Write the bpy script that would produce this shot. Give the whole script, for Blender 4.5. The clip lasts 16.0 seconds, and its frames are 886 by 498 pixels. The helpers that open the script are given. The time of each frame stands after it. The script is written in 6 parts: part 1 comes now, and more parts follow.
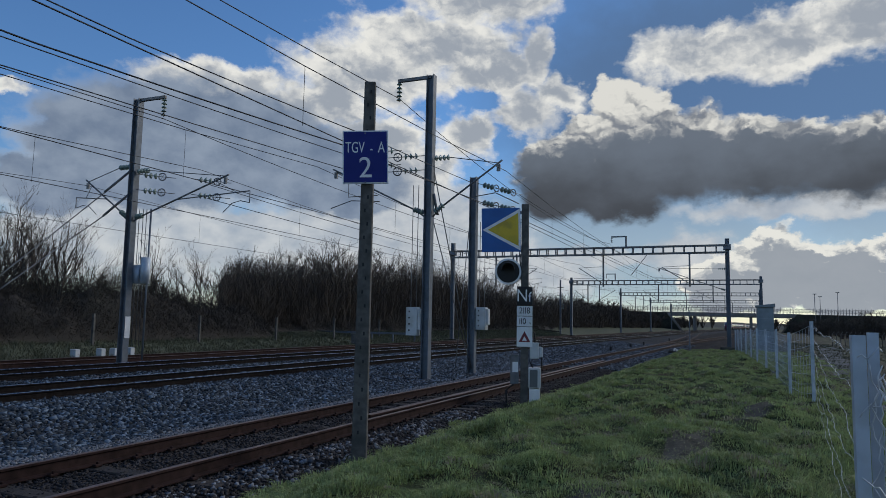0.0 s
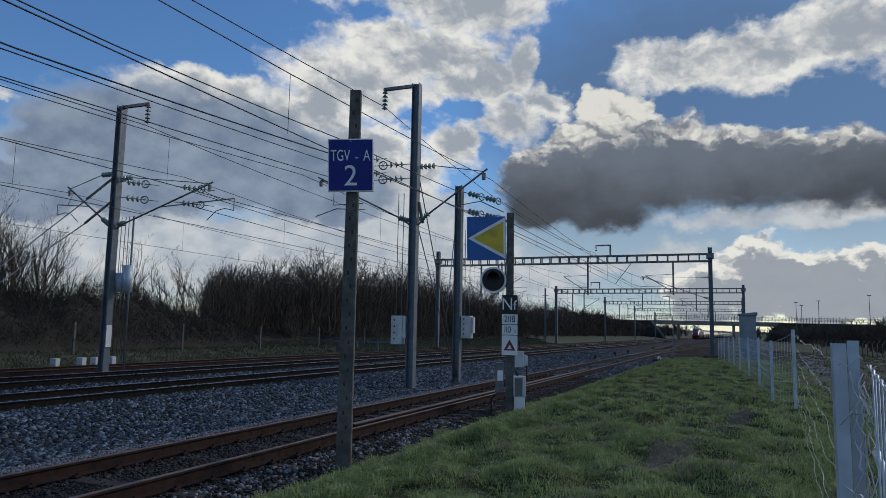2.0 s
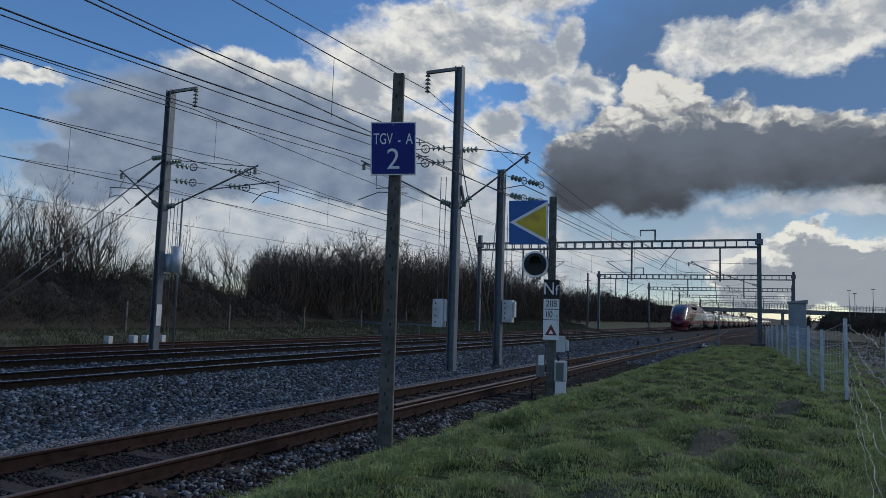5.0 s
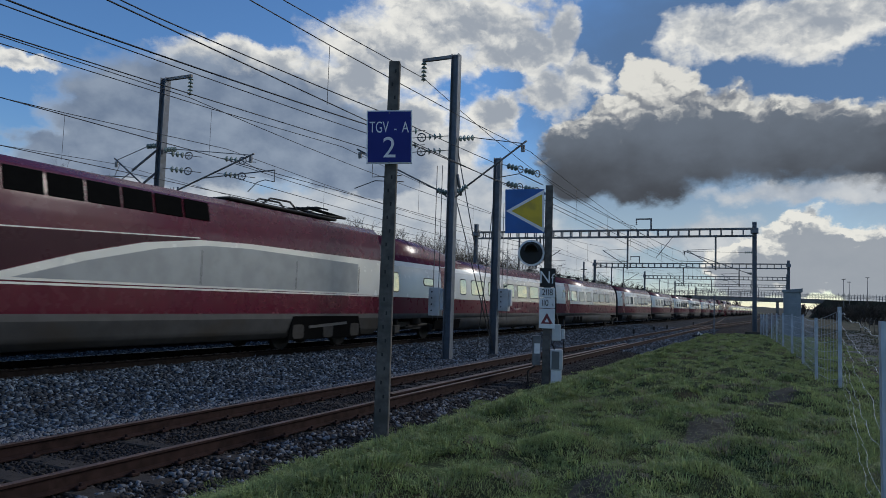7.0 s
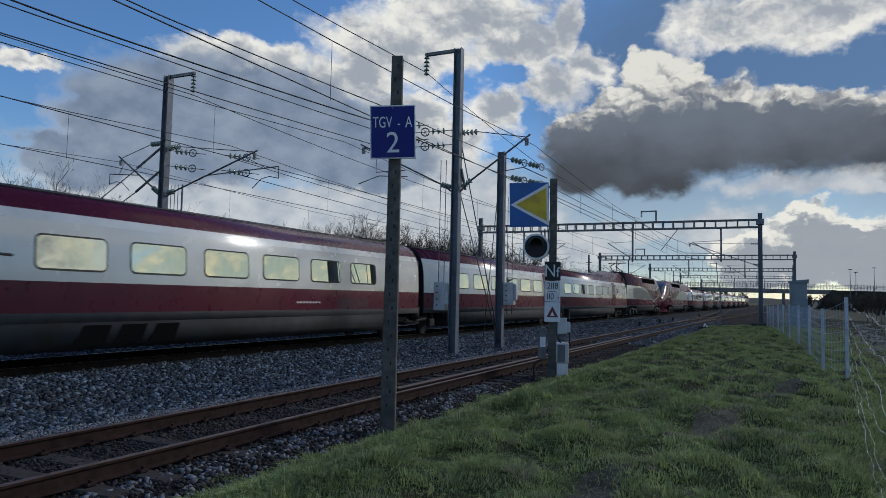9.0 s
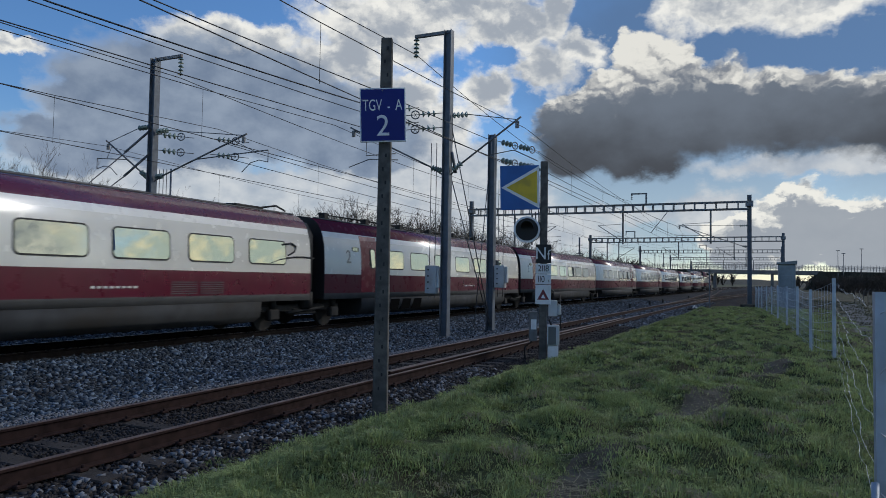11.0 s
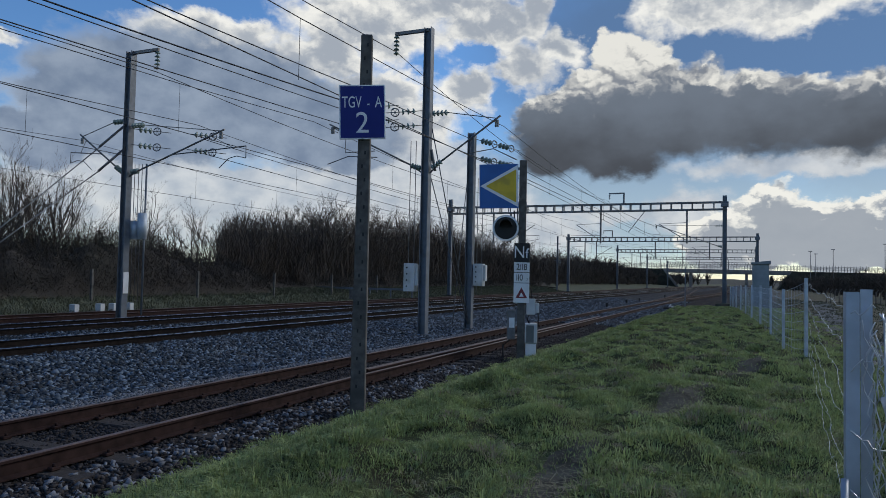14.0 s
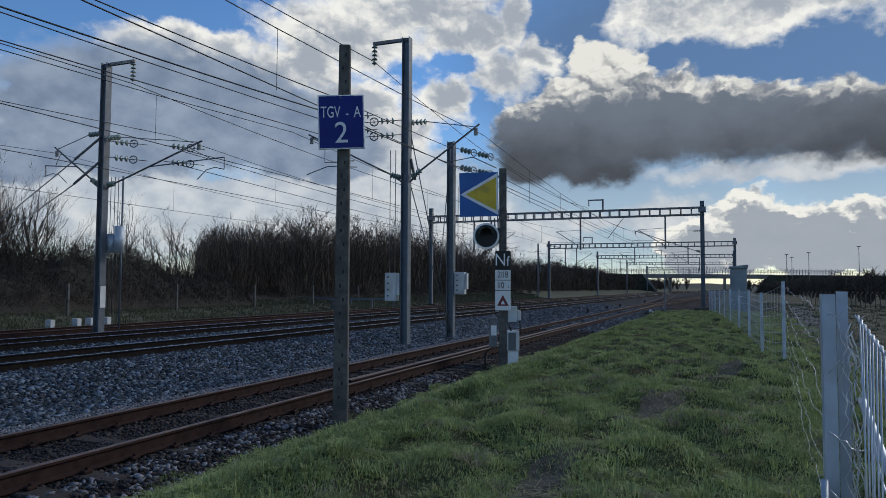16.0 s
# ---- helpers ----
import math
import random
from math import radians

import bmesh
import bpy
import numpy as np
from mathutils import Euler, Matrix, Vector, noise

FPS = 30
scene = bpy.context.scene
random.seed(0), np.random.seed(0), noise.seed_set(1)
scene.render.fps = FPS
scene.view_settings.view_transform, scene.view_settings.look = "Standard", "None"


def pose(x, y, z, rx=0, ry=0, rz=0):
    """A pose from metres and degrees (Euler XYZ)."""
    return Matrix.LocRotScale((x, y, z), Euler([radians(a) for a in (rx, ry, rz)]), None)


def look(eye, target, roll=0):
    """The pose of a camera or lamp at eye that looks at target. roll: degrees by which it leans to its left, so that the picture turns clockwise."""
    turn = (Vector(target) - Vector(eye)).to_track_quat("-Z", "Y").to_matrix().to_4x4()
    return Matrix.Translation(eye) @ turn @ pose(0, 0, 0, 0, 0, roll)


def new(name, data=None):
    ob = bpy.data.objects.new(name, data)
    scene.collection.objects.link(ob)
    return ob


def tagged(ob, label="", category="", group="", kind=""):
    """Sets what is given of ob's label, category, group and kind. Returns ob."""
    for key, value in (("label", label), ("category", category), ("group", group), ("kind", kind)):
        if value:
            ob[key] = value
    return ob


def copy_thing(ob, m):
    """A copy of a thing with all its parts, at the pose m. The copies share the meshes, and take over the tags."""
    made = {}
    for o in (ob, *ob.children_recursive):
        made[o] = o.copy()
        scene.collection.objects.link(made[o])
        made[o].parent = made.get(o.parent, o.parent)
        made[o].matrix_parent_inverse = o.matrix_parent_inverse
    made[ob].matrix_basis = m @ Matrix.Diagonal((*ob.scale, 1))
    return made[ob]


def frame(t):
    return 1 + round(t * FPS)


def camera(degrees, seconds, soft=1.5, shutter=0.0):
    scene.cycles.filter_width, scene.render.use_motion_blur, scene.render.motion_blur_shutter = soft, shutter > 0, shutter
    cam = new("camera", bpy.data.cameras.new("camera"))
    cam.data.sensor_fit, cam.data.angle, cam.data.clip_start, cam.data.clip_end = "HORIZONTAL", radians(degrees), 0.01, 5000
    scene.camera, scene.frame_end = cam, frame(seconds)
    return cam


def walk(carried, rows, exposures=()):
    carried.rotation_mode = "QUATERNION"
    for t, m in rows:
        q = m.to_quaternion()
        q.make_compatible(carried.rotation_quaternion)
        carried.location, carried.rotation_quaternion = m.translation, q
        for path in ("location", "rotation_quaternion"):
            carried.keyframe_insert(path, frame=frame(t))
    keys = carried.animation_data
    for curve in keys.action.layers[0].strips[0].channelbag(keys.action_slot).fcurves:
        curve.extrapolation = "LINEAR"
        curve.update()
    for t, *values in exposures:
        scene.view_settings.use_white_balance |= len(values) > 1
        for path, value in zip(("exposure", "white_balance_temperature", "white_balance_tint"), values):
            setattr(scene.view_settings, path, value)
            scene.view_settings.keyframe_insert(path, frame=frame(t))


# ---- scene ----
# The line runs along +y; u is the distance to the right of the near main track's centre, z = 0 its rail top.
EYE = 1.54
cam = camera(65.0, 16.0, soft=0.6, shutter=0.04)
VIEW = [(0.0, 23.06, 5.95, 1.10), (0.5, 22.12, 6.34, 0.99), (1.0, 21.48, 6.60, 0.89), (1.5, 21.38, 6.69, 0.91),
        (2.0, 21.85, 6.66, 1.07), (2.5, 22.86, 6.49, 1.28), (3.0, 23.89, 6.24, 1.53), (3.5, 24.68, 5.97, 1.75),
        (4.0, 25.18, 5.66, 1.86), (6.5, 25.12, 4.59, 1.89), (7.0, 24.92, 4.31, 1.84), (7.5, 24.85, 4.14, 1.74),
        (8.0, 24.95, 4.06, 1.51), (8.5, 25.12, 4.01, 1.32), (9.0, 25.30, 3.85, 1.26), (11.5, 24.19, 2.28, 0.94),
        (12.0, 23.89, 2.18, 1.07), (12.5, 23.70, 2.08, 1.27), (13.0, 23.40, 2.07, 1.43), (13.5, 23.11, 2.16, 1.41),
        (14.0, 22.78, 2.36, 1.22), (14.5, 22.47, 2.58, 0.94), (15.0, 22.09, 2.74, 0.73), (15.5, 21.70, 2.88, 0.55),
        (16.0, 21.22, 3.10, 0.30)]
walk(cam, [(t, pose(0, 0, EYE, 90 + p, 0, y) @ pose(0, 0, 0, 0, 0, r)) for t, y, p, r in VIEW],
     exposures=[(0, -0.10, 6200, 10), (4, -0.12, 6200, 10), (6.5, -0.10, 6200, 10), (9, -0.06, 6200, 10), (11.5, 0.02, 6200, 10), (16, 0.05, 6200, 10)])


def line(s):
    """x of the near main track's centre at y = s: a very wide curve."""
    return -14.17 + (s + 105.0) ** 2 / 28540.0


def along(u, s, z=0.0):
    return Vector((line(s) + u, s, z))


# ---------------------------------------------------------------- world and sun
SUN_AZ, SUN_EL = 38.0, 30.0


def nodes_of(tree):
    tree.nodes.clear()
    return tree.nodes, tree.links


def math_node(tree, op, a, b=None, c=None, clamp=False):
    n = tree.nodes.new("ShaderNodeMath")
    n.operation, n.use_clamp = op, clamp
    for i, v in enumerate((a, b, c)):
        if v is None:
            continue
        if isinstance(v, (int, float)):
            n.inputs[i].default_value = v
        else:
            tree.links.new(v, n.inputs[i])
    return n.outputs[0]


def mix_node(tree, fac, a, b, mode="MIX"):
    n = tree.nodes.new("ShaderNodeMix")
    n.data_type, n.blend_type = "RGBA", mode
    for sock, v in ((n.inputs[0], fac), (n.inputs[6], a), (n.inputs[7], b)):
        if isinstance(v, (int, float)):
            sock.default_value = v
        elif isinstance(v, tuple):
            sock.default_value = (*v, 1)
        else:
            tree.links.new(v, sock)
    return n.outputs[2]


def step_node(tree, v, lo, hi):
    n = tree.nodes.new("ShaderNodeMapRange")
    n.interpolation_type = "SMOOTHSTEP"
    n.inputs[1].default_value, n.inputs[2].default_value = lo, hi
    tree.links.new(v, n.inputs[0])
    return n.outputs[0]


def build_world():
    w = bpy.data.worlds.new("sky")
    scene.world = w
    w.use_nodes = True
    t = w.node_tree
    nodes, links = nodes_of(t)
    out, bg = nodes.new("ShaderNodeOutputWorld"), nodes.new("ShaderNodeBackground")
    links.new(bg.outputs[0], out.inputs[0])
    sky = nodes.new("ShaderNodeTexSky")
    sky.sky_type, sky.sun_disc = "NISHITA", False
    sky.sun_elevation, sky.sun_rotation = radians(SUN_EL), radians(SUN_AZ)
    sky.air_density, sky.dust_density, sky.ozone_density = 1.0, 0.2, 3.0
    co = nodes.new("ShaderNodeTexCoord")
    sep = nodes.new("ShaderNodeSeparateXYZ")
    links.new(co.outputs["Generated"], sep.inputs[0])
    x, y, z = sep.outputs
    az = math_node(t, "MULTIPLY", math_node(t, "ARCTAN2", x, y), 57.2958)
    el = math_node(t, "MULTIPLY", math_node(t, "ARCSINE", z), 57.2958)
    com = nodes.new("ShaderNodeCombineXYZ")
    links.new(az, com.inputs[0])
    links.new(math_node(t, "MULTIPLY", el, 1.35), com.inputs[1])

    def noise_at(scale, detail, rough, off=0.0):
        n = nodes.new("ShaderNodeTexNoise")
        n.inputs["Scale"].default_value, n.inputs["Detail"].default_value = scale, detail
        n.inputs["Roughness"].default_value = rough
        m = nodes.new("ShaderNodeVectorMath")
        m.inputs[1].default_value = (off, off * 0.7, off * 0.3)
        links.new(com.outputs[0], m.inputs[0])
        links.new(m.outputs[0], n.inputs["Vector"])
        return n.outputs[0]

    big, mid, fine = noise_at(0.085, 4, 0.5, 3.0), noise_at(0.33, 8, 0.56, 11.0), noise_at(1.1, 6, 0.6, 23.0)
    # puffed edges: a warp of the directions before the cloud banks are laid
    wx = math_node(t, "ADD", az, math_node(t, "MULTIPLY", math_node(t, "SUBTRACT", noise_at(0.30, 8, 0.6, 41.0), 0.5), 4.6))
    wy = math_node(t, "ADD", el, math_node(t, "MULTIPLY", math_node(t, "SUBTRACT", noise_at(0.34, 8, 0.6, 57.0), 0.5), 3.4))

    def bank(ellipses):
        total = None
        for a, e, ra, re in ellipses:
            dx = math_node(t, "DIVIDE", math_node(t, "SUBTRACT", wx, a), ra)
            dy = math_node(t, "DIVIDE", math_node(t, "SUBTRACT", wy, e), re)
            d = math_node(t, "SUBTRACT", 1.0, math_node(t, "SQRT", math_node(t, "ADD", math_node(t, "MULTIPLY", dx, dx), math_node(t, "MULTIPLY", dy, dy))))
            total = d if total is None else math_node(t, "SMOOTH_MAX", total, d, 0.10)
        return total

    def signed(v, k):
        return math_node(t, "MULTIPLY", math_node(t, "SUBTRACT", v, 0.5), k)

    def plus(*vs):
        total = vs[0]
        for v in vs[1:]:
            total = math_node(t, "ADD", total, v)
        return total

    # cauliflower relief: rounded cells at two sizes
    def cells(scale, off):
        n = nodes.new("ShaderNodeTexVoronoi")
        n.feature = "SMOOTH_F1"
        n.inputs["Scale"].default_value = scale
        n.inputs["Smoothness"].default_value = 0.35
        m = nodes.new("ShaderNodeVectorMath")
        m.inputs[1].default_value = (off, off, 0)
        c2 = nodes.new("ShaderNodeCombineXYZ")
        links.new(wx, c2.inputs[0])
        links.new(math_node(t, "MULTIPLY", wy, 1.3), c2.inputs[1])
        links.new(c2.outputs[0], m.inputs[0])
        links.new(m.outputs[0], n.inputs["Vector"])
        return n.outputs["Distance"]
    def billow(dx, dy):
        """Rounded heaps at three sizes, at a direction shifted by dx, dy degrees."""
        total = 0.0
        for scale, k in ((0.42, 0.66), (0.95, 0.32), (2.2, 0.11)):
            n = nodes.new("ShaderNodeTexVoronoi")
            n.feature = "SMOOTH_F1"
            n.inputs["Scale"].default_value, n.inputs["Smoothness"].default_value = scale, 0.45
            m = nodes.new("ShaderNodeVectorMath")
            m.inputs[1].default_value = (dx + 13.0 * scale, dy, 0)
            c2 = nodes.new("ShaderNodeCombineXYZ")
            links.new(wx, c2.inputs[0])
            links.new(math_node(t, "MULTIPLY", wy, 1.3), c2.inputs[1])
            links.new(c2.outputs[0], m.inputs[0])
            links.new(m.outputs[0], n.inputs["Vector"])
            total = plus(math_node(t, "MULTIPLY", n.outputs["Distance"], -k), total)
        return total
    heap = billow(0.0, 0.0)
    # slopes of the heaps that face up and towards the sun
    relief = math_node(t, "SUBTRACT", heap, billow(0.22, 0.34))
    lump = plus(math_node(t, "MULTIPLY", cells(0.55, 7.0), -0.6), math_node(t, "MULTIPLY", cells(1.5, 3.0), -0.35), 0.42)

    tint = mix_node(t, step_node(t, el, 2.0, 16.0), (0.95, 0.98, 1.0), (0.70, 0.92, 1.12))
    blue = mix_node(t, 1.0, mix_node(t, 1.0, sky.outputs[0], (SKY, SKY, SKY), "MULTIPLY"), tint, "MULTIPLY")
    # thin veil that dulls the blue towards the sun
    veil = bank([(0, 17, 22, 13), (15, 12, 20, 12), (-12, 6, 26, 6)])
    blue = mix_node(t, math_node(t, "MULTIPLY", step_node(t, veil, -0.1, 0.5), 0.85), blue, mix_node(t, step_node(t, el, 5.0, 15.0), (0.34, 0.43, 0.50), (0.098, 0.165, 0.285)))
    puff = plus(signed(mid, 1.1), signed(fine, 0.4))

    # bright broken cumulus: thin parts shine, thick parts go grey
    gaps = math_node(t, "MAXIMUM", bank(GAPS), -0.3)
    white = plus(bank(WHITE), math_node(t, "MULTIPLY", puff, 0.62), math_node(t, "MULTIPLY", heap, 0.30), math_node(t, "MULTIPLY", plus(gaps, 0.3), -0.50), signed(noise_at(0.75, 8, 0.6, 91.0), 0.28), 0.18)
    shade = plus(signed(big, 1.3), signed(noise_at(0.36, 9, 0.55, 71.0), 1.3), math_node(t, "MULTIPLY", white, 0.55), math_node(t, "MULTIPLY", relief, -0.9), 0.10)
    white_col = mix_node(t, step_node(t, shade, 0.0, 0.72), (0.88, 0.85, 0.77), (0.36, 0.39, 0.43))
    col = mix_node(t, step_node(t, white, -0.16, 0.34), blue, white_col)
    # soft bright band low in the sky
    loww = plus(bank(LOWW), math_node(t, "MULTIPLY", puff, 0.7))
    col = mix_node(t, math_node(t, "MULTIPLY", step_node(t, loww, -0.2, 0.45), 0.92), col, mix_node(t, step_node(t, mid, 0.25, 0.75), (0.40, 0.44, 0.49), (0.68, 0.68, 0.66)))
    # the grey-blue mass
    grey = plus(bank(GREY), math_node(t, "MULTIPLY", puff, 0.30))
    grey_in = plus(grey, signed(big, 0.5))
    grey_col = mix_node(t, step_node(t, grey_in, -0.22, 0.16), (0.60, 0.61, 0.60), mix_node(t, step_node(t, mid, 0.25, 0.75), (0.165, 0.215, 0.30), (0.29, 0.345, 0.425)))
    col = mix_node(t, step_node(t, grey, -0.20, 0.20), col, grey_col)
    # the dark flat-based bank with shining tops
    dark = plus(bank(DARK), math_node(t, "MULTIPLY", puff, 0.22), math_node(t, "MULTIPLY", heap, 0.28), 0.13)
    core = plus(bank(CORE), math_node(t, "MULTIPLY", puff, 0.30))
    rim_col = mix_node(t, step_node(t, plus(math_node(t, "MULTIPLY", relief, 3.0), signed(mid, 1.5), math_node(t, "MULTIPLY", core, -1.2)), -0.30, 0.85), (0.24, 0.255, 0.28), (0.78, 0.75, 0.67))
    dark_col = mix_node(t, step_node(t, plus(core, math_node(t, "MULTIPLY", relief, -0.8)), -0.16, 0.24), rim_col, mix_node(t, step_node(t, plus(signed(mid, 4.0), signed(big, 7.0), el), 8.0, 15.0), (0.068, 0.074, 0.085), (0.155, 0.18, 0.215)))
    crisp = step_node(t, el, 9.0, 12.5)
    cover = plus(math_node(t, "MULTIPLY", step_node(t, dark, -0.03, 0.16), crisp), math_node(t, "MULTIPLY", step_node(t, dark, -0.08, 0.40), math_node(t, "SUBTRACT", 1.0, crisp)))
    col = mix_node(t, cover, col, dark_col)
    glow = plus(bank(GLOW), math_node(t, "MULTIPLY", puff, 0.9))
    glow_col = mix_node(t, step_node(t, plus(lump, signed(mid, 1.2)), -0.25, 0.45), (0.62, 0.70, 0.66), (1.25, 1.08, 0.74))
    col = mix_node(t, step_node(t, glow, -0.15, 0.5), col, glow_col)
    hump = plus(bank(HUMP), math_node(t, "MULTIPLY", puff, 0.16), math_node(t, "MULTIPLY", heap, 0.26), 0.14)
    hcore = plus(bank(HCORE), math_node(t, "MULTIPLY", puff, 0.2))
    hump_col = mix_node(t, step_node(t, plus(hcore, math_node(t, "MULTIPLY", relief, -1.6)), -0.14, 0.26), (0.86, 0.83, 0.74), mix_node(t, mid, (0.30, 0.33, 0.365), (0.40, 0.42, 0.44)))
    col = mix_node(t, step_node(t, hump, -0.02, 0.09), col, hump_col)
    links.new(col, bg.inputs[0])
    bg.inputs[1].default_value = 1.0


SKY = 0.112
# cloud banks as azimuth, elevation, half width, half height in degrees
# the last five WHITE banks are out of view, added to brighten train and posts
WHITE = [(-29.0, 20.1, 7.9, 3.2), (-33.6, 17.3, 5.4, 2.3), (-24.4, 22.4, 8.9, 2.5), (-41.9, 18.2, 6.2, 1.6), (-20.5, 15.5, 3.3, 2.7), (-19.1, 20.3, 5.2, 1.9),
         (-28.0, 14.5, 5.1, 2.2), (-25.2, 12.3, 4.2, 2.7), (-15.4, 21.1, 1.6, 2.5), (-2.6, 20.8, 5.4, 2.2), (3.6, 20.6, 5.6, 2.5), (9.8, 21.6, 5.4, 2.6), (-13.2, 18.4, 2.6, 1.6),
         (-20.0, 26.0, 7.5, 2.7), (-52.4, 12.4, 2.1, 0.9), (-57.0, 15.6, 2.6, 0.9), (-16.8, 16.8, 3.3, 2.4), (18, 22, 9, 5), (-30, 30, 20, 4), (35, 16, 12, 6), (60, 25, 25, 9), (66, 9, 18, 7), (44, 37, 24, 12), (-125, 22, 28, 9), (115, 24, 28, 11), (50, 60, 36, 12)]
GAPS = [(-20.2, 17.6, 2.8, 1.5), (-18.0, 15.0, 2.6, 1.9), (-10.6, 21.8, 2.2, 3.8), (-2.5, 25.4, 6.0, 1.9)]
GREY = [(-43.0, 14.4, 10.9, 3.9), (-49.9, 12.8, 5.4, 3.0), (-37.5, 12.7, 7.8, 3.5), (-31.7, 10.8, 5.9, 2.7), (-47.6, 10.2, 7.5, 2.5), (-53.0, 9.6, 4.4, 2.3),
        (-75, 10, 15, 6)]
LOWW = [(-44.0, 5.8, 17.0, 4.2), (-27.0, 5.0, 14.0, 3.6), (-31.6, 7.6, 9.0, 1.8), (-41.6, 7.6, 9.0, 1.3), (-24.2, 8.2, 5.6, 3.7), (-17.7, 4.1, 8.3, 2.8), (-9.4, 5.4, 5.8, 1.0), (4.8, 8.9, 9.8, 1.0), (-3.3, 5.5, 3.8, 1.8), (-50.5, 7.1, 5.7, 1.6)]
DARK = [(-12.1, 12.3, 5.9, 3.8), (-5.4, 13.1, 6.9, 4.1), (1.7, 12.4, 7.2, 3.5), (8.5, 11.9, 6.4, 3.2), (-8.0, 16.9, 3.4, 2.8), (12.6, 11.6, 5.2, 3.2), (-13.5, 10.3, 4.1, 2.3), (-11.2, 15.3, 2.7, 1.8), (-8.5, 9.9, 5.0, 2.2), (22, 11.5, 9, 3.5)]
CORE = [(-12.6, 11.4, 5.7, 3.4), (-5.4, 11.8, 7.2, 3.6), (1.7, 11.3, 7.4, 3.3), (8.8, 10.9, 6.5, 3.0), (13.2, 10.4, 5.1, 2.8), (-13.1, 9.6, 4.6, 2.0), (-2.8, 14.0, 2.5, 1.3), (-8.5, 9.6, 5.0, 2.0), (22, 10.5, 9, 3.4)]
GLOW = [(40, 6.5, 14, 8), (30, 4, 8, 4), (20, 4, 5, 4)]
HUMP = [(2.8, 4.3, 3.3, 3.6), (6.5, 3.7, 4.0, 3.1), (11.1, 3.6, 4.3, 2.9), (-0.9, 3.1, 3.7, 2.4)]
HCORE = [(2.9, 3.4, 3.1, 3.4), (6.5, 2.9, 4.0, 3.1), (11.1, 2.8, 4.3, 3.0), (-0.9, 2.4, 3.3, 2.2)]
build_world()

sun_data = bpy.data.lights.new("sun", "SUN")
sun_data.energy, sun_data.angle, sun_data.color = 1.1, radians(12), (1.0, 0.93, 0.84)
sun = new("sun", sun_data)
sun.matrix_world = look((0, 0, 50), (-math.sin(radians(SUN_AZ)) * math.cos(radians(SUN_EL)), -math.cos(radians(SUN_AZ)) * math.cos(radians(SUN_EL)), 50 - math.sin(radians(SUN_EL))))


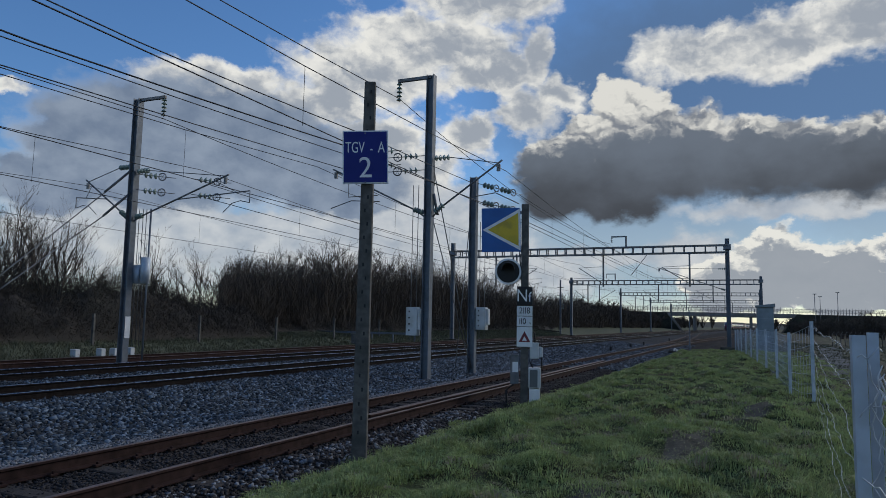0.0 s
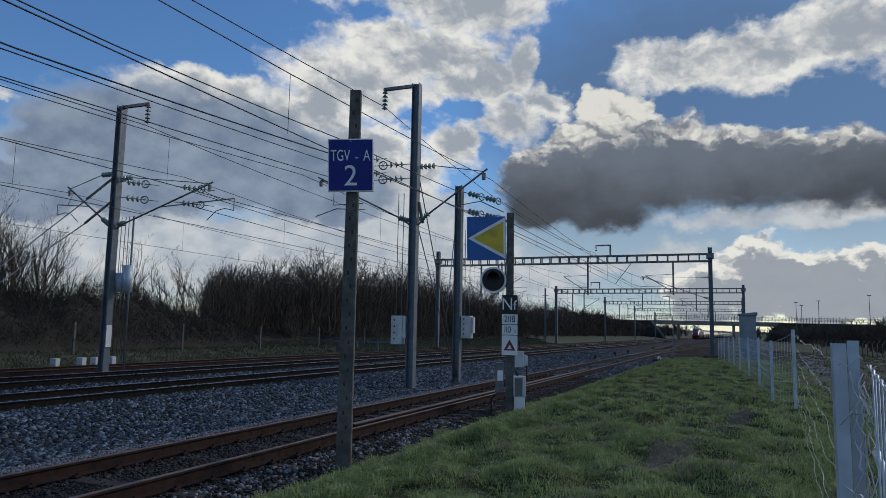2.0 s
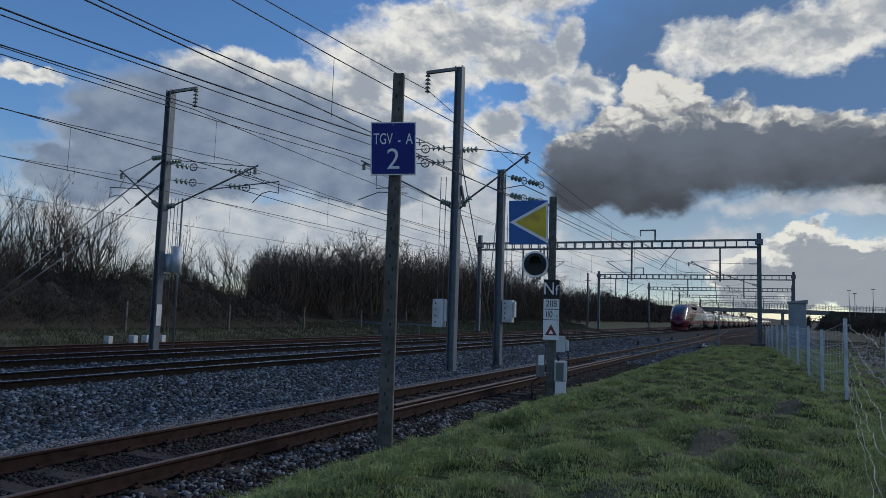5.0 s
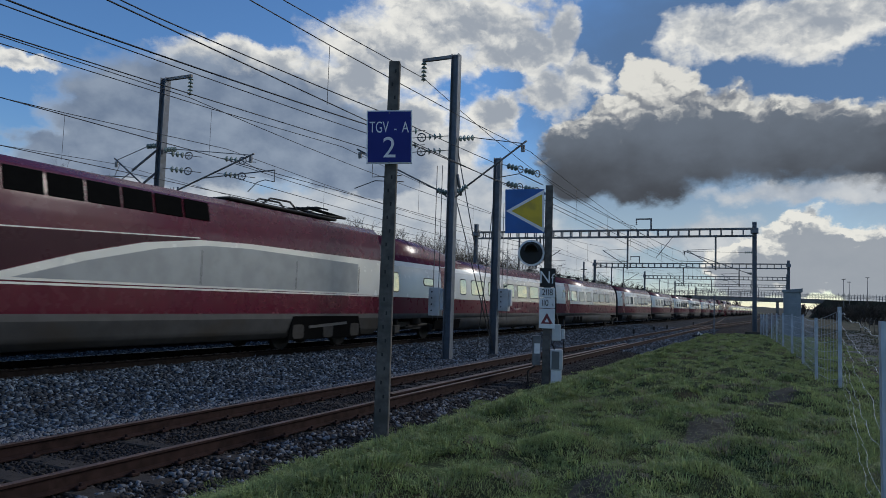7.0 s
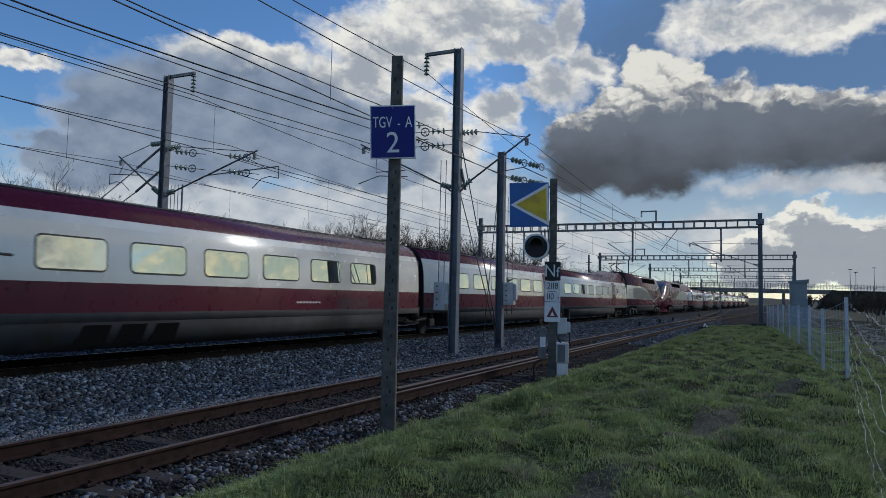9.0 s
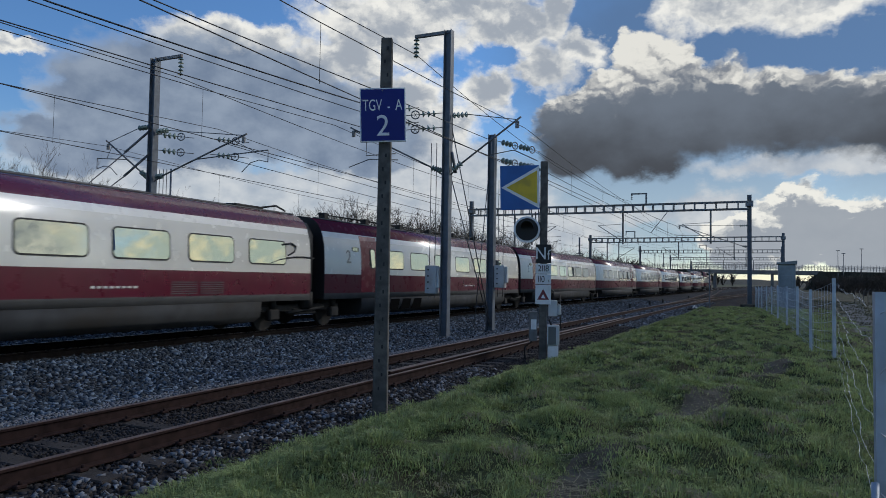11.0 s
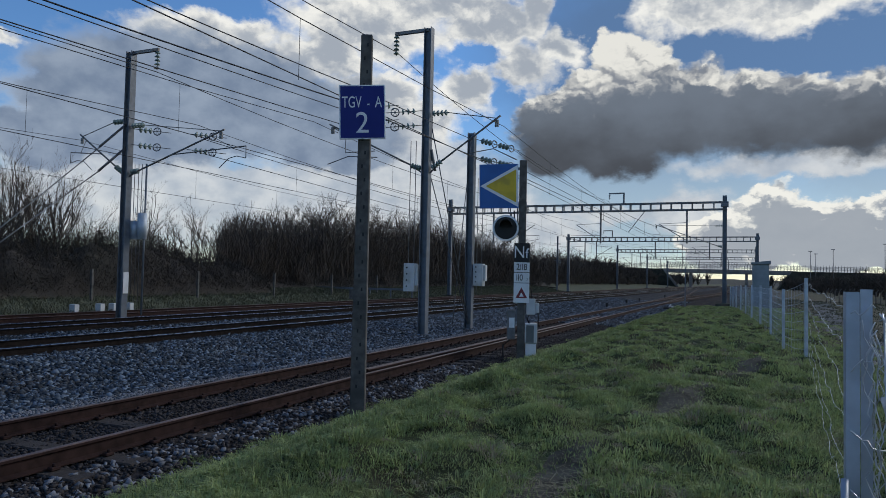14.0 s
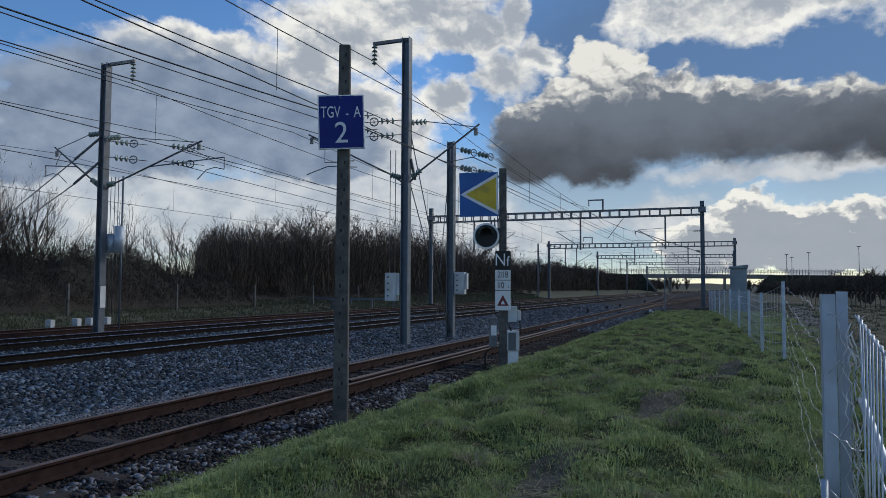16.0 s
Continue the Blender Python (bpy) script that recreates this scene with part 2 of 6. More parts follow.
# ---------------------------------------------------------------- materials
def material(name, base, rough=0.6, metal=0.0, vary=0.25, scale=6.0, stain=None, stain_scale=1.2, bump=0.0, bump_scale=40.0, per_piece=0.0, coat=0.0, glow=0.0, island=0.0, cells=0.0, thin=0.0, spec=0.5, glint=False):
    """A surface with grain and stains at two scales, in object space metres."""
    m = bpy.data.materials.new(name)
    m.use_nodes = True
    t = m.node_tree
    nodes, links = nodes_of(t)
    out, b = nodes.new("ShaderNodeOutputMaterial"), nodes.new("ShaderNodeBsdfPrincipled")
    links.new(b.outputs[0], out.inputs[0])
    co = nodes.new("ShaderNodeTexCoord")

    def tex(sc, detail=6.0):
        n = nodes.new("ShaderNodeTexNoise")
        n.inputs["Scale"].default_value, n.inputs["Detail"].default_value = sc, detail
        links.new(co.outputs["Object"], n.inputs["Vector"])
        return n.outputs[0]

    lo = tuple(c * (1 - vary) for c in base)
    hi = tuple(min(1, c * (1 + vary)) for c in base)
    col = mix_node(t, step_node(t, tex(scale), 0.3, 0.7), lo, hi)
    if stain:
        col = mix_node(t, step_node(t, tex(stain_scale), 0.48, 0.72), col, stain)
    if cells:
        v = nodes.new("ShaderNodeTexVoronoi")
        v.inputs["Scale"].default_value = cells
        links.new(co.outputs["Object"], v.inputs["Vector"])
        s2 = nodes.new("ShaderNodeSeparateColor")
        links.new(v.outputs["Color"], s2.inputs[0])
        col = mix_node(t, s2.outputs[0], mix_node(t, 1.0, col, (0.35, 0.35, 0.36), "MULTIPLY"), mix_node(t, 1.0, col, (1.5, 1.5, 1.5), "MULTIPLY"))
    if per_piece:
        info = nodes.new("ShaderNodeObjectInfo")
        col = mix_node(t, math_node(t, "MULTIPLY", info.outputs["Random"], per_piece), col, tuple(c * 0.45 for c in base))
    if island:
        geo = nodes.new("ShaderNodeNewGeometry")
        k = nodes.new("ShaderNodeValToRGB")
        k.color_ramp.elements[0].color = (*(c * (1 - island) for c in base), 1)
        k.color_ramp.elements[1].color = (*(min(1, c * (1 + island)) for c in base), 1)
        if glint:
            # most stones dull, a few painted pale as if they catch the light
            mid_el = k.color_ramp.elements.new(0.62)
            mid_el.color = (*(c * 0.6 for c in base), 1)
            k.color_ramp.elements[-1].color = (*(min(1, c * 3.4) for c in base), 1)
        links.new(geo.outputs["Random Per Island"], k.inputs[0])
        col = mix_node(t, 0.7, col, k.outputs[0])
    links.new(col, b.inputs["Base Color"])
    b.inputs["Metallic"].default_value = metal
    b.inputs["Specular IOR Level"].default_value = spec
    links.new(math_node(t, "ADD", rough - 0.12, math_node(t, "MULTIPLY", tex(scale * 2.3, 3), 0.24), clamp=True), b.inputs["Roughness"])
    if thin:
        # light shines through thin leaves
        tr, mx = nodes.new("ShaderNodeBsdfTranslucent"), nodes.new("ShaderNodeMixShader")
        links.new(col, tr.inputs["Color"])
        mx.inputs[0].default_value = thin
        links.new(b.outputs[0], mx.inputs[1])
        links.new(tr.outputs[0], mx.inputs[2])
        links.new(mx.outputs[0], out.inputs[0])
    if coat:
        b.inputs["Coat Weight"].default_value, b.inputs["Coat Roughness"].default_value = coat, 0.12
    if glow:
        b.inputs["Emission Color"].default_value, b.inputs["Emission Strength"].default_value = (*base, 1), glow
    if bump:
        n = nodes.new("ShaderNodeBump")
        n.inputs["Strength"].default_value, n.inputs["Distance"].default_value = 1.0, bump
        links.new(tex(bump_scale, 8), n.inputs["Height"])
        links.new(n.outputs[0], b.inputs["Normal"])
    return m


M = {}
M["soil"] = material("dark_soil", (0.08, 0.077, 0.062), 0.95, vary=0.4, scale=3, stain=(0.085, 0.08, 0.065), bump=0.03, bump_scale=9, spec=0.1)
M["turf"] = material("turf", (0.05, 0.065, 0.03), 0.95, vary=0.45, scale=2.2, stain=(0.06, 0.05, 0.03), stain_scale=0.5, bump=0.06, bump_scale=14, spec=0.1)
M["blade"] = material("grass_blades", (0.28, 0.35, 0.145), 0.6, vary=0.5, scale=1.6, stain=(0.30, 0.29, 0.165), stain_scale=0.7, island=0.55, thin=0.42, spec=0.25)
M["dry"] = material("dry_grass", (0.115, 0.12, 0.08), 0.8, vary=0.3, scale=0.6, stain=(0.06, 0.07, 0.04), stain_scale=0.35, island=0.4, spec=0.04)
M["bed"] = material("ballast_bed", (0.034, 0.037, 0.042), 0.85, vary=0.4, scale=18, stain=(0.06, 0.058, 0.058), stain_scale=0.5, bump=0.07, bump_scale=14, cells=17, spec=0.1)
M["bed_dirty"] = material("fouled_ballast", (0.030, 0.028, 0.029), 0.9, vary=0.5, scale=14, stain=(0.045, 0.035, 0.028), stain_scale=0.7, bump=0.05, bump_scale=16, cells=18, spec=0.08)
M["stone"] = material("ballast_stone", (0.070, 0.089, 0.112), 0.72, vary=0.25, scale=8, stain=(0.085, 0.083, 0.088), stain_scale=0.8, island=0.9, glint=True, spec=0.12)
M["chip"] = material("pale_stone_chippings", (0.17, 0.18, 0.20), 0.7, vary=0.25, scale=8, stain=(0.10, 0.10, 0.105), stain_scale=0.8, island=0.5, spec=0.2)
M["stone_dirty"] = material("brown_ballast_stone", (0.042, 0.039, 0.040), 0.75, vary=0.3, scale=8, stain=(0.045, 0.036, 0.03), stain_scale=0.8, island=0.5, spec=0.15)
M["rust"] = material("rusty_rail", (0.030, 0.017, 0.015), 0.85, 0.0, vary=0.35, scale=9, stain=(0.036, 0.02, 0.018), stain_scale=2, bump=0.001, bump_scale=150, spec=0.15)
M["rail_dark"] = material("main_rail_side", (0.016, 0.013, 0.012), 0.92, 0.0, vary=0.3, scale=9, spec=0.08)
M["rail_head"] = material("polished_rail_head", (0.40, 0.40, 0.41), 0.28, 1.0, vary=0.15, scale=5)
M["rail_head_dull"] = material("dull_rail_head", (0.13, 0.085, 0.07), 0.5, 0.5, vary=0.3, scale=5, stain=(0.08, 0.05, 0.036), stain_scale=3)
M["wood"] = material("old_sleeper_wood", (0.042, 0.034, 0.029), 0.95, vary=0.35, scale=12, stain=(0.065, 0.055, 0.048), stain_scale=2, bump=0.006, bump_scale=60, per_piece=0.5)
M["concrete"] = material("sleeper_concrete", (0.15, 0.145, 0.14), 0.85, vary=0.2, scale=10, stain=(0.12, 0.10, 0.085), stain_scale=1.5, bump=0.003, bump_scale=80, per_piece=0.4)
M["galv"] = material("galvanised_steel", (0.13, 0.15, 0.18), 0.55, 0.2, vary=0.15, scale=5, stain=(0.10, 0.11, 0.125), stain_scale=1.5)
M["steel_dark"] = material("weathered_steel", (0.16, 0.165, 0.175), 0.55, 0.5, vary=0.25, scale=6, stain=(0.11, 0.09, 0.075), stain_scale=1.2)
M["wire"] = material("dark_wire", (0.035, 0.035, 0.037), 0.5, 0.6, vary=0.1)
M["glass_ins"] = material("green_glass_insulator", (0.16, 0.22, 0.20), 0.15, 0.0, vary=0.1, coat=0.5)
M["post"] = material("dark_concrete_post", (0.105, 0.10, 0.092), 0.85, vary=0.3, scale=9, stain=(0.055, 0.055, 0.05), stain_scale=2.0, bump=0.004, bump_scale=60)
M["black"] = material("matt_black", (0.012, 0.012, 0.013), 0.6, vary=0.15)
M["blue"] = material("sign_blue", (0.016, 0.024, 0.19), 0.4, vary=0.08, scale=3, spec=0.2)
M["flag_blue"] = material("board_blue", (0.015, 0.10, 0.36), 0.4, vary=0.1, scale=3)
M["yellow"] = material("board_yellow", (0.62, 0.44, 0.02), 0.45, vary=0.08, scale=4, stain=(0.45, 0.32, 0.03), stain_scale=3)
M["white"] = material("white_paint", (0.76, 0.77, 0.78), 0.45, vary=0.06, scale=5)
M["off_white"] = material("grey_white_box", (0.55, 0.57, 0.58), 0.55, vary=0.1, scale=4, stain=(0.4, 0.4, 0.38), stain_scale=2)
M["red"] = material("sign_red", (0.17, 0.02, 0.03), 0.45, vary=0.08)
M["bark"] = material("winter_bark", (0.09, 0.075, 0.06), 0.9, vary=0.35, scale=5)
M["twig"] = material("winter_twigs", (0.08, 0.066, 0.055), 0.9, vary=0.35, scale=0.8, spec=0.15)
M["brush"] = material("dark_brush", (0.056, 0.050, 0.044), 0.95, vary=0.35, scale=0.5, stain=(0.045, 0.05, 0.032), stain_scale=0.12, island=0.25, spec=0.1)
M["bridge"] = material("bridge_concrete", (0.19, 0.18, 0.17), 0.85, vary=0.2, scale=0.6, stain=(0.11, 0.10, 0.09), stain_scale=0.25)
M["cabin"] = material("blue_grey_cabin", (0.22, 0.26, 0.29), 0.6, 0.1, vary=0.12, scale=2, stain=(0.17, 0.19, 0.2), stain_scale=1)
M["maroon"] = material("maroon_paint", (0.095, 0.006, 0.022), 0.26, 0.0, vary=0.06, scale=1.5, stain=(0.08, 0.006, 0.02), stain_scale=0.7, coat=0.15, spec=0.4)
M["maroon_deep"] = material("deep_maroon_paint", (0.040, 0.004, 0.014), 0.3, 0.0, vary=0.06, scale=1.5, spec=0.35)
M["maroon_dark"] = material("lower_maroon_paint", (0.105, 0.005, 0.022), 0.3, 0.0, vary=0.1, scale=1.5, spec=0.5, coat=0.3)
M["silver"] = material("silver_grey_paint", (0.82, 0.81, 0.75), 0.24, 0.1, vary=0.05, scale=1.2, stain=(0.74, 0.73, 0.69), stain_scale=0.6, coat=0.8)
M["white_band"] = material("white_shoulder_paint", (0.86, 0.86, 0.83), 0.3, vary=0.05, scale=1.2, coat=0.4)
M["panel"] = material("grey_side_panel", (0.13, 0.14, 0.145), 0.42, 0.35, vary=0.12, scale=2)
M["panel_sheen"] = material("sheen_lit_side_panel", (0.34, 0.36, 0.37), 0.38, 0.3, vary=0.1, scale=2)
M["skirt"] = material("dark_grey_skirt", (0.04, 0.042, 0.044), 0.75, vary=0.25, scale=2, stain=(0.03, 0.027, 0.023), stain_scale=1, spec=0.25)
M["band"] = material("mid_grey_band", (0.075, 0.075, 0.075), 0.6, vary=0.15, scale=2)
M["train_roof"] = material("roof_grey", (0.10, 0.095, 0.095), 0.6, vary=0.2, scale=2)
M["pane"] = material("tinted_pane", (0.52, 0.55, 0.47), 0.0, 0.95, vary=0.03, coat=0.0)
M["screen"] = material("dark_windscreen", (0.02, 0.03, 0.04), 0.05, 0.2, vary=0.05, coat=1.0)
# near-black without sheen: the shade of openings is put into the colour
M["void"] = material("painted_recess_shade", (0.008, 0.008, 0.008), 1.0, vary=0.1, spec=0.0)
M["bright_wire"] = material("bright_galvanised_wire", (0.52, 0.56, 0.60), 0.4, 0.5, vary=0.1)
M["gear"] = material("bogie_black", (0.02, 0.019, 0.018), 0.7, 0.2, vary=0.3, scale=6)
M["lamp"] = material("lit_headlamp", (1.0, 0.93, 0.8), 0.3, glow=6.0)
M["straw"] = material("straw_grass", (0.28, 0.265, 0.18), 0.8, vary=0.3, scale=2, island=0.4, thin=0.4)
M["bank"] = material("overgrown_bank", (0.035, 0.036, 0.026), 0.95, vary=0.4, scale=0.5, stain=(0.06, 0.05, 0.035), stain_scale=0.15, bump=0.4, bump_scale=0.8)
M["field"] = material("rough_field", (0.12, 0.11, 0.075), 0.95, vary=0.4, scale=1.5, stain=(0.075, 0.08, 0.045), stain_scale=0.3, bump=0.06, bump_scale=8, spec=0.1)
M["fence_galv"] = material("pale_galvanised_post", (0.44, 0.50, 0.58), 0.45, 0.25, vary=0.12, scale=6, stain=(0.34, 0.38, 0.43), stain_scale=2.5)
M["path"] = material("gravel_path", (0.15, 0.15, 0.145), 0.95, vary=0.25, scale=4, bump=0.02, bump_scale=20, spec=0.1)


# ---------------------------------------------------------------- mesh helpers
def mesh_of(name, verts, faces, mats, index=None, smooth=False):
    me = bpy.data.meshes.new(name)
    if isinstance(verts, np.ndarray):
        # same number of corners on every face: fill the arrays at once
        k = faces.shape[1]
        me.vertices.add(len(verts))
        me.vertices.foreach_set("co", verts.astype(np.float32).ravel())
        me.loops.add(faces.size)
        me.loops.foreach_set("vertex_index", faces.astype(np.int32).ravel())
        me.polygons.add(len(faces))
        me.polygons.foreach_set("loop_start", np.arange(0, faces.size, k, dtype=np.int32))
        me.update(calc_edges=True)
    else:
        me.from_pydata([tuple(v) for v in verts], [], faces)
    for m in mats if isinstance(mats, (list, tuple)) else [mats]:
        me.materials.append(m)
    if index is not None:
        me.polygons.foreach_set("material_index", index)
    if smooth:
        me.polygons.foreach_set("use_smooth", [True] * len(me.polygons))
    me.update()
    return me


def part(name, bm, mat, parent=None, label="", smooth=False):
    """Links a bmesh as ONE mesh object, under a thing or under a part."""
    me = bpy.data.meshes.new(name)
    bm.to_mesh(me)
    bm.free()
    for m in mat if isinstance(mat, (list, tuple)) else [mat]:
        me.materials.append(m)
    if smooth:
        me.polygons.foreach_set("use_smooth", [True] * len(me.polygons))
    ob = new(name, me)
    if parent is not None:
        ob.parent = parent
    if label:
        ob["label"] = label
    return ob


def thing(name, label, category, group="", m=None, kind=""):
    e = new(name)
    if m is not None:
        e.matrix_basis = m
    return tagged(e, label, category, group, kind)


def box(bm, x0, x1, y0, y1, z0, z1, bevel=0.0, mi=0, m=None):
    vs = [bm.verts.new((x, y, z)) for z in (z0, z1) for y in (y0, y1) for x in (x0, x1)]
    fs = [bm.faces.new([vs[i] for i in f]) for f in ((0, 2, 3, 1), (4, 5, 7, 6), (0, 1, 5, 4), (2, 6, 7, 3), (0, 4, 6, 2), (1, 3, 7, 5))]
    for f in fs:
        f.material_index = mi
    if bevel:
        es = list({e for f in fs for e in f.edges})
        r = bmesh.ops.bevel(bm, geom=es, offset=bevel, segments=1, affect="EDGES")
        vs = list({v for f in r["faces"] for v in f.verts} | {v for v in vs if v.is_valid})
        for f in {f for v in vs for f in v.link_faces}:
            f.material_index = mi
    if m is not None:
        bmesh.ops.transform(bm, matrix=m, verts=[v for v in vs if v.is_valid])
    return bm


def tube(bm, pts, r, n=6, cap=True, mi=0):
    """A round bar along points; r is one radius or one for each point."""
    pts = [Vector(p) for p in pts]
    rs = r if isinstance(r, (list, tuple)) else [r] * len(pts)
    rings = []
    for i, p in enumerate(pts):
        d = (pts[min(i + 1, len(pts) - 1)] - pts[max(i - 1, 0)]).normalized()
        a = d.cross(Vector((0, 0, 1)) if abs(d.z) < 0.9 else Vector((1, 0, 0))).normalized()
        b = d.cross(a)
        rings.append([bm.verts.new(p + rs[i] * (math.cos(k * math.tau / n) * a + math.sin(k * math.tau / n) * b)) for k in range(n)])
    for q, w in zip(rings, rings[1:]):
        for k in range(n):
            f = bm.faces.new((q[k], q[(k + 1) % n], w[(k + 1) % n], w[k]))
            f.material_index = mi
            f.smooth = True
    if cap:
        bm.faces.new(rings[0][::-1]).material_index = mi
        bm.faces.new(rings[-1]).material_index = mi
    return bm


def extrude(bm, outline, axis, d0, d1, mi=0):
    """A prism of a closed outline (2D) along axis 'x', 'y' or 'z'."""
    def at(p, d):
        return {"x": (d, p[0], p[1]), "y": (p[0], d, p[1]), "z": (p[0], p[1], d)}[axis]
    a = [bm.verts.new(at(p, d0)) for p in outline]
    b = [bm.verts.new(at(p, d1)) for p in outline]
    n = len(a)
    fs = [bm.faces.new((a[i], a[(i + 1) % n], b[(i + 1) % n], b[i])) for i in range(n)]
    fs += [bm.faces.new(a[::-1]), bm.faces.new(b)]
    for f in fs:
        f.material_index = mi
    bmesh.ops.recalc_face_normals(bm, faces=fs)
    return bm


def text_mesh(body, size, mat, depth=0.004):
    """A word as a mesh in the xz plane, facing -y, centred."""
    cu = bpy.data.curves.new("word", "FONT")
    cu.body, cu.size, cu.extrude = body, size, depth
    cu.align_x, cu.align_y = "CENTER", "CENTER"
    ob = bpy.data.objects.new("word", cu)
    scene.collection.objects.link(ob)
    bpy.context.view_layer.update()
    me = bpy.data.meshes.new_from_object(ob.evaluated_get(bpy.context.evaluated_depsgraph_get()))
    bpy.data.objects.remove(ob)
    me.transform(pose(0, 0, 0, 90, 0, 0))
    me.materials.clear()
    me.materials.append(mat)
    return me


# ---------------------------------------------------------------- ground
def ground_height(u, s):
    """Height of the ground: ballast beds, cess, grass bank by the siding, field."""
    u, s = np.asarray(u, float), np.asarray(s, float)
    us = np.array([-3000, -120, -60, -30, -22, -17, -14.5, -12.6, -11.6, -8.4, -7.6, -6.6, -1.9, 1.8, 2.6, 3.6, 4.8, 5.4, 8.5, 8.9, 9.3, 9.9, 11.2, 13.0, 15.0, 17.0, 22.0, 60, 3000])
    zs = np.array([-0.6, -0.3, 0.6, 0.9, 0.75, 0.35, 0.1, -0.28, -0.36, -0.36, -0.28, -0.2, -0.2, -0.2, -0.3, -0.44, -0.40, -0.335, -0.34, -0.43, -0.33, -0.20, -0.10, -0.10, -0.14, -0.22, -0.35, -0.6, -0.8])
    z = np.interp(u, us, zs)
    # past the mound the bank by the fence falls to the level of the diverging track
    far = np.clip((s - 50) / 9.0, 0, 1)
    lowered = np.where((u > 8.5) & (u < 17), -0.42, z)
    z = z * (1 - far) + lowered * far
    # low wooded ridge beyond the bend
    return z + 8.0 * np.clip((s - 840) / 330.0, 0, 1) ** 1.3


def lumps(u, s):
    """Unevenness of the grass bank."""
    on = np.clip((u - 9.0) / 1.2, 0, 1) * np.clip((60 - u) / 30, 0, 1)
    hum = 0.13 * np.maximum(0, np.sin(0.9 * s + 1.3 * u + 0.5) * np.sin(1.15 * u - 0.55 * s)) + 0.09 * np.maximum(0, np.sin(2.1 * s - 1.0 * u) * np.sin(2.4 * u + 0.8 * s + 2))
    ridge = 0.10 * np.exp(-((u - 10.0 - 0.3 * np.sin(0.5 * s)) / 0.5) ** 2) * (0.6 + 0.4 * np.sin(1.4 * s))
    return on * (0.75 * hum + ridge + 0.045 * np.sin(1.7 * s + 0.8 * u) * np.sin(1.3 * u - 0.6 * s + 1) + 0.035 * np.sin(3.4 * s - 2.2 * u) + 0.04 * np.sin(5.1 * u + 2.7 * s + 2))


def worn(u, s):
    """How far the trodden path has worn the grass at a place."""
    c = np.interp(s, [4, 5.5, 7.2, 9.4, 12, 15, 18.7, 26], [12.4, 12.4, 12.5, 12.8, 13.4, 14.0, 14.7, 15.2])
    patch = 0.62 + 0.3 * np.sin(1.3 * s + 0.5) + 0.25 * np.sin(3.7 * s + 2 * u)
    return np.clip(1 - np.abs(u - c) / 0.36, 0, 1) * np.clip(patch, 0, 1) * np.clip((26 - s) / 14, 0, 1)


def build_ground():
    us = np.unique(np.concatenate([[-3000, -1500, -700, -350, -180, -120, -90, -70, -60, -50, -42, -36], np.arange(-30, 30, 0.4), np.arange(8.4, 16, 0.14), [34, 40, 50, 60, 80, 110, 160, 240, 400, 800, 1600, 3000]]))
    ss = np.unique(np.concatenate([[-800, -500, -300, -180, -100, -60, -30, -15], np.arange(-8, 30, 0.4), np.arange(30, 80, 1.0), np.arange(80, 200, 5), np.arange(200, 500, 20), [600, 800, 840, 900, 960, 1020, 1100, 1170, 1300, 1800, 2600, 4000]]))
    U, S = np.meshgrid(us, ss)
    Z = ground_height(U, S) + lumps(U, S)
    X = line(np.clip(S, -400, 900)) + U
    verts = np.stack([X, S, Z], -1).reshape(-1, 3)
    n, m = len(us), len(ss)
    i = np.arange(n * (m - 1)).reshape(m - 1, n)[:, :-1].ravel()
    faces = np.stack([i, i + 1, i + 1 + n, i + n], -1)
    uc = ((U[:-1, :-1] + U[1:, 1:]) / 2).ravel()
    sc = ((S[:-1, :-1] + S[1:, 1:]) / 2).ravel()
    idx = np.zeros(len(faces), int)
    idx[(uc > -7.8) & (uc < 4.6)] = 1
    idx[((uc > 4.6) & (uc < 9.1)) | ((uc > -12.4) & (uc < -7.8))] = 2
    idx[(uc < -12.4)] = 3
    idx[(sc > 55) & (uc > 4.6) & (uc < 13.5)] = 2
    idx[(worn(uc, sc) > 0.3)] = 5
    idx[(uc > 15.9)] = 7
    pc = np.interp(sc, [10, 33, 43, 53, 90], [17.2, 17.5, 18.0, 19.0, 22.0])
    idx[(np.abs(uc - pc) < 0.75) & (sc < 90) & (sc > 5)] = 4
    idx[(sc > 800)] = 6
    me = mesh_of("ground", verts, faces, [M["turf"], M["bed"], M["bed_dirty"], M["dry"], M["path"], M["soil"], M["bank"], M["field"]], idx, True)
    return tagged(new("ground", me), "grass bank, grey ballast beds and rough verge", "ground", kind="structure")


build_ground()


# ---------------------------------------------------------------- tracks
RAIL = [(-0.07, 0.0), (0.07, 0.0), (0.07, 0.012), (0.012, 0.03), (0.009, 0.125), (0.036, 0.14), (0.036, 0.165), (0.026, 0.172), (-0.026, 0.172), (-0.036, 0.165), (-0.036, 0.14), (-0.009, 0.125), (-0.012, 0.03), (-0.07, 0.012)]


def rail(name, centre, top, s0, s1, side, head, parent, step=3.0):
    """A swept flat-bottom rail; centre(s) gives the u of its line."""
    ss = np.arange(s0, s1 + step / 2, step)
    verts, faces, idx = [], [], []
    n = len(RAIL)
    for s in ss:
        c = along(centre(s), s, top - 0.172)
        verts += [(c.x + x, c.y, c.z + z) for x, z in RAIL]
    for k in range(len(ss) - 1):
        for i in range(n):
            j = (i + 1) % n
            faces.append((k * n + i, k * n + j, k * n + n + j, k * n + n + i))
            idx.append(1 if i in (6, 7, 8) else 0)
    ob = new(name, mesh_of(name, verts, faces, [side, head], idx))
    ob.parent = parent
    return ob


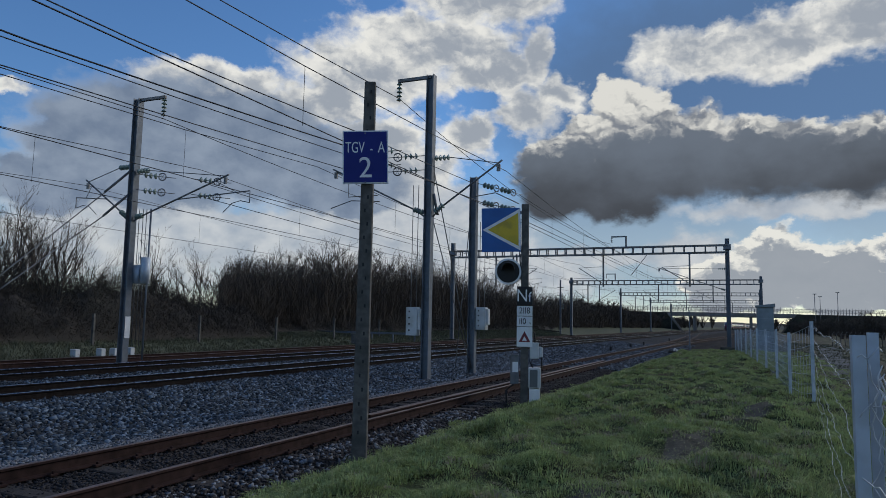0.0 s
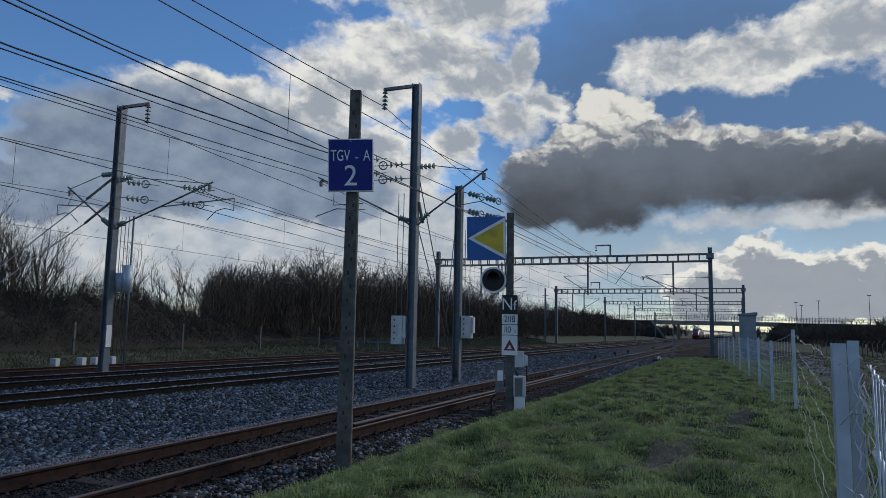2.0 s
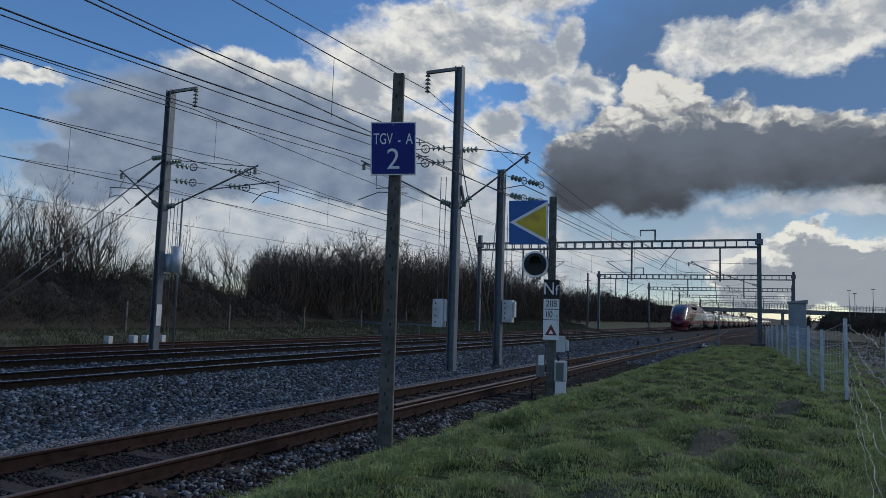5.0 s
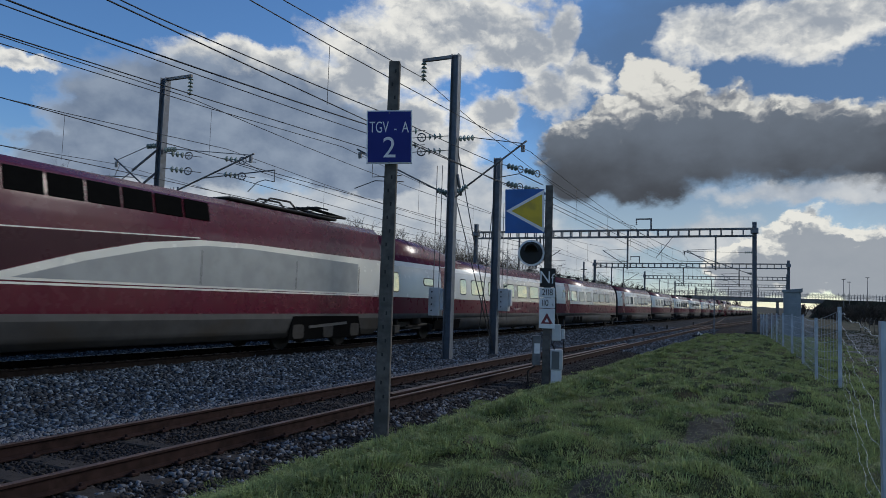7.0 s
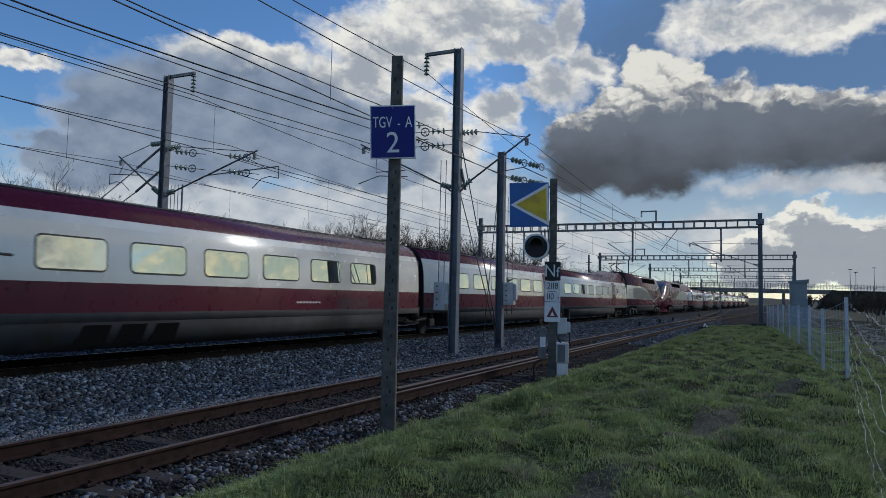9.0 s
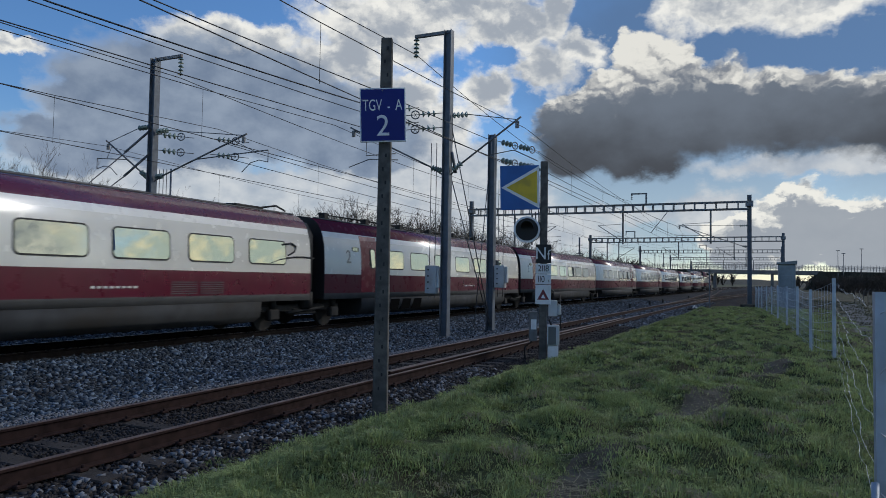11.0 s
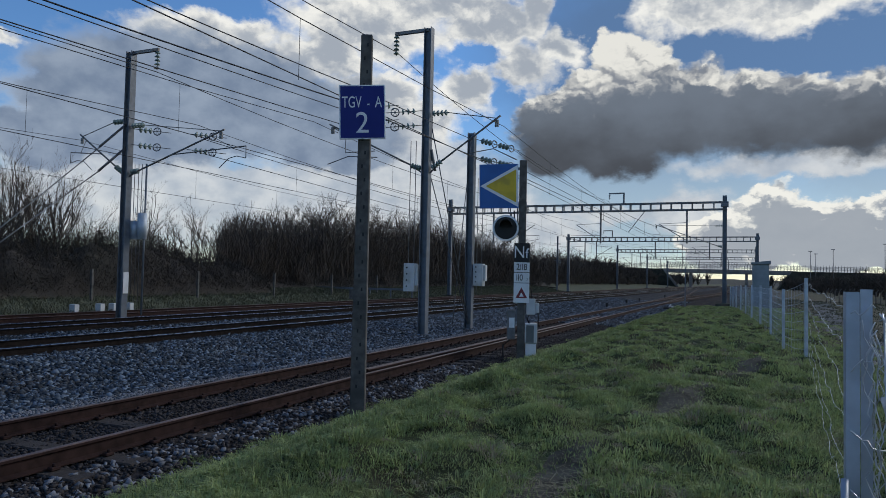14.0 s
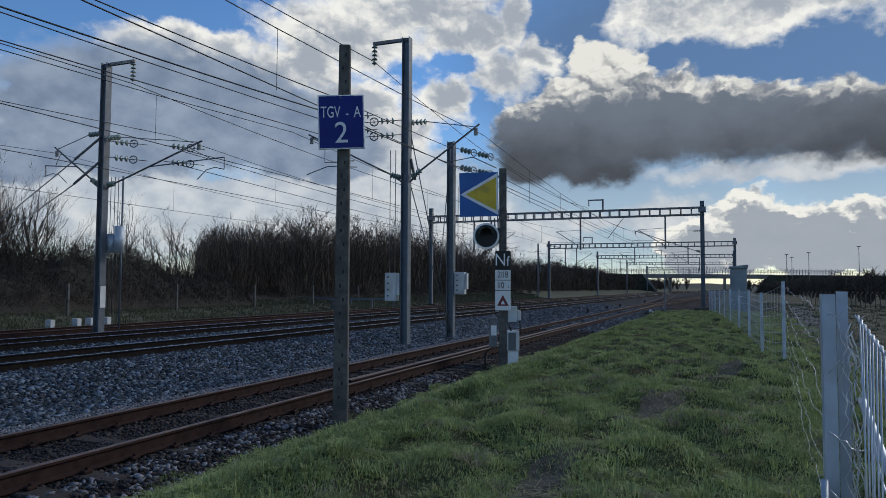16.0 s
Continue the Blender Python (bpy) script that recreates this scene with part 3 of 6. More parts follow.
def ease(s, a, b):
    k = min(1.0, max(0.0, (s - a) / (b - a)))
    return k * k * (3 - 2 * k)


def u_main(s):
    return 0.0


def u_second(s):
    return -4.25


def u_third(s):
    return -9.9


def u_siding(s):
    return 7.12 - 7.12 * ease(s, 50, 250)


def u_branch(s):
    return 7.12 + 3.6 * ease(s, 52, 150)


TRACKS = [("main_track", "main line track with dark rails and polished heads", u_main, 0.0, -60, 860, "rail_dark", "rail_head", "concrete"),
          ("second_track", "parallel main line track with dark rails", u_second, 0.0, -60, 860, "rail_dark", "rail_head", "concrete"),
          ("third_track", "rusty outer track beside the verge", u_third, -0.15, -60, 500, "rust", "rail_head_dull", "wood"),
          ("siding_track", "rusty siding track on brown ballast", u_siding, -0.13, -30, 250, "rust", "rail_head_dull", "wood"),
          ("branch_track", "diverging siding track leaving the turnout", u_branch, -0.13, 56, 420, "rust", "rail_head_dull", "wood")]
GAUGE = 1.507


def build_tracks():
    bm = bmesh.new()
    box(bm, -1.3, 1.3, -0.13, 0.13, -0.2, 0.0, 0.015)
    tmp = part("sleeper", bm, M["wood"])
    wood_mesh = tmp.data
    bpy.data.objects.remove(tmp)
    bm = bmesh.new()
    for a, b in ((-1.2, -0.36), (0.36, 1.2)):
        box(bm, a, b, -0.145, 0.145, -0.22, 0.0, 0.02)
    box(bm, -0.36, 0.36, -0.03, 0.03, -0.1, -0.04)
    tmp = part("sleeper", bm, M["concrete"])
    conc_mesh = tmp.data
    bpy.data.objects.remove(tmp)
    bm = bmesh.new()
    for sx in (-1, 1):
        box(bm, sx * 0.11 - 0.035, sx * 0.11 + 0.035, -0.05, 0.05, 0.0, 0.035, 0.008)
        tube(bm, [(sx * 0.115, 0, 0.03), (sx * 0.115, 0, 0.065)], 0.018, 6)
    tmp = part("rail_clip", bm, M["rust"])
    clip_mesh = tmp.data
    bpy.data.objects.remove(tmp)
    for name, label, uc, top, s0, s1, side, head, sl in TRACKS:
        tr = thing(name, label, "track", kind="structure")
        for sgn in (-1, 1):
            rail("rail", lambda s, k=sgn: uc(s) + k * GAUGE / 2, top, s0, s1, M[side], M[head], tr)
        if name == "branch_track":
            continue
        a, b = {"main_track": (4, 60), "second_track": (8, 60), "third_track": (12, 50), "siding_track": (-2, 110)}[name]
        s = a
        while s < b:
            ob = new("sleeper", wood_mesh if sl == "wood" else conc_mesh)
            ob.parent = tr
            ob.location = along(uc(s), s, top - 0.18 - random.uniform(0, 0.03))
            ob.rotation_euler = (0, 0, random.uniform(-0.02, 0.02))
            if name == "siding_track" and s < 40:
                for sgn in (-1, 1):
                    c = new("rail_clip", clip_mesh)
                    c.parent = tr
                    c.location = along(uc(s) + sgn * GAUGE / 2, s, top - 0.176)
            s += 0.6
        if name == "siding_track":
            # short guard rails laid between the running rails
            for du in (0.36, 0.43):
                rail("guard_rail", lambda s, d=du: uc(s) + d, top - 0.02, 11.2, 34, M["rust"], M["rail_head_dull"], tr, 1.5)


build_tracks()


# ---------------------------------------------------------------- masts and overhead line
def h_beam(bm, x, y, z0, z1, w=0.30, d=0.30, t=0.022, m=None):
    """A steel H-section upright: flanges face x."""
    q = d / 2
    extrude(bm, [(x - w / 2, y - q), (x - w / 2 + t, y - q), (x - w / 2 + t, y - t / 2), (x + w / 2 - t, y - t / 2), (x + w / 2 - t, y - q), (x + w / 2, y - q),
                 (x + w / 2, y + q), (x + w / 2 - t, y + q), (x + w / 2 - t, y + t / 2), (x - w / 2 + t, y + t / 2), (x - w / 2 + t, y + q), (x - w / 2, y + q)], "z", z0, z1)
    return bm


def discs(bm, a, b, n, r=0.10):
    """A string of glass discs from a to b."""
    a, b = Vector(a), Vector(b)
    d = (b - a) / n
    u = d.normalized()
    tube(bm, [a, b], 0.018, 5)
    for i in range(n):
        p = a + d * (i + 0.5)
        tube(bm, [p - u * 0.045, p - u * 0.01, p + u * 0.025, p + u * 0.03], [0.045, r * 0.95, r * 1.25, 0.03], 10)
    return bm


def wheel(bm, c, axis, r=0.16):
    """A spoked pulley."""
    c, axis = Vector(c), Vector(axis).normalized()
    a = axis.cross(Vector((0, 0, 1))).normalized()
    b = axis.cross(a)
    ring = [c + r * (math.cos(k * math.tau / 12) * a + math.sin(k * math.tau / 12) * b) for k in range(13)]
    tube(bm, ring, 0.022, 5)
    for k in range(0, 12, 2):
        tube(bm, [c, ring[k]], 0.008, 4)
    return bm


CONTACT, MESSENGER, FEEDER = 5.08, 6.55, 9.35


def top_bracket(mast, x, y, z, reach):
    """The arm at a mast's head with its hanging insulator."""
    bm = bmesh.new()
    box(bm, min(x, x + reach), max(x, x + reach), y - 0.05, y + 0.05, z - 0.10, z + 0.02, 0.01)
    part("bracket", bm, M["steel_dark"], mast)
    bm = bmesh.new()
    discs(bm, (x + reach * 0.96, y, z - 0.08), (x + reach * 0.96, y, z - 0.80), 5, 0.085)
    part("insulator", bm, M["glass_ins"], mast, "hanging glass insulator")


def cantilever(mast, x, y, reach, z_hinge=5.05, z_tip=7.1, reg=True, stay=7.1):
    """A slanted tube with stay, registration arm and steady arm; reach is signed along x."""
    g = 1 if reach > 0 else -1
    bm = bmesh.new()
    p0, p1 = Vector((x + 0.55 * g, y, z_hinge + 0.55 * (z_tip - z_hinge) / abs(reach))), Vector((x + reach, y, z_tip))
    tube(bm, [p0, p1 + (p1 - p0).normalized() * 0.15], 0.032, 6)
    tube(bm, [(x + 0.15 * g, y, z_hinge), p0], 0.03, 6)
    box(bm, x + reach - 0.06, x + reach + 0.06, y - 0.03, y + 0.03, z_tip - 0.28, z_tip - 0.05)
    if stay:
        tube(bm, [(x + 0.75 * g, y, stay), p1], 0.016, 5)
    part("cantilever_tube", bm, M["steel_dark"], mast)
    if stay:
        bm = bmesh.new()
        discs(bm, (x + 0.16 * g, y, stay), (x + 0.75 * g, y, stay), 4, 0.085)
        part("insulator", bm, M["glass_ins"], mast)
    bm = bmesh.new()
    discs(bm, (x + 0.2 * g, y, z_hinge + 0.15), p0, 4, 0.085)
    part("insulator", bm, M["glass_ins"], mast)
    if reg:
        k = p0.lerp(p1, 0.42)
        bm = bmesh.new()
        tip = Vector((x + reach * 1.25, y, k.z + 0.14))
        tube(bm, [k, tip], 0.022, 6)
        tube(bm, [tip, tip - Vector((0, 0, 0.42))], 0.016, 5)
        tube(bm, [tip - Vector((0, 0, 0.42)), tip - Vector((0.4 * g, 0, 0.33)), tip - Vector((0.75 * g, 0, 0.4)), tip - Vector((1.15 * g, 0, 0.72))], 0.016, 5)
        tube(bm, [p1.lerp(p0, 0.12), tip - Vector((0.55 * g, 0, 0.03))], 0.012, 5)
        part("registration_arm", bm, M["steel_dark"], mast)


def tensioner(mast, x, y, z, dx, dy):
    """Disc insulators with pulleys along an anchored wire."""
    d = Vector((dx, dy, -0.12)).normalized()
    p = Vector((x, y, z))
    bm = bmesh.new()
    discs(bm, p + d * 0.25, p + d * 0.8, 3, 0.095)
    part("insulator", bm, M["glass_ins"], mast)
    bm = bmesh.new()
    wheel(bm, p + d * 0.98, d.cross(Vector((0, 0, 1))), 0.14)
    tube(bm, [p, p + d * 1.5], 0.014, 5)
    part("pulley", bm, M["steel_dark"], mast)


def mast(u, s, z0, z1, label, w=0.27):
    p = along(u, s)
    e = thing("catenary_mast", label, "mast", "overhead line masts", pose(p.x, p.y, 0))
    bm = bmesh.new()
    h_beam(bm, 0, 0, z0, z1, w, w)
    part("column", bm, M["galv"], e)
    bm = bmesh.new()
    box(bm, -0.4, 0.4, -0.4, 0.4, z0 - 0.35, z0 + 0.06, 0.03)
    part("footing", bm, M["concrete"], e)
    return e


def weights(e, x, y, z0, z1, hx, round_stack=False):
    """A balance weight with its guide rods."""
    bm = bmesh.new()
    for dx in (-0.10, 0.10):
        tube(bm, [(x + dx, y, 0.9 if not round_stack else 0.4), (x + dx, y, hx)], 0.014, 5)
    part("guide_rod", bm, M["steel_dark"], e)
    bm = bmesh.new()
    if round_stack:
        n = 1
        for i in range(n):
            a = z0 + (z1 - z0) * i / n
            tube(bm, [(x, y, a), (x, y, a + (z1 - z0) / n * 0.985)], 0.17, 20)
        tube(bm, [(x, y, z1), (x, y, z1 + 0.5)], 0.012, 5)
    else:
        box(bm, x - 0.2, x + 0.2, y - 0.15, y + 0.15, z0, z1, 0.012)
        for i in range(4):
            zz = z0 + (z1 - z0) * (0.16 + 0.22 * i)
            box(bm, x - 0.10, x - 0.05, y - 0.162, y - 0.151, zz, zz + 0.05, mi=1)
        box(bm, x + 0.205, x + 0.30, y - 0.1, y + 0.1, z0 + 0.2, z1 - 0.05, 0.01)
    part("balance_weight", bm, [M["fence_galv"] if round_stack else M["off_white"], M["black"]], e, "pale balance weight stack")


def build_masts():
    e = mast(3.9, 21.5, -0.46, 10.1, "tall galvanised steel mast with bracket and two cantilevers")
    top_bracket(e, 0, 0, 10.08, -1.3)
    cantilever(e, 0, 0, -3.75, 5.1, 6.95, False, 0)
    cantilever(e, 0, 0, 2.5, 5.1, 6.8, False, 7.12)
    for pts in ([(-3.75, 0, 6.9), (-3.2, 0, 6.6), (-3.2, 0, 5.95), (-2.0, 0, 5.95)], [(-3.55, -0.6, 5.45), (-2.9, -0.3, 5.75), (-1.9, 0, 5.72)], [(1.6, 0, 6.15), (1.6, 0, 5.7), (2.4, 0, 5.8), (3.2, 0, 5.4)]):
        bm = bmesh.new()
        tube(bm, pts, 0.018, 5)
        part("steady_arm", bm, M["steel_dark"], e)
    for z in (7.25, 6.75):
        tensioner(e, -0.15, 0, z, -1.2, -0.55)
        tensioner(e, -0.9, -0.4, z + 0.15, -1.2, -0.55)
    weights(e, -0.45, -0.1, 1.05, 2.0, 6.2)
    bm = bmesh.new()
    for z0, z1, du in ((7.0, -0.2, 0.25), (5.2, -0.2, -0.1)):
        tube(bm, [(0.1, 0, z0), (0.35 + du * 0.1, 3.4, z1)], 0.02, 5)
    tube(bm, [(0.15, 0.05, 5.9), (0.2, 0.3, 5.2)], 0.05, 6)
    part("guy_wire", bm, M["steel_dark"], e)

    e = mast(4.2, 25.0, -0.46, 7.15, "shorter galvanised steel anchor mast with pulleys")
    for z in (6.9, 6.2):
        tensioner(e, 0.15, 0, z, 0.9, 1.6)
        tensioner(e, 0.6, 0.8, z - 0.05, 0.9, 1.6)
    weights(e, 0.35, 0.1, 1.25, 2.1, 5.4)
    bm = bmesh.new()
    tube(bm, [(-0.1, 0, 6.0), (-0.5, -0.4, -0.2)], 0.018, 5)
    part("guy_wire", bm, M["steel_dark"], e)

    e = mast(-7.5, 19.4, -0.3, 9.85, "tall galvanised mast with cantilevers over two tracks")
    top_bracket(e, 0, 0, 9.83, 1.35)
    cantilever(e, 0, 0, 4.4, 5.1, 6.55, True, 7.0)
    cantilever(e, 0, 0, -2.4, 5.1, 6.75, True, 7.2)
    for z in (7.0, 6.4):
        tensioner(e, 0.15, 0, z - 0.1, 1.2, 0.5)
        tensioner(e, 2.1, 0.8, z - 0.25, 1.2, 0.5)
    weights(e, 0.13, 0.35, 2.75, 3.45, 5.6, True)
    weights(e, 0.50, 0.35, 2.75, 3.75, 5.6, True)
    bm = bmesh.new()
    for z in (7.1, 6.2):
        tube(bm, [(-0.1, 0, z), (-0.55, -0.8, z - 1.0)], 0.05, 6)
        tube(bm, [(-0.5, -0.75, z - 0.95), (-3.4 + (7.1 - z) * 0.3, -6.0, -0.2)], 0.022, 5)
    part("guy_wire", bm, M["steel_dark"], e)
    bm = bmesh.new()
    box(bm, 0.162, 0.172, -0.12, 0.12, 0.7, 1.5)
    part("number_plate", bm, M["white"], e, "white plate with dark marks")
    bm = bmesh.new()
    tube(bm, [(0.62, 0.35, -0.1), (0.62, 0.35, 5.6)], 0.035, 8)
    part("guide_pole", bm, M["galv"], e)


build_masts()


def gantry(s, u0, u1, z_beam, label, depth=0.6, right_top=8.95, left_top=9.2, head=()):
    """A portal: two columns and a ladder beam over the tracks."""
    e = thing("gantry", label, "gantry", "portal gantries over the tracks", pose(line(s), s, 0))
    for u, zt in ((u0, left_top), (u1, right_top)):
        bm = bmesh.new()
        h_beam(bm, u, 0, -0.45, zt, 0.34, 0.34)
        box(bm, u - 0.3, u + 0.3, -0.3, 0.3, z_beam - 0.1, z_beam + 0.35, 0.02)
        part("column", bm, M["galv"], e)
        bm = bmesh.new()
        box(bm, u - 0.7, u + 0.7, -0.6, 0.6, -0.8, -0.1, 0.05)
        part("footing", bm, M["soil"], e)
    bm = bmesh.new()
    n = int((u1 - u0) / 0.85)
    for y in (-0.28, 0.28):
        for z in (z_beam - depth / 2, z_beam + depth / 2):
            box(bm, u0, u1, y - 0.05, y + 0.05, z - 0.06, z + 0.06)
        for i in range(1, n):
            u = u0 + (u1 - u0) * i / n
            box(bm, u - 0.05, u + 0.05, y - 0.04, y + 0.04, z_beam - depth / 2 + 0.06, z_beam + depth / 2 - 0.06)
    for i in range(1, n, 2):
        u = u0 + (u1 - u0) * i / n
        for z in (z_beam - depth / 2, z_beam + depth / 2):
            box(bm, u - 0.04, u + 0.04, -0.23, 0.23, z - 0.03, z + 0.03)
    part("beam", bm, M["steel_dark"], e)
    for u in head:
        bm = bmesh.new()
        box(bm, u - 0.07, u + 0.07, -0.07, 0.07, z_beam + depth / 2 + 0.06, z_beam + 1.3)
        box(bm, u - 1.3, u + 0.07, -0.05, 0.05, z_beam + 1.22, z_beam + 1.34)
        discs(bm, (u - 1.25, 0, z_beam + 1.22), (u - 1.25, 0, z_beam + 0.75), 3, 0.08)
        part("bracket", bm, M["steel_dark"], e)
    for u, reach in ((2.1, -2.2), (-6.3, 2.3), (9.4, -2.3), (-8.0, -2.0)):
        bm = bmesh.new()
        box(bm, u - 0.07, u + 0.07, -0.07, 0.07, 4.9, z_beam - depth / 2 - 0.06)
        tube(bm, [(u, 0, 5.15), (u + reach, 0, 6.6)], 0.035, 5)
        tube(bm, [(u, 0, 6.7), (u + reach, 0, 6.6)], 0.018, 5)
        tube(bm, [(u, 0, 5.6), (u + reach * 1.2, 0, 5.65), (u + reach * 1.2, 0, 5.3), (u + reach * 0.8, 0, 5.12)], 0.02, 5)
        part("dropper_post", bm, M["steel_dark"], e)
    return e


first_gantry = gantry(62.8, -12.45, 12.4, 8.08, "steel portal gantry with ladder beam across the tracks", head=(4.1,))
cantilever(first_gantry, 12.4, 0, -5.5, 4.5, 6.5, False, 6.4)
bm = bmesh.new()
tube(bm, [(5.95, -0.3, 7.7), (4.57, -0.3, 5.9)], 0.03, 5)
part("stay", bm, M["steel_dark"], first_gantry, "slanting stay below the beam")
lone = mast(-13.0, 107.3, -0.3, 8.4, "slender distant mast with insulators beside the woods", 0.22)
for z in (4.6, 5.9, 7.2):
    bm = bmesh.new()
    box(bm, -0.5, 0.5, -0.06, 0.06, z - 0.05, z + 0.05, 0.01)
    part("cross_arm", bm, M["steel_dark"], lone)
bm = bmesh.new()
discs(bm, (0.4, 0, 4.6), (0.4, 0, 3.8), 4, 0.1)
part("insulator", bm, M["glass_ins"], lone)
gantry(104.0, -10.5, 15.5, 7.7, "steel portal gantry with ladder beam", right_top=8.5, left_top=8.5, head=(-4.0,))
gantry(150.0, -11.0, 15.8, 8.0, "distant steel portal gantry", head=(2.0,))
gantry(200.0, -11.5, 16.0, 8.2, "distant steel portal gantry", head=(2.0,))
gantry(255.0, -12.0, 16.5, 8.4, "distant steel portal gantry")

SUPPORTS = [-90, -30, 20.5, 62.8, 104, 150, 200, 255, 310, 370]


def overhead(name, label, u_at, zc, zm, supports, r=0.011, droppers=True, gap=6.0):
    """Contact wire, sagging messenger and droppers over one track."""
    e = thing(name, label, "overhead line")
    bm = bmesh.new()
    zig = 1
    pc = []
    for s in supports:
        pc.append(along(u_at(s) + 0.2 * zig, s, zc))
        zig = -zig
    tube(bm, pc, r, 4)
    part("contact_wire", bm, M["wire"], e)
    bm, bd, run = bmesh.new(), bmesh.new(), []
    for a, b in zip(supports, supports[1:]):
        n = max(3, int((b - a) / gap))
        sag = min(0.95, 0.00030 * (b - a) ** 2)
        pts = []
        for i in range(n + 1):
            k = i / n
            s = a + (b - a) * k
            pts.append(along(u_at(s), s, zm - 4 * sag * k * (1 - k)))
        run += pts if not run else pts[1:]
        for i in range(1, n):
            if droppers:
                q = pts[i]
                tube(bd, [q, (q.x, q.y, zc)], 0.006, 4)
    tube(bm, run, r, 4)
    part("messenger_wire", bm, M["wire"], e)
    if droppers:
        tagged(part("dropper", bd, M["wire"], e), kind="stuff")
    else:
        bd.free()


def single_wire(name, label, pts, r=0.014, sag=0.8, n=12):
    bm = bmesh.new()
    run = [Vector(pts[0])]
    for a, b in zip(pts, pts[1:]):
        a, b = Vector(a), Vector(b)
        run += [a.lerp(b, i / n) - Vector((0, 0, 4 * sag * (i / n) * (1 - i / n))) for i in range(1, n + 1)]
    tube(bm, run, r, 4)
    return tagged(part(name, bm, M["wire"]), label, "overhead line")


overhead("main_overhead_line", "overhead wires above the near main track", u_main, 5.25, 6.9, SUPPORTS)
overhead("second_overhead_line", "overhead wires above the second main track", u_second, 5.17, 6.85, [-90, -32, 19.4, 62.8, 104, 150, 200, 255, 310, 370])
overhead("siding_overhead_line", "overhead wires above the siding", lambda s: u_siding(s) - 0.45, 4.94, 6.5, [-70, -24.2, 21.5, 62.8, 104, 150], gap=5.7)
overhead("third_overhead_line", "thin overhead wires above the rusty outer track", u_third, 5.0, 6.6, [-90, -32, 19.4, 62.8, 104, 150], 0.009)
single_wire("feeder_wire", "high feeder wire on hanging insulators", [along(2.65, s, z) for s, z in ((-90, 9.4), (-38, 9.4), (21.5, 9.4), (62.8, 8.75), (104, 8.4), (150, 8.7), (200, 8.8), (255, 9), (310, 9))], 0.016, 0.9)
single_wire("feeder_wire", "high feeder wire on hanging insulators", [along(-6.2, s, z) for s, z in ((-90, 8.95), (-38, 8.95), (19.4, 8.95), (62.8, 8.95), (104, 8.4), (150, 8.7), (200, 8.8), (255, 9))], 0.016, 0.55)
ANCHORS = [("contact wire crossing from the main track to the siding", [along(3.6, -24, 5.1), along(5.3, 6, 5.08), along(6.35, 12, 5.08), along(6.75, 21.5, 5.1), along(7.0, 62, 5.2)], 0.02),
           ("messenger wire anchored on the shorter mast", [along(2.6, -24, 6.9), along(4.35, 8.3, 6.2), along(4.9, 14.8, 6.25), along(4.3, 24.8, 6.85)], 0.02),
           ("slanting wire anchored on the tall mast", [along(1.9, 20.8, 7.0), along(-0.4, -30, 6.9)], 0.5),
           ("slanting wire anchored on the tall mast", [along(1.9, 20.8, 6.5), along(-0.2, -30, 5.3)], 0.2),
           ("slanting wire anchored on the shorter mast", [along(5.4, 27, 6.75), along(7.0, 62, 6.3)], 0.3),
           ("slanting wire anchored on the shorter mast", [along(5.4, 27, 6.1), along(7.0, 62, 5.4)], 0.1),
           ("slanting wire anchored on the verge mast", [along(-5.0, 20.6, 6.6), along(-4.5, 62, 6.3)], 0.3),
           ("slanting wire anchored on the verge mast", [along(-5.0, 20.6, 6.05), along(-4.3, 62, 5.2)], 0.1)]
for label, pts, sag in ANCHORS:
    single_wire("anchor_wire", label, pts, 0.013, sag)


# ---------------------------------------------------------------- sign post and signal
def build_sign():
    p = along(8.92, 8.5)
    e = thing("sign_post", "dark perforated concrete post carrying a blue enamel sign", "sign", m=pose(p.x, p.y, 0, 0, 0, 24))
    bm = bmesh.new()
    box(bm, -0.105, 0.105, -0.075, 0.075, -0.75, 4.93, 0.012)
    for v in bm.verts:
        if v.co.z > 4.8:
            v.co.x *= 0.75
    for i in range(26):
        z = 0.0 + i * 0.19
        box(bm, -0.012 + 0.02 * ((i % 2) * 2 - 1), 0.012 + 0.02 * ((i % 2) * 2 - 1), -0.082, -0.074, z, z + 0.05, mi=1)
    part("post", bm, [M["post"], M["black"]], e)
    bm = bmesh.new()
    box(bm, -0.32, 0.32, -0.125, -0.10, 3.48, 4.24, 0.004)
    b = part("sign_board", bm, M["white"], e, "blue sign with white border and white letters")
    b.matrix_basis = pose(-0.03, 0, 3.815, 0, -2.0, 0) @ pose(0, 0, -3.86)
    bm = bmesh.new()
    box(bm, -0.302, 0.302, -0.129, -0.1255, 3.498, 4.222)
    part("sign_face", bm, M["blue"], b)
    for txt, x, z, size, sx in (("TGV", -0.145, 3.99, 0.225, 0.62), ("-", 0.085, 3.98, 0.2, 0.7), ("A", 0.225, 3.99, 0.225, 0.66), ("2", 0.0, 3.695, 0.42, 0.95)):
        me = text_mesh(txt, size, M["white"], 0.002)
        me.transform(Matrix.Diagonal((sx, 1, 1, 1)))
        o = new("letter", me)
        o.parent, o.location = b, (x, -0.1305, z)
    for z in (3.5, 4.2):
        bm = bmesh.new()
        tube(bm, [(0, -0.127, z), (0, -0.134, z)], 0.012, 8)
        part("bolt", bm, M["galv"], b)


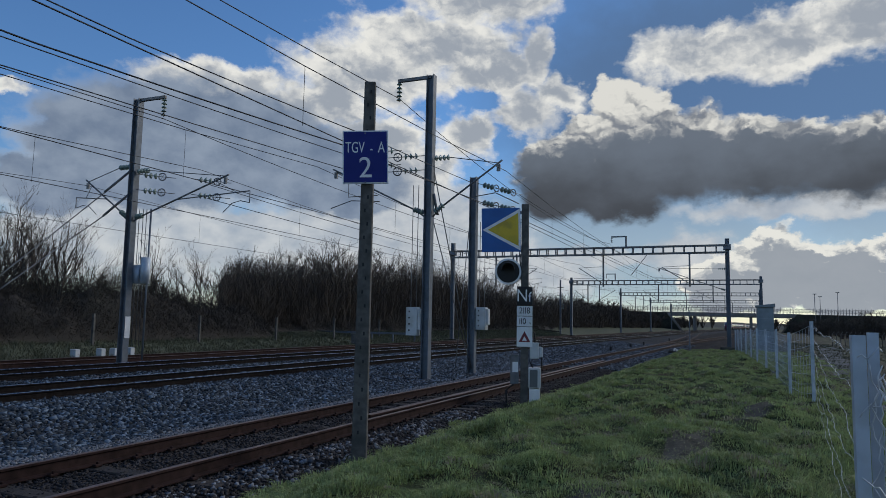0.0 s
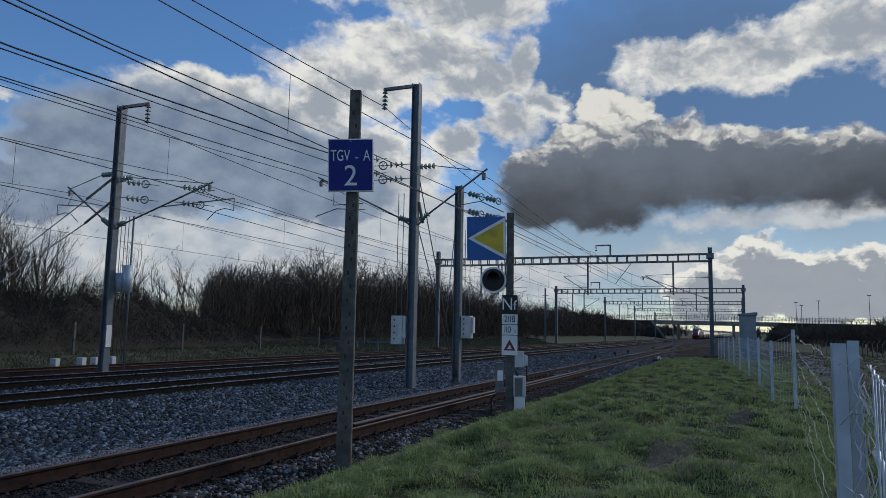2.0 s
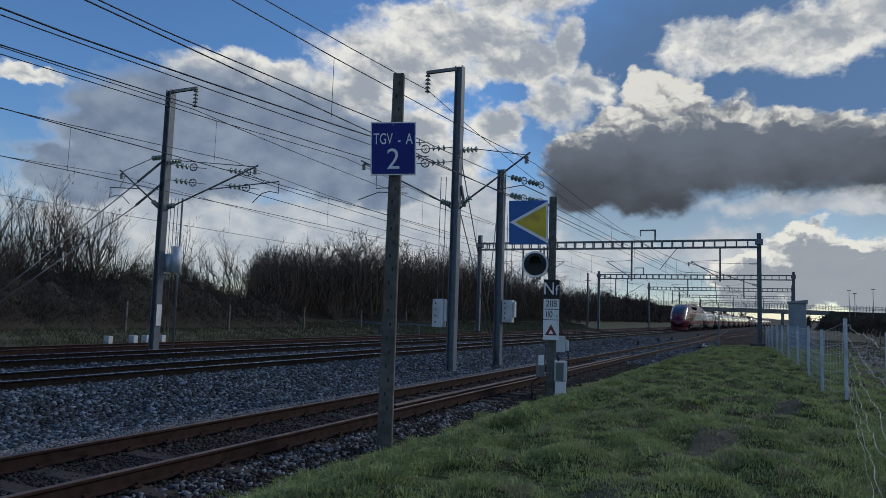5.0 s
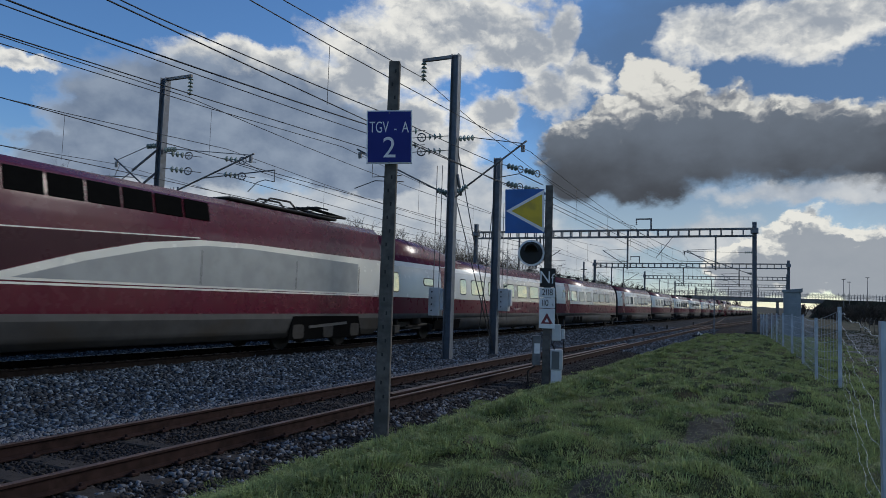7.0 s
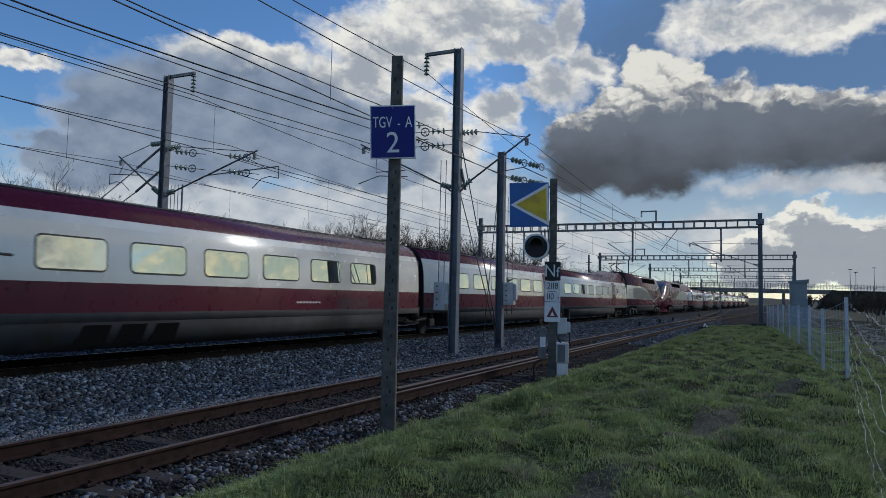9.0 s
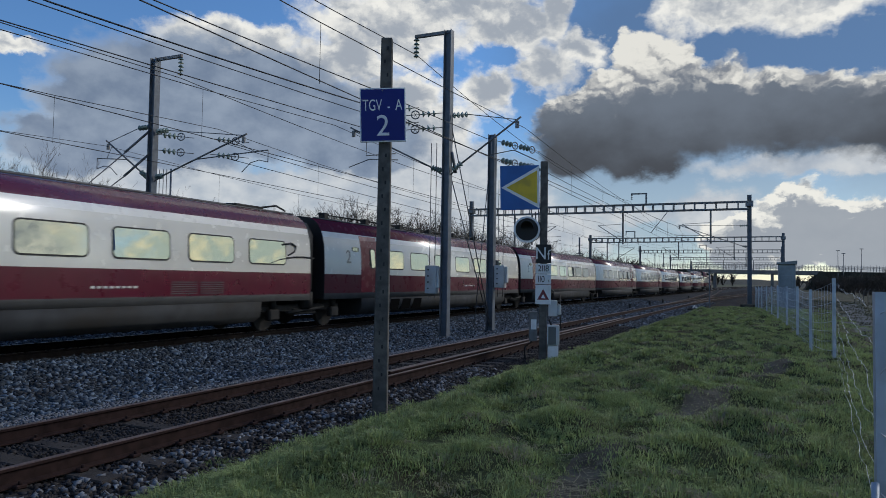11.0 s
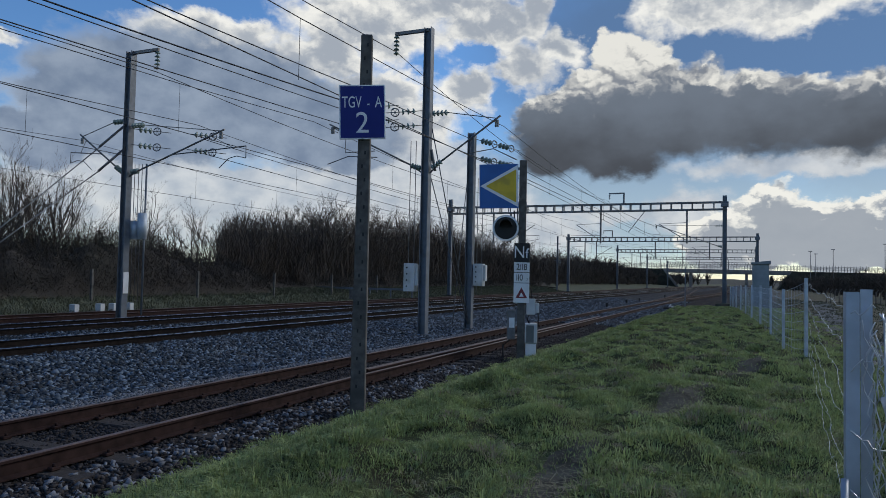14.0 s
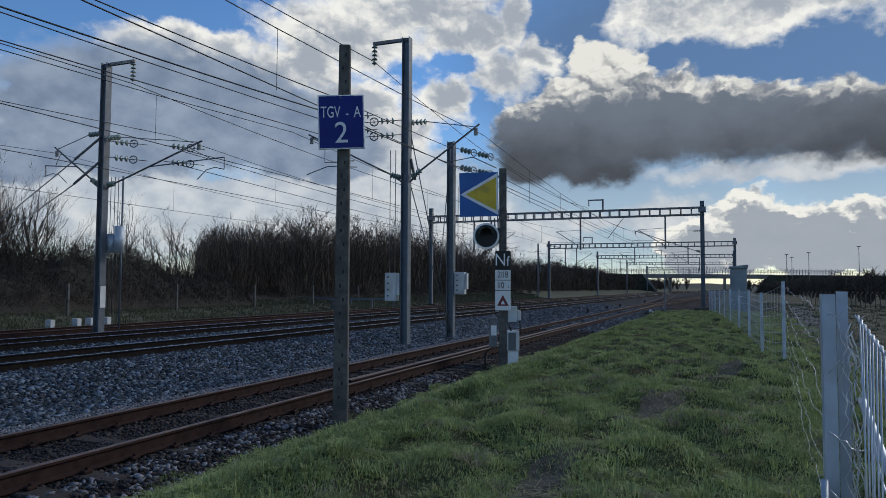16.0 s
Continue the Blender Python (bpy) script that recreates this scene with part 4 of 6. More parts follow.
def build_signal():
    p = along(8.92, 16.2)
    e = thing("signal_post", "dark signal post with blue and yellow board, lamp and plates", "signal", m=pose(p.x, p.y, 0, 0, 0, 17))
    bm = bmesh.new()
    box(bm, -0.09, 0.09, -0.08, 0.08, -0.7, 4.42, 0.012)
    part("post", bm, M["post"], e)
    # board with triangle
    bm = bmesh.new()
    box(bm, -1.05, -0.11, -0.11, -0.08, 3.24, 4.31, 0.006)
    b = part("direction_board", bm, M["flag_blue"], e, "blue board with yellow triangle outlined white")
    b.matrix_basis = pose(-0.58, 0, 3.78, 0, -1.2, 0) @ pose(0.58, 0, -3.78)
    bm = bmesh.new()
    extrude(bm, [(-1.03, 3.78), (-0.12, 4.29), (-0.12, 3.265)], "y", -0.1145, -0.1105)
    part("triangle_border", bm, M["white"], b)
    bm = bmesh.new()
    extrude(bm, [(-0.90, 3.78), (-0.165, 4.18), (-0.165, 3.375)], "y", -0.119, -0.115)
    part("triangle", bm, M["yellow"], b, "yellow triangle")
    for z in (3.35, 4.2):
        bm = bmesh.new()
        box(bm, -0.9, 0.09, -0.078, -0.05, z - 0.03, z + 0.03)
        part("board_rail", bm, M["steel_dark"], b)
    # lamp
    bm = bmesh.new()
    tube(bm, [(-0.40, -0.20, 2.76), (-0.40, -0.17, 2.76)], 0.315, 32)
    tube(bm, [(-0.40, -0.17, 2.76), (-0.40, 0.10, 2.76)], [0.26, 0.22], 20)
    t = part("target", bm, M["white"], e, "round black signal target with white rim")
    bm = bmesh.new()
    tube(bm, [(-0.40, -0.206, 2.76), (-0.40, -0.2005, 2.76)], 0.268, 32)
    part("disc", bm, M["black"], t)
    bm = bmesh.new()
    n = 14
    ring = []
    for k in range(n + 1):
        a = math.pi * (0.02 + 0.96 * k / n)
        ring.append([bm.verts.new((-0.40 + 0.16 * math.cos(a) * f, y, 2.79 + 0.16 * math.sin(a) * f)) for f, y in ((1.0, -0.207), (1.0, -0.62), (0.93, -0.62), (0.93, -0.207))])
    for a, b2 in zip(ring, ring[1:]):
        for k in range(4):
            bm.faces.new((a[k], a[(k + 1) % 4], b2[(k + 1) % 4], b2[k]))
    bmesh.ops.recalc_face_normals(bm, faces=bm.faces)
    h = part("hood", bm, M["band"], t)
    bm = bmesh.new()
    box(bm, -0.2, 0.0, -0.05, 0.05, 2.6, 2.66)
    for x in (-0.12, -0.2):
        tube(bm, [(x, 0.0, 3.2), (x + 0.02, 0.0, 2.6)], 0.02, 6)
    part("bracket", bm, M["steel_dark"], e)
    # plates
    def plate(z0, z1, mat, name, label=""):
        bm = bmesh.new()
        box(bm, -0.185, 0.185, -0.115, -0.095, z0, z1, 0.004)
        return part(name, bm, mat, e, label)
    def word(txt, size, mat, x, z, sx, par, y=-0.1185):
        me = text_mesh(txt, size, mat, 0.002)
        me.transform(Matrix.Diagonal((sx, 1, 1, 1)))
        o = new("letter", me)
        o.parent, o.location = par, (x, y, z)
    a = plate(1.96, 2.41, M["black"], "plate", "black plate with white letters")
    word("N", 0.42, M["white"], -0.06, 2.18, 0.85, a)
    word("f", 0.34, M["white"], 0.12, 2.15, 0.85, a)
    a = plate(1.71, 1.945, M["white"], "plate", "white plate with dark figures")
    word("2II8", 0.21, M["black"], 0, 1.83, 0.85, a)
    a = plate(1.46, 1.695, M["white"], "plate", "white plate with dark figures")
    word("II0", 0.21, M["black"], -0.05, 1.575, 0.8, a)
    word("s", 0.12, M["black"], 0.13, 1.55, 0.8, a)
    a = plate(0.98, 1.445, M["white"], "plate", "white plate with a dark red triangle")
    bm = bmesh.new()
    extrude(bm, [(-0.14, 1.09), (0.14, 1.09), (0, 1.35)], "y", -0.1195, -0.1155)
    part("triangle", bm, M["red"], a)
    bm = bmesh.new()
    extrude(bm, [(-0.055, 1.125), (0.055, 1.125), (0, 1.225)], "y", -0.1235, -0.12)
    part("inner_triangle", bm, M["white"], a)
    # boxes on the post
    for nm, x0, x1, z0, z1, mt, y0 in (("relay_box", 0.13, 0.34, 0.70, 1.08, "off_white", -0.1), ("small_box", 0.345, 0.43, 0.74, 0.98, "off_white", -0.06),
                                   ("cabinet", 0.10, 0.39, 0.02, 0.49, "off_white", -0.15), ("lower_box", 0.12, 0.37, -0.34, 0.01, "white", -0.12), ("left_box", -0.33, -0.13, 0.10, 0.80, "steel_dark", -0.1)):
        bm = bmesh.new()
        box(bm, x0, x1, y0, 0.12, z0, z1, 0.012)
        q = part(nm, bm, M[mt], e)
        if nm == "cabinet":
            bm = bmesh.new()
            box(bm, x0 + 0.03, x1 - 0.08, y0 - 0.006, y0 - 0.001, z0 + 0.02, z1 - 0.04)
            part("dark_door", bm, M["panel"], q)
        if nm == "left_box":
            bm = bmesh.new()
            box(bm, -0.28, -0.15, y0 - 0.006, y0 - 0.001, 0.38, 0.62)
            part("label_plate", bm, M["white"], q)
    for pts, r in (([(-0.25, -0.05, 0.1), (-0.42, -0.05, -0.05), (-0.4, -0.05, -0.5)], 0.03), ([(0.2, -0.05, 0.70), (0.15, -0.08, 0.6), (0.2, -0.05, 0.49)], 0.02), ([(0.4, 0, 1.2), (0.42, 0.05, 0.4)], 0.015), ([(0.25, -0.02, 1.08), (0.24, 0.0, 1.3), (0.1, 0.0, 1.4)], 0.02)):
        bm = bmesh.new()
        tube(bm, pts, r, 6)
        part("cable", bm, M["black"], e)
    bm = bmesh.new()
    box(bm, 0.0, 0.62, -0.25, 0.25, -0.44, -0.40, 0.01)
    part("base_plate", bm, M["off_white"], e)


build_sign()
build_signal()


# ---------------------------------------------------------------- fence
FENCE = [(0.57, 4.2, 1.51), (1.48, 17.5, 1.70), (1.17, 20.0, 1.43), (1.09, 25.0, 1.49), (0.94, 30.0, 1.50), (0.74, 35.5, 1.5), (0.55, 40.5, 1.48), (0.35, 45.5, 1.45), (0.1, 50.0, 1.42), (-0.1, 54.5, 1.38), (-0.3, 59.0, 1.35)]


def build_fence():
    e = thing("wire_fence", "galvanised wire mesh fence with barbed strands along the grass", "fence")
    for i, (x, y, zt) in enumerate(FENCE):
        bm = bmesh.new()
        w = 0.035 if i else 0.032
        box(bm, x - w, x + w, y - 0.006, y + 0.006, -0.5, zt)
        box(bm, x - w, x - w + 0.012, y + 0.006, y + 0.08, -0.5, zt)
        part("post", bm, M["fence_galv"], e)
    x, y, zt = FENCE[0]
    bm = bmesh.new()
    tube(bm, [(x - 0.045, y - 0.06, 0.55), (x - 0.10, y - 0.5, -0.4)], 0.02, 6)
    box(bm, x + 0.05, x + 0.105, y + 0.09, y + 0.10, -0.5, zt + 0.015)
    box(bm, x + 0.095, x + 0.105, y + 0.10, y + 0.16, -0.5, zt + 0.015)
    part("strut", bm, M["fence_galv"], e)
    # mesh strands from post to post
    bm = bmesh.new()
    for (xa, ya, za), (xb, yb, zb) in zip(FENCE[1:], FENCE[2:]):
        for k in range(9):
            f = 0.04 + 0.105 * k
            a, b = Vector((xa, ya, za - (za + 0.35) * f)), Vector((xb, yb, zb - (zb + 0.35) * f))
            tube(bm, [a, a.lerp(b, 0.5) + Vector((random.uniform(-0.04, 0.04), 0, random.uniform(-0.06, 0.0))), b], 0.005, 4)
        n = int((yb - ya) / 0.3)
        for k in range(1, n):
            f = k / n
            q = Vector((xa, ya, 0)).lerp(Vector((xb, yb, 0)), f)
            tube(bm, [(q.x, q.y, -0.3), (q.x, q.y, za + (zb - za) * f - 0.1)], 0.003, 3)
    tagged(part("mesh_wire", bm, M["fence_galv"], e), kind="stuff")
    # torn strands between the near post and the tall one
    rng = random.Random(4)
    a, b = FENCE[0], FENCE[1]
    for k in range(6):
        z0, z1 = 1.42 - 0.25 * k, 1.62 - 0.25 * k
        pts, wx, wz = [], 0.0, 0.0
        for i in range(61):
            f = i / 60
            wob = 0 if i in (0, 60) else 1
            wx, wz = 0.7 * wx + rng.uniform(-0.014, 0.014), 0.7 * wz + rng.uniform(-0.016, 0.016)
            pts.append((a[0] + (b[0] - a[0]) * f + wob * wx, a[1] + (b[1] - a[1]) * f, z0 + (z1 - z0) * f - 0.5 * f * (1 - f) * (0.3 + 0.05 * k) + wob * wz))
        bm = bmesh.new()
        tube(bm, pts, 0.0016, 4)
        for i in range(4, 58, 3):
            q = Vector((rng.uniform(-0.02, 0.02), rng.uniform(-0.02, 0.02), rng.uniform(-0.025, 0.025)))
            tube(bm, [Vector(pts[i]) - q, Vector(pts[i]) + q], 0.0016, 3)
        part("loose_wire", bm, M["bright_wire"], e, "sagging loose barbed strand")
    # tangle of strands caught round the near post
    for j in range(7):
        bm, px, py = bmesh.new(), rng.uniform(0.03, 0.12), rng.uniform(-0.06, 0.03)
        pts, z = [], 1.44 - rng.uniform(0, 0.25)
        while z > -0.3 + 0.12 * j:
            pts.append((a[0] + px, a[1] + py, z))
            px = min(0.16, max(0.0, px + rng.uniform(-0.03, 0.03)))
            py = min(0.06, max(-0.09, py + rng.uniform(-0.025, 0.025)))
            z -= rng.uniform(0.02, 0.075)
        tube(bm, pts, 0.0032, 4)
        part("tangled_wire", bm, M["bright_wire"], e, "tangled barbed wire round the post")
    for j in range(5):
        bm = bmesh.new()
        z, px = 1.40 - 0.3 * j, -0.02
        pts = []
        for i in range(7):
            pts.append((a[0] + px, a[1] - 0.05 - rng.uniform(0, 0.04), z))
            px, z = px + rng.uniform(0.01, 0.04), z + rng.uniform(-0.05, 0.05)
        tube(bm, pts, 0.0036, 4)
        part("tangled_wire", bm, M["bright_wire"], e, "tangled barbed wire round the post")
    bm = bmesh.new()
    tube(bm, [(a[0] + 0.16, a[1] + 0.10, 0.95), (a[0] + 0.34, a[1] - 1.7, -0.35)], 0.022, 8)
    part("brace", bm, M["fence_galv"], e, "slanting galvanised brace")
    # upright mesh running from the near post towards the camera
    bm = bmesh.new()
    def top(f):
        return Vector((a[0] + 0.13 - 0.02 * f, a[1] - 2.4 * f, 1.40 - 0.22 * f - 0.10 * math.sin(f * 3.1)))
    for i in range(1, 30):
        p = top(i / 30)
        lean = rng.uniform(-0.03, 0.03)
        tube(bm, [p, (p.x + lean, p.y + lean, -0.35)], 0.0045, 4)
    tagged(part("upright_wire", bm, M["bright_wire"], e), kind="stuff")
    bm = bmesh.new()
    for j in range(2):
        tube(bm, [top(i / 90) + Vector((0.007 * math.cos(i * 0.9 + j * math.pi), 0, 0.007 * math.sin(i * 0.9 + j * math.pi))) for i in range(91)], 0.0055, 4)
    tube(bm, [top(i / 40) + Vector((0.02, 0, -0.45 - 1.0 * (i / 40) + 0.04 * math.sin(i * 0.7))) for i in range(30)], 0.006, 4)
    for i in range(3, 90, 7):
        p = top(i / 90)
        for k in range(2):
            q = Vector((rng.uniform(-0.02, 0.02), rng.uniform(-0.02, 0.02), rng.uniform(-0.02, 0.02)))
            tube(bm, [p - q, p + q], 0.003, 3)
    part("barbed_strand", bm, M["bright_wire"], e, "twisted barbed strand")


build_fence()


# ---------------------------------------------------------------- train
BANDS = [("skirt", -9, 0.86), ("band", 0.86, 1.05), ("maroon_dark", 1.05, 1.65), ("silver", 1.65, 2.80), ("white_band", 2.80, 2.98), ("maroon", 2.98, 3.41), ("train_roof", 3.41, 9)]
TRAILER = [(1.20, 0.32), (1.40, 0.50), (1.448, 0.86), (1.452, 1.05), (1.452, 1.65), (1.45, 1.9), (1.43, 2.3), (1.40, 2.58), (1.35, 2.80), (1.28, 2.98), (1.15, 3.20), (0.98, 3.34), (0.80, 3.41), (0.40, 3.47), (0.0, 3.48)]


def car_shell(bm, prof, y0, y1, mats, bands, z_lo=-9, z_hi=9):
    half = [p for p in prof if z_lo <= p[1] <= z_hi]
    pts = half + [(-x, z) for x, z in reversed(half) if x > 0.001]
    a, b = [bm.verts.new((x, y0, z)) for x, z in pts], [bm.verts.new((x, y1, z)) for x, z in pts]
    n = len(pts)
    for i in range(n):
        j = (i + 1) % n
        f = bm.faces.new((a[i], a[j], b[j], b[i]))
        zc = (pts[i][1] + pts[j][1]) / 2
        k = next((q for q, (nm, lo, hi) in enumerate(bands) if lo <= zc < hi), 0)
        f.material_index = k
        f.smooth = True
    for ring in (a[::-1], b):
        bm.faces.new(ring).material_index = len(bands)
    bmesh.ops.recalc_face_normals(bm, faces=bm.faces)


def rounded(y0, y1, z0, z1, r, n=4):
    out = []
    for cy, cz, a0 in ((y1 - r, z1 - r, 0), (y0 + r, z1 - r, 90), (y0 + r, z0 + r, 180), (y1 - r, z0 + r, 270)):
        out += [(cy + r * math.cos(radians(a0 + 90 * k / n)), cz + r * math.sin(radians(a0 + 90 * k / n))) for k in range(n + 1)]
    return out


def side_window(parent, y0, y1, z0, z1, side, depth_x=1.4495, lean=4.0):
    """A window: dark rubber frame with a tinted pane set on the leaning side."""
    bm = bmesh.new()
    extrude(bm, rounded(y0, y1, z0 - z0, z1 - z0, 0.14), "x", -0.03, 0.012)
    w = part("window", bm, M["black"], parent)
    bm = bmesh.new()
    extrude(bm, rounded(y0 + 0.035, y1 - 0.035, 0.035, z1 - z0 - 0.035, 0.11), "x", 0.0125, 0.017)
    part("pane", bm, M["pane"], w)
    w.matrix_basis = pose(depth_x * side, 0, z0, 0, -lean * side, 0) @ (Matrix.Identity(4) if side > 0 else Matrix.Diagonal((-1, 1, 1, 1)))
    return w


def bogie(parent, y, gear_w=1.35, name="bogie"):
    """A two-axle bogie: frame, wheels, springs and axle boxes."""
    bm = bmesh.new()
    for sx in (-1, 1):
        box(bm, sx * 1.0 - 0.09, sx * 1.0 + 0.09, y - 1.9, y + 1.9, 0.52, 0.72, 0.03)
        box(bm, sx * 1.05 - 0.12, sx * 1.05 + 0.12, y - 0.55, y + 0.55, 0.42, 0.62, 0.03)
        for dy in (-1.5, 1.5):
            box(bm, sx * 1.14 - 0.1, sx * 1.14 + 0.1, y + dy - 0.22, y + dy + 0.22, 0.3, 0.62, 0.04)
            tube(bm, [(sx * 1.14, y + dy, 0.62), (sx * 1.14, y + dy, 0.95)], 0.1, 8)
        tube(bm, [(sx * 1.2, y - 0.9, 0.5), (sx * 1.2, y + 0.9, 0.62)], 0.05, 6)
        tube(bm, [(sx * 1.15, y, 0.62), (sx * 1.15, y, 1.1)], 0.24, 10)
    box(bm, -1.0, 1.0, y - 0.25, y + 0.25, 0.5, 0.8, 0.03)
    b = part(name, bm, M["gear"], parent)
    for dy in (-1.5, 1.5):
        bm = bmesh.new()
        for sx in (-1, 1):
            tube(bm, [(sx * 0.69, y + dy, 0.46), (sx * 0.82, y + dy, 0.46)], 0.46, 24)
        tube(bm, [(-0.7, y + dy, 0.46), (0.7, y + dy, 0.46)], 0.08, 8)
        part("wheelset", bm, M["gear"], b)


def build_trailer(length, label, door_at=None, end_door=False, roof_gear=False, first=3.68, emblem=None, coupled=1, skirt_from=2.35):
    """A coach of the set, along y, its leading end at -length / 2."""
    e = thing("railway_coach", label, "railway coach", "coaches of the train")
    h = length / 2
    mats = [M[b[0]] for b in BANDS] + [M["black"]]
    bm = bmesh.new()
    car_shell(bm, TRAILER, -h + 0.17, h - 0.17, mats, BANDS, z_lo=0.86)
    part("body", bm, mats, e)
    bm = bmesh.new()
    car_shell(bm, [(1.20, 0.30), (1.40, 0.45), (1.444, 0.60), (1.446, 0.858)], -h + skirt_from, h - 2.35, mats, BANDS)
    part("skirt", bm, mats, e)
    bm = bmesh.new()
    car_shell(bm, [(1.15, 0.95), (1.25, 1.2), (1.25, 2.8), (1.0, 3.2), (0.0, 3.3)], coupled * h - 0.2, coupled * h + 0.2, [M["black"]], [("black", -9, 9)])
    part("gangway", bm, [M["black"], M["black"]], e, "black gangway bellows")
    if coupled:
        bogie(e, coupled * h)
    if skirt_from > 3:
        bogie(e, -h + 3.1)
    for i in range(6):
        a = -h + first + 2.11 * i
        b = a + 1.57
        for side in (-1, 1):
            side_window(e, a, b, 1.86, 2.55, side)
    if door_at is not None:
        for side in (-1, 1):
            bm = bmesh.new()
            rows = [(float(np.interp(z, [q[1] for q in TRAILER], [q[0] for q in TRAILER])), z) for z in (1.06, 1.65, 1.9, 2.3, 2.58, 2.8, 2.95)]
            grid = [[bm.verts.new((side * (x + o), door_at + dy, z)) for x, z in rows] for o, dy in ((-0.03, -0.56), (0.009, -0.56), (0.009, 0.56), (-0.03, 0.56))]
            for p, q in zip(grid, grid[1:]):
                for k in range(len(rows) - 1):
                    bm.faces.new((p[k], q[k], q[k + 1], p[k + 1]))
            bm.faces.new([g[0] for g in grid])
            bm.faces.new([g[-1] for g in grid])
            bmesh.ops.recalc_face_normals(bm, faces=bm.faces)
            d = part("door", bm, M["maroon"], e, "maroon plug door")
            side_window(d, door_at - 0.02, door_at + 0.36, 1.86, 2.55, side, 1.4615)
            bm = bmesh.new()
            box(bm, side * 1.456 - 0.012, side * 1.456 + 0.012, door_at + 0.62, door_at + 1.35, 1.70, 1.73)
            part("hand_rail", bm, M["silver"], d)
    # small lettering on the sill as plain bars
    for y0, y1, z0, z1, mt in ((h - 7.6, h - 6.4, 1.24, 1.29, "silver"), (h - 5.5, h - 4.7, 1.10, 1.42, "band"), (h - 4.6, h - 3.8, 1.10, 1.42, "band")):
        bm = bmesh.new()
        if mt == "silver":
            for k in range(8):
                a = y0 + (y1 - y0) * k / 8
                box(bm, 1.453, 1.456, a, a + 0.1, z0, z1)
        else:
            for k in range(6):
                a = z0 + (z1 - z0) * k / 6
                box(bm, 1.453, 1.458, y0, y1, a, a + 0.022)
        part("marking" if mt == "silver" else "grille", bm, M[mt], e)
    # curved emblem: a plain line drawing
    if emblem is not None:
        bm = bmesh.new()
        yb = -h + emblem
        def stroke(pts, w):
            for (ya, za), (yc, zc) in zip(pts, pts[1:]):
                tube(bm, [(1.447 - 0.02 * max(0, za - 1.9), ya, za), (1.447 - 0.02 * max(0, zc - 1.9), yc, zc)], w, 4)
        stroke([(yb - 0.75, 1.90), (yb - 0.3, 2.02), (yb + 0.3, 2.10), (yb + 0.8, 2.12), (yb + 1.3, 2.10)], 0.026)
        stroke([(yb - 0.2, 2.44), (yb + 0.2, 2.50), (yb + 0.42, 2.42), (yb + 0.35, 2.26), (yb + 0.05, 2.14)], 0.026)
        part("emblem", bm, M["skirt"], e, "thin dark curved line emblem")
    if door_at is not None and length < 20:
        yd = (door_at - h) / 2 + 0.1
        for side in (-1, 1):
            me = text_mesh("2", 0.62, M["panel"])
            d2 = new("class_digit", me)
            d2.parent = e
            d2.matrix_basis = pose(side * 1.440, yd, 2.2, -3.8, 0, 90 * side)
            side_window(e, yd + 0.22, yd + 0.62, 2.40, 2.56, side, 1.424)
    # roof edge gutter and gear
    bm = bmesh.new()
    for side in (-1, 1):
        tube(bm, [(side * 0.86, -h + 0.3, 3.415), (side * 0.86, h - 0.3, 3.415)], 0.022, 5)
    part("gutter", bm, M["train_roof"], e)
    bm = bmesh.new()
    if roof_gear:
        for k in range(6):
            y = -h + 1.5 + k * 2.6
            box(bm, 0.3, 0.55, y - 0.12, y + 0.12, 3.46, 3.68, 0.02)
        tube(bm, [(0.42, -h + 1.2, 3.62), (0.42, -h + 15.2, 3.62)], 0.025, 5)
    box(bm, -0.3, 0.5, h - 2.4, h - 1.2, 3.47, 3.56, 0.02)
    tube(bm, [(0.4, h - 1.2, 3.55), (0.45, h - 0.6, 3.66), (0.4, h - 0.1, 3.55)], 0.03, 5)
    part("roof_gear", bm, M["gear"], e)
    # dark vents low on the skirt
    for k in range(3):
        bm = bmesh.new()
        extrude(bm, [(-h + 4.2 + k * 0.9, 0.42), (-h + 4.9 + k * 0.9, 0.42), (-h + 5.05 + k * 0.9, 0.8), (-h + 4.4 + k * 0.9, 0.8)], "x", 1.40, 1.452)
        part("vent", bm, M["void"], e)
    return e


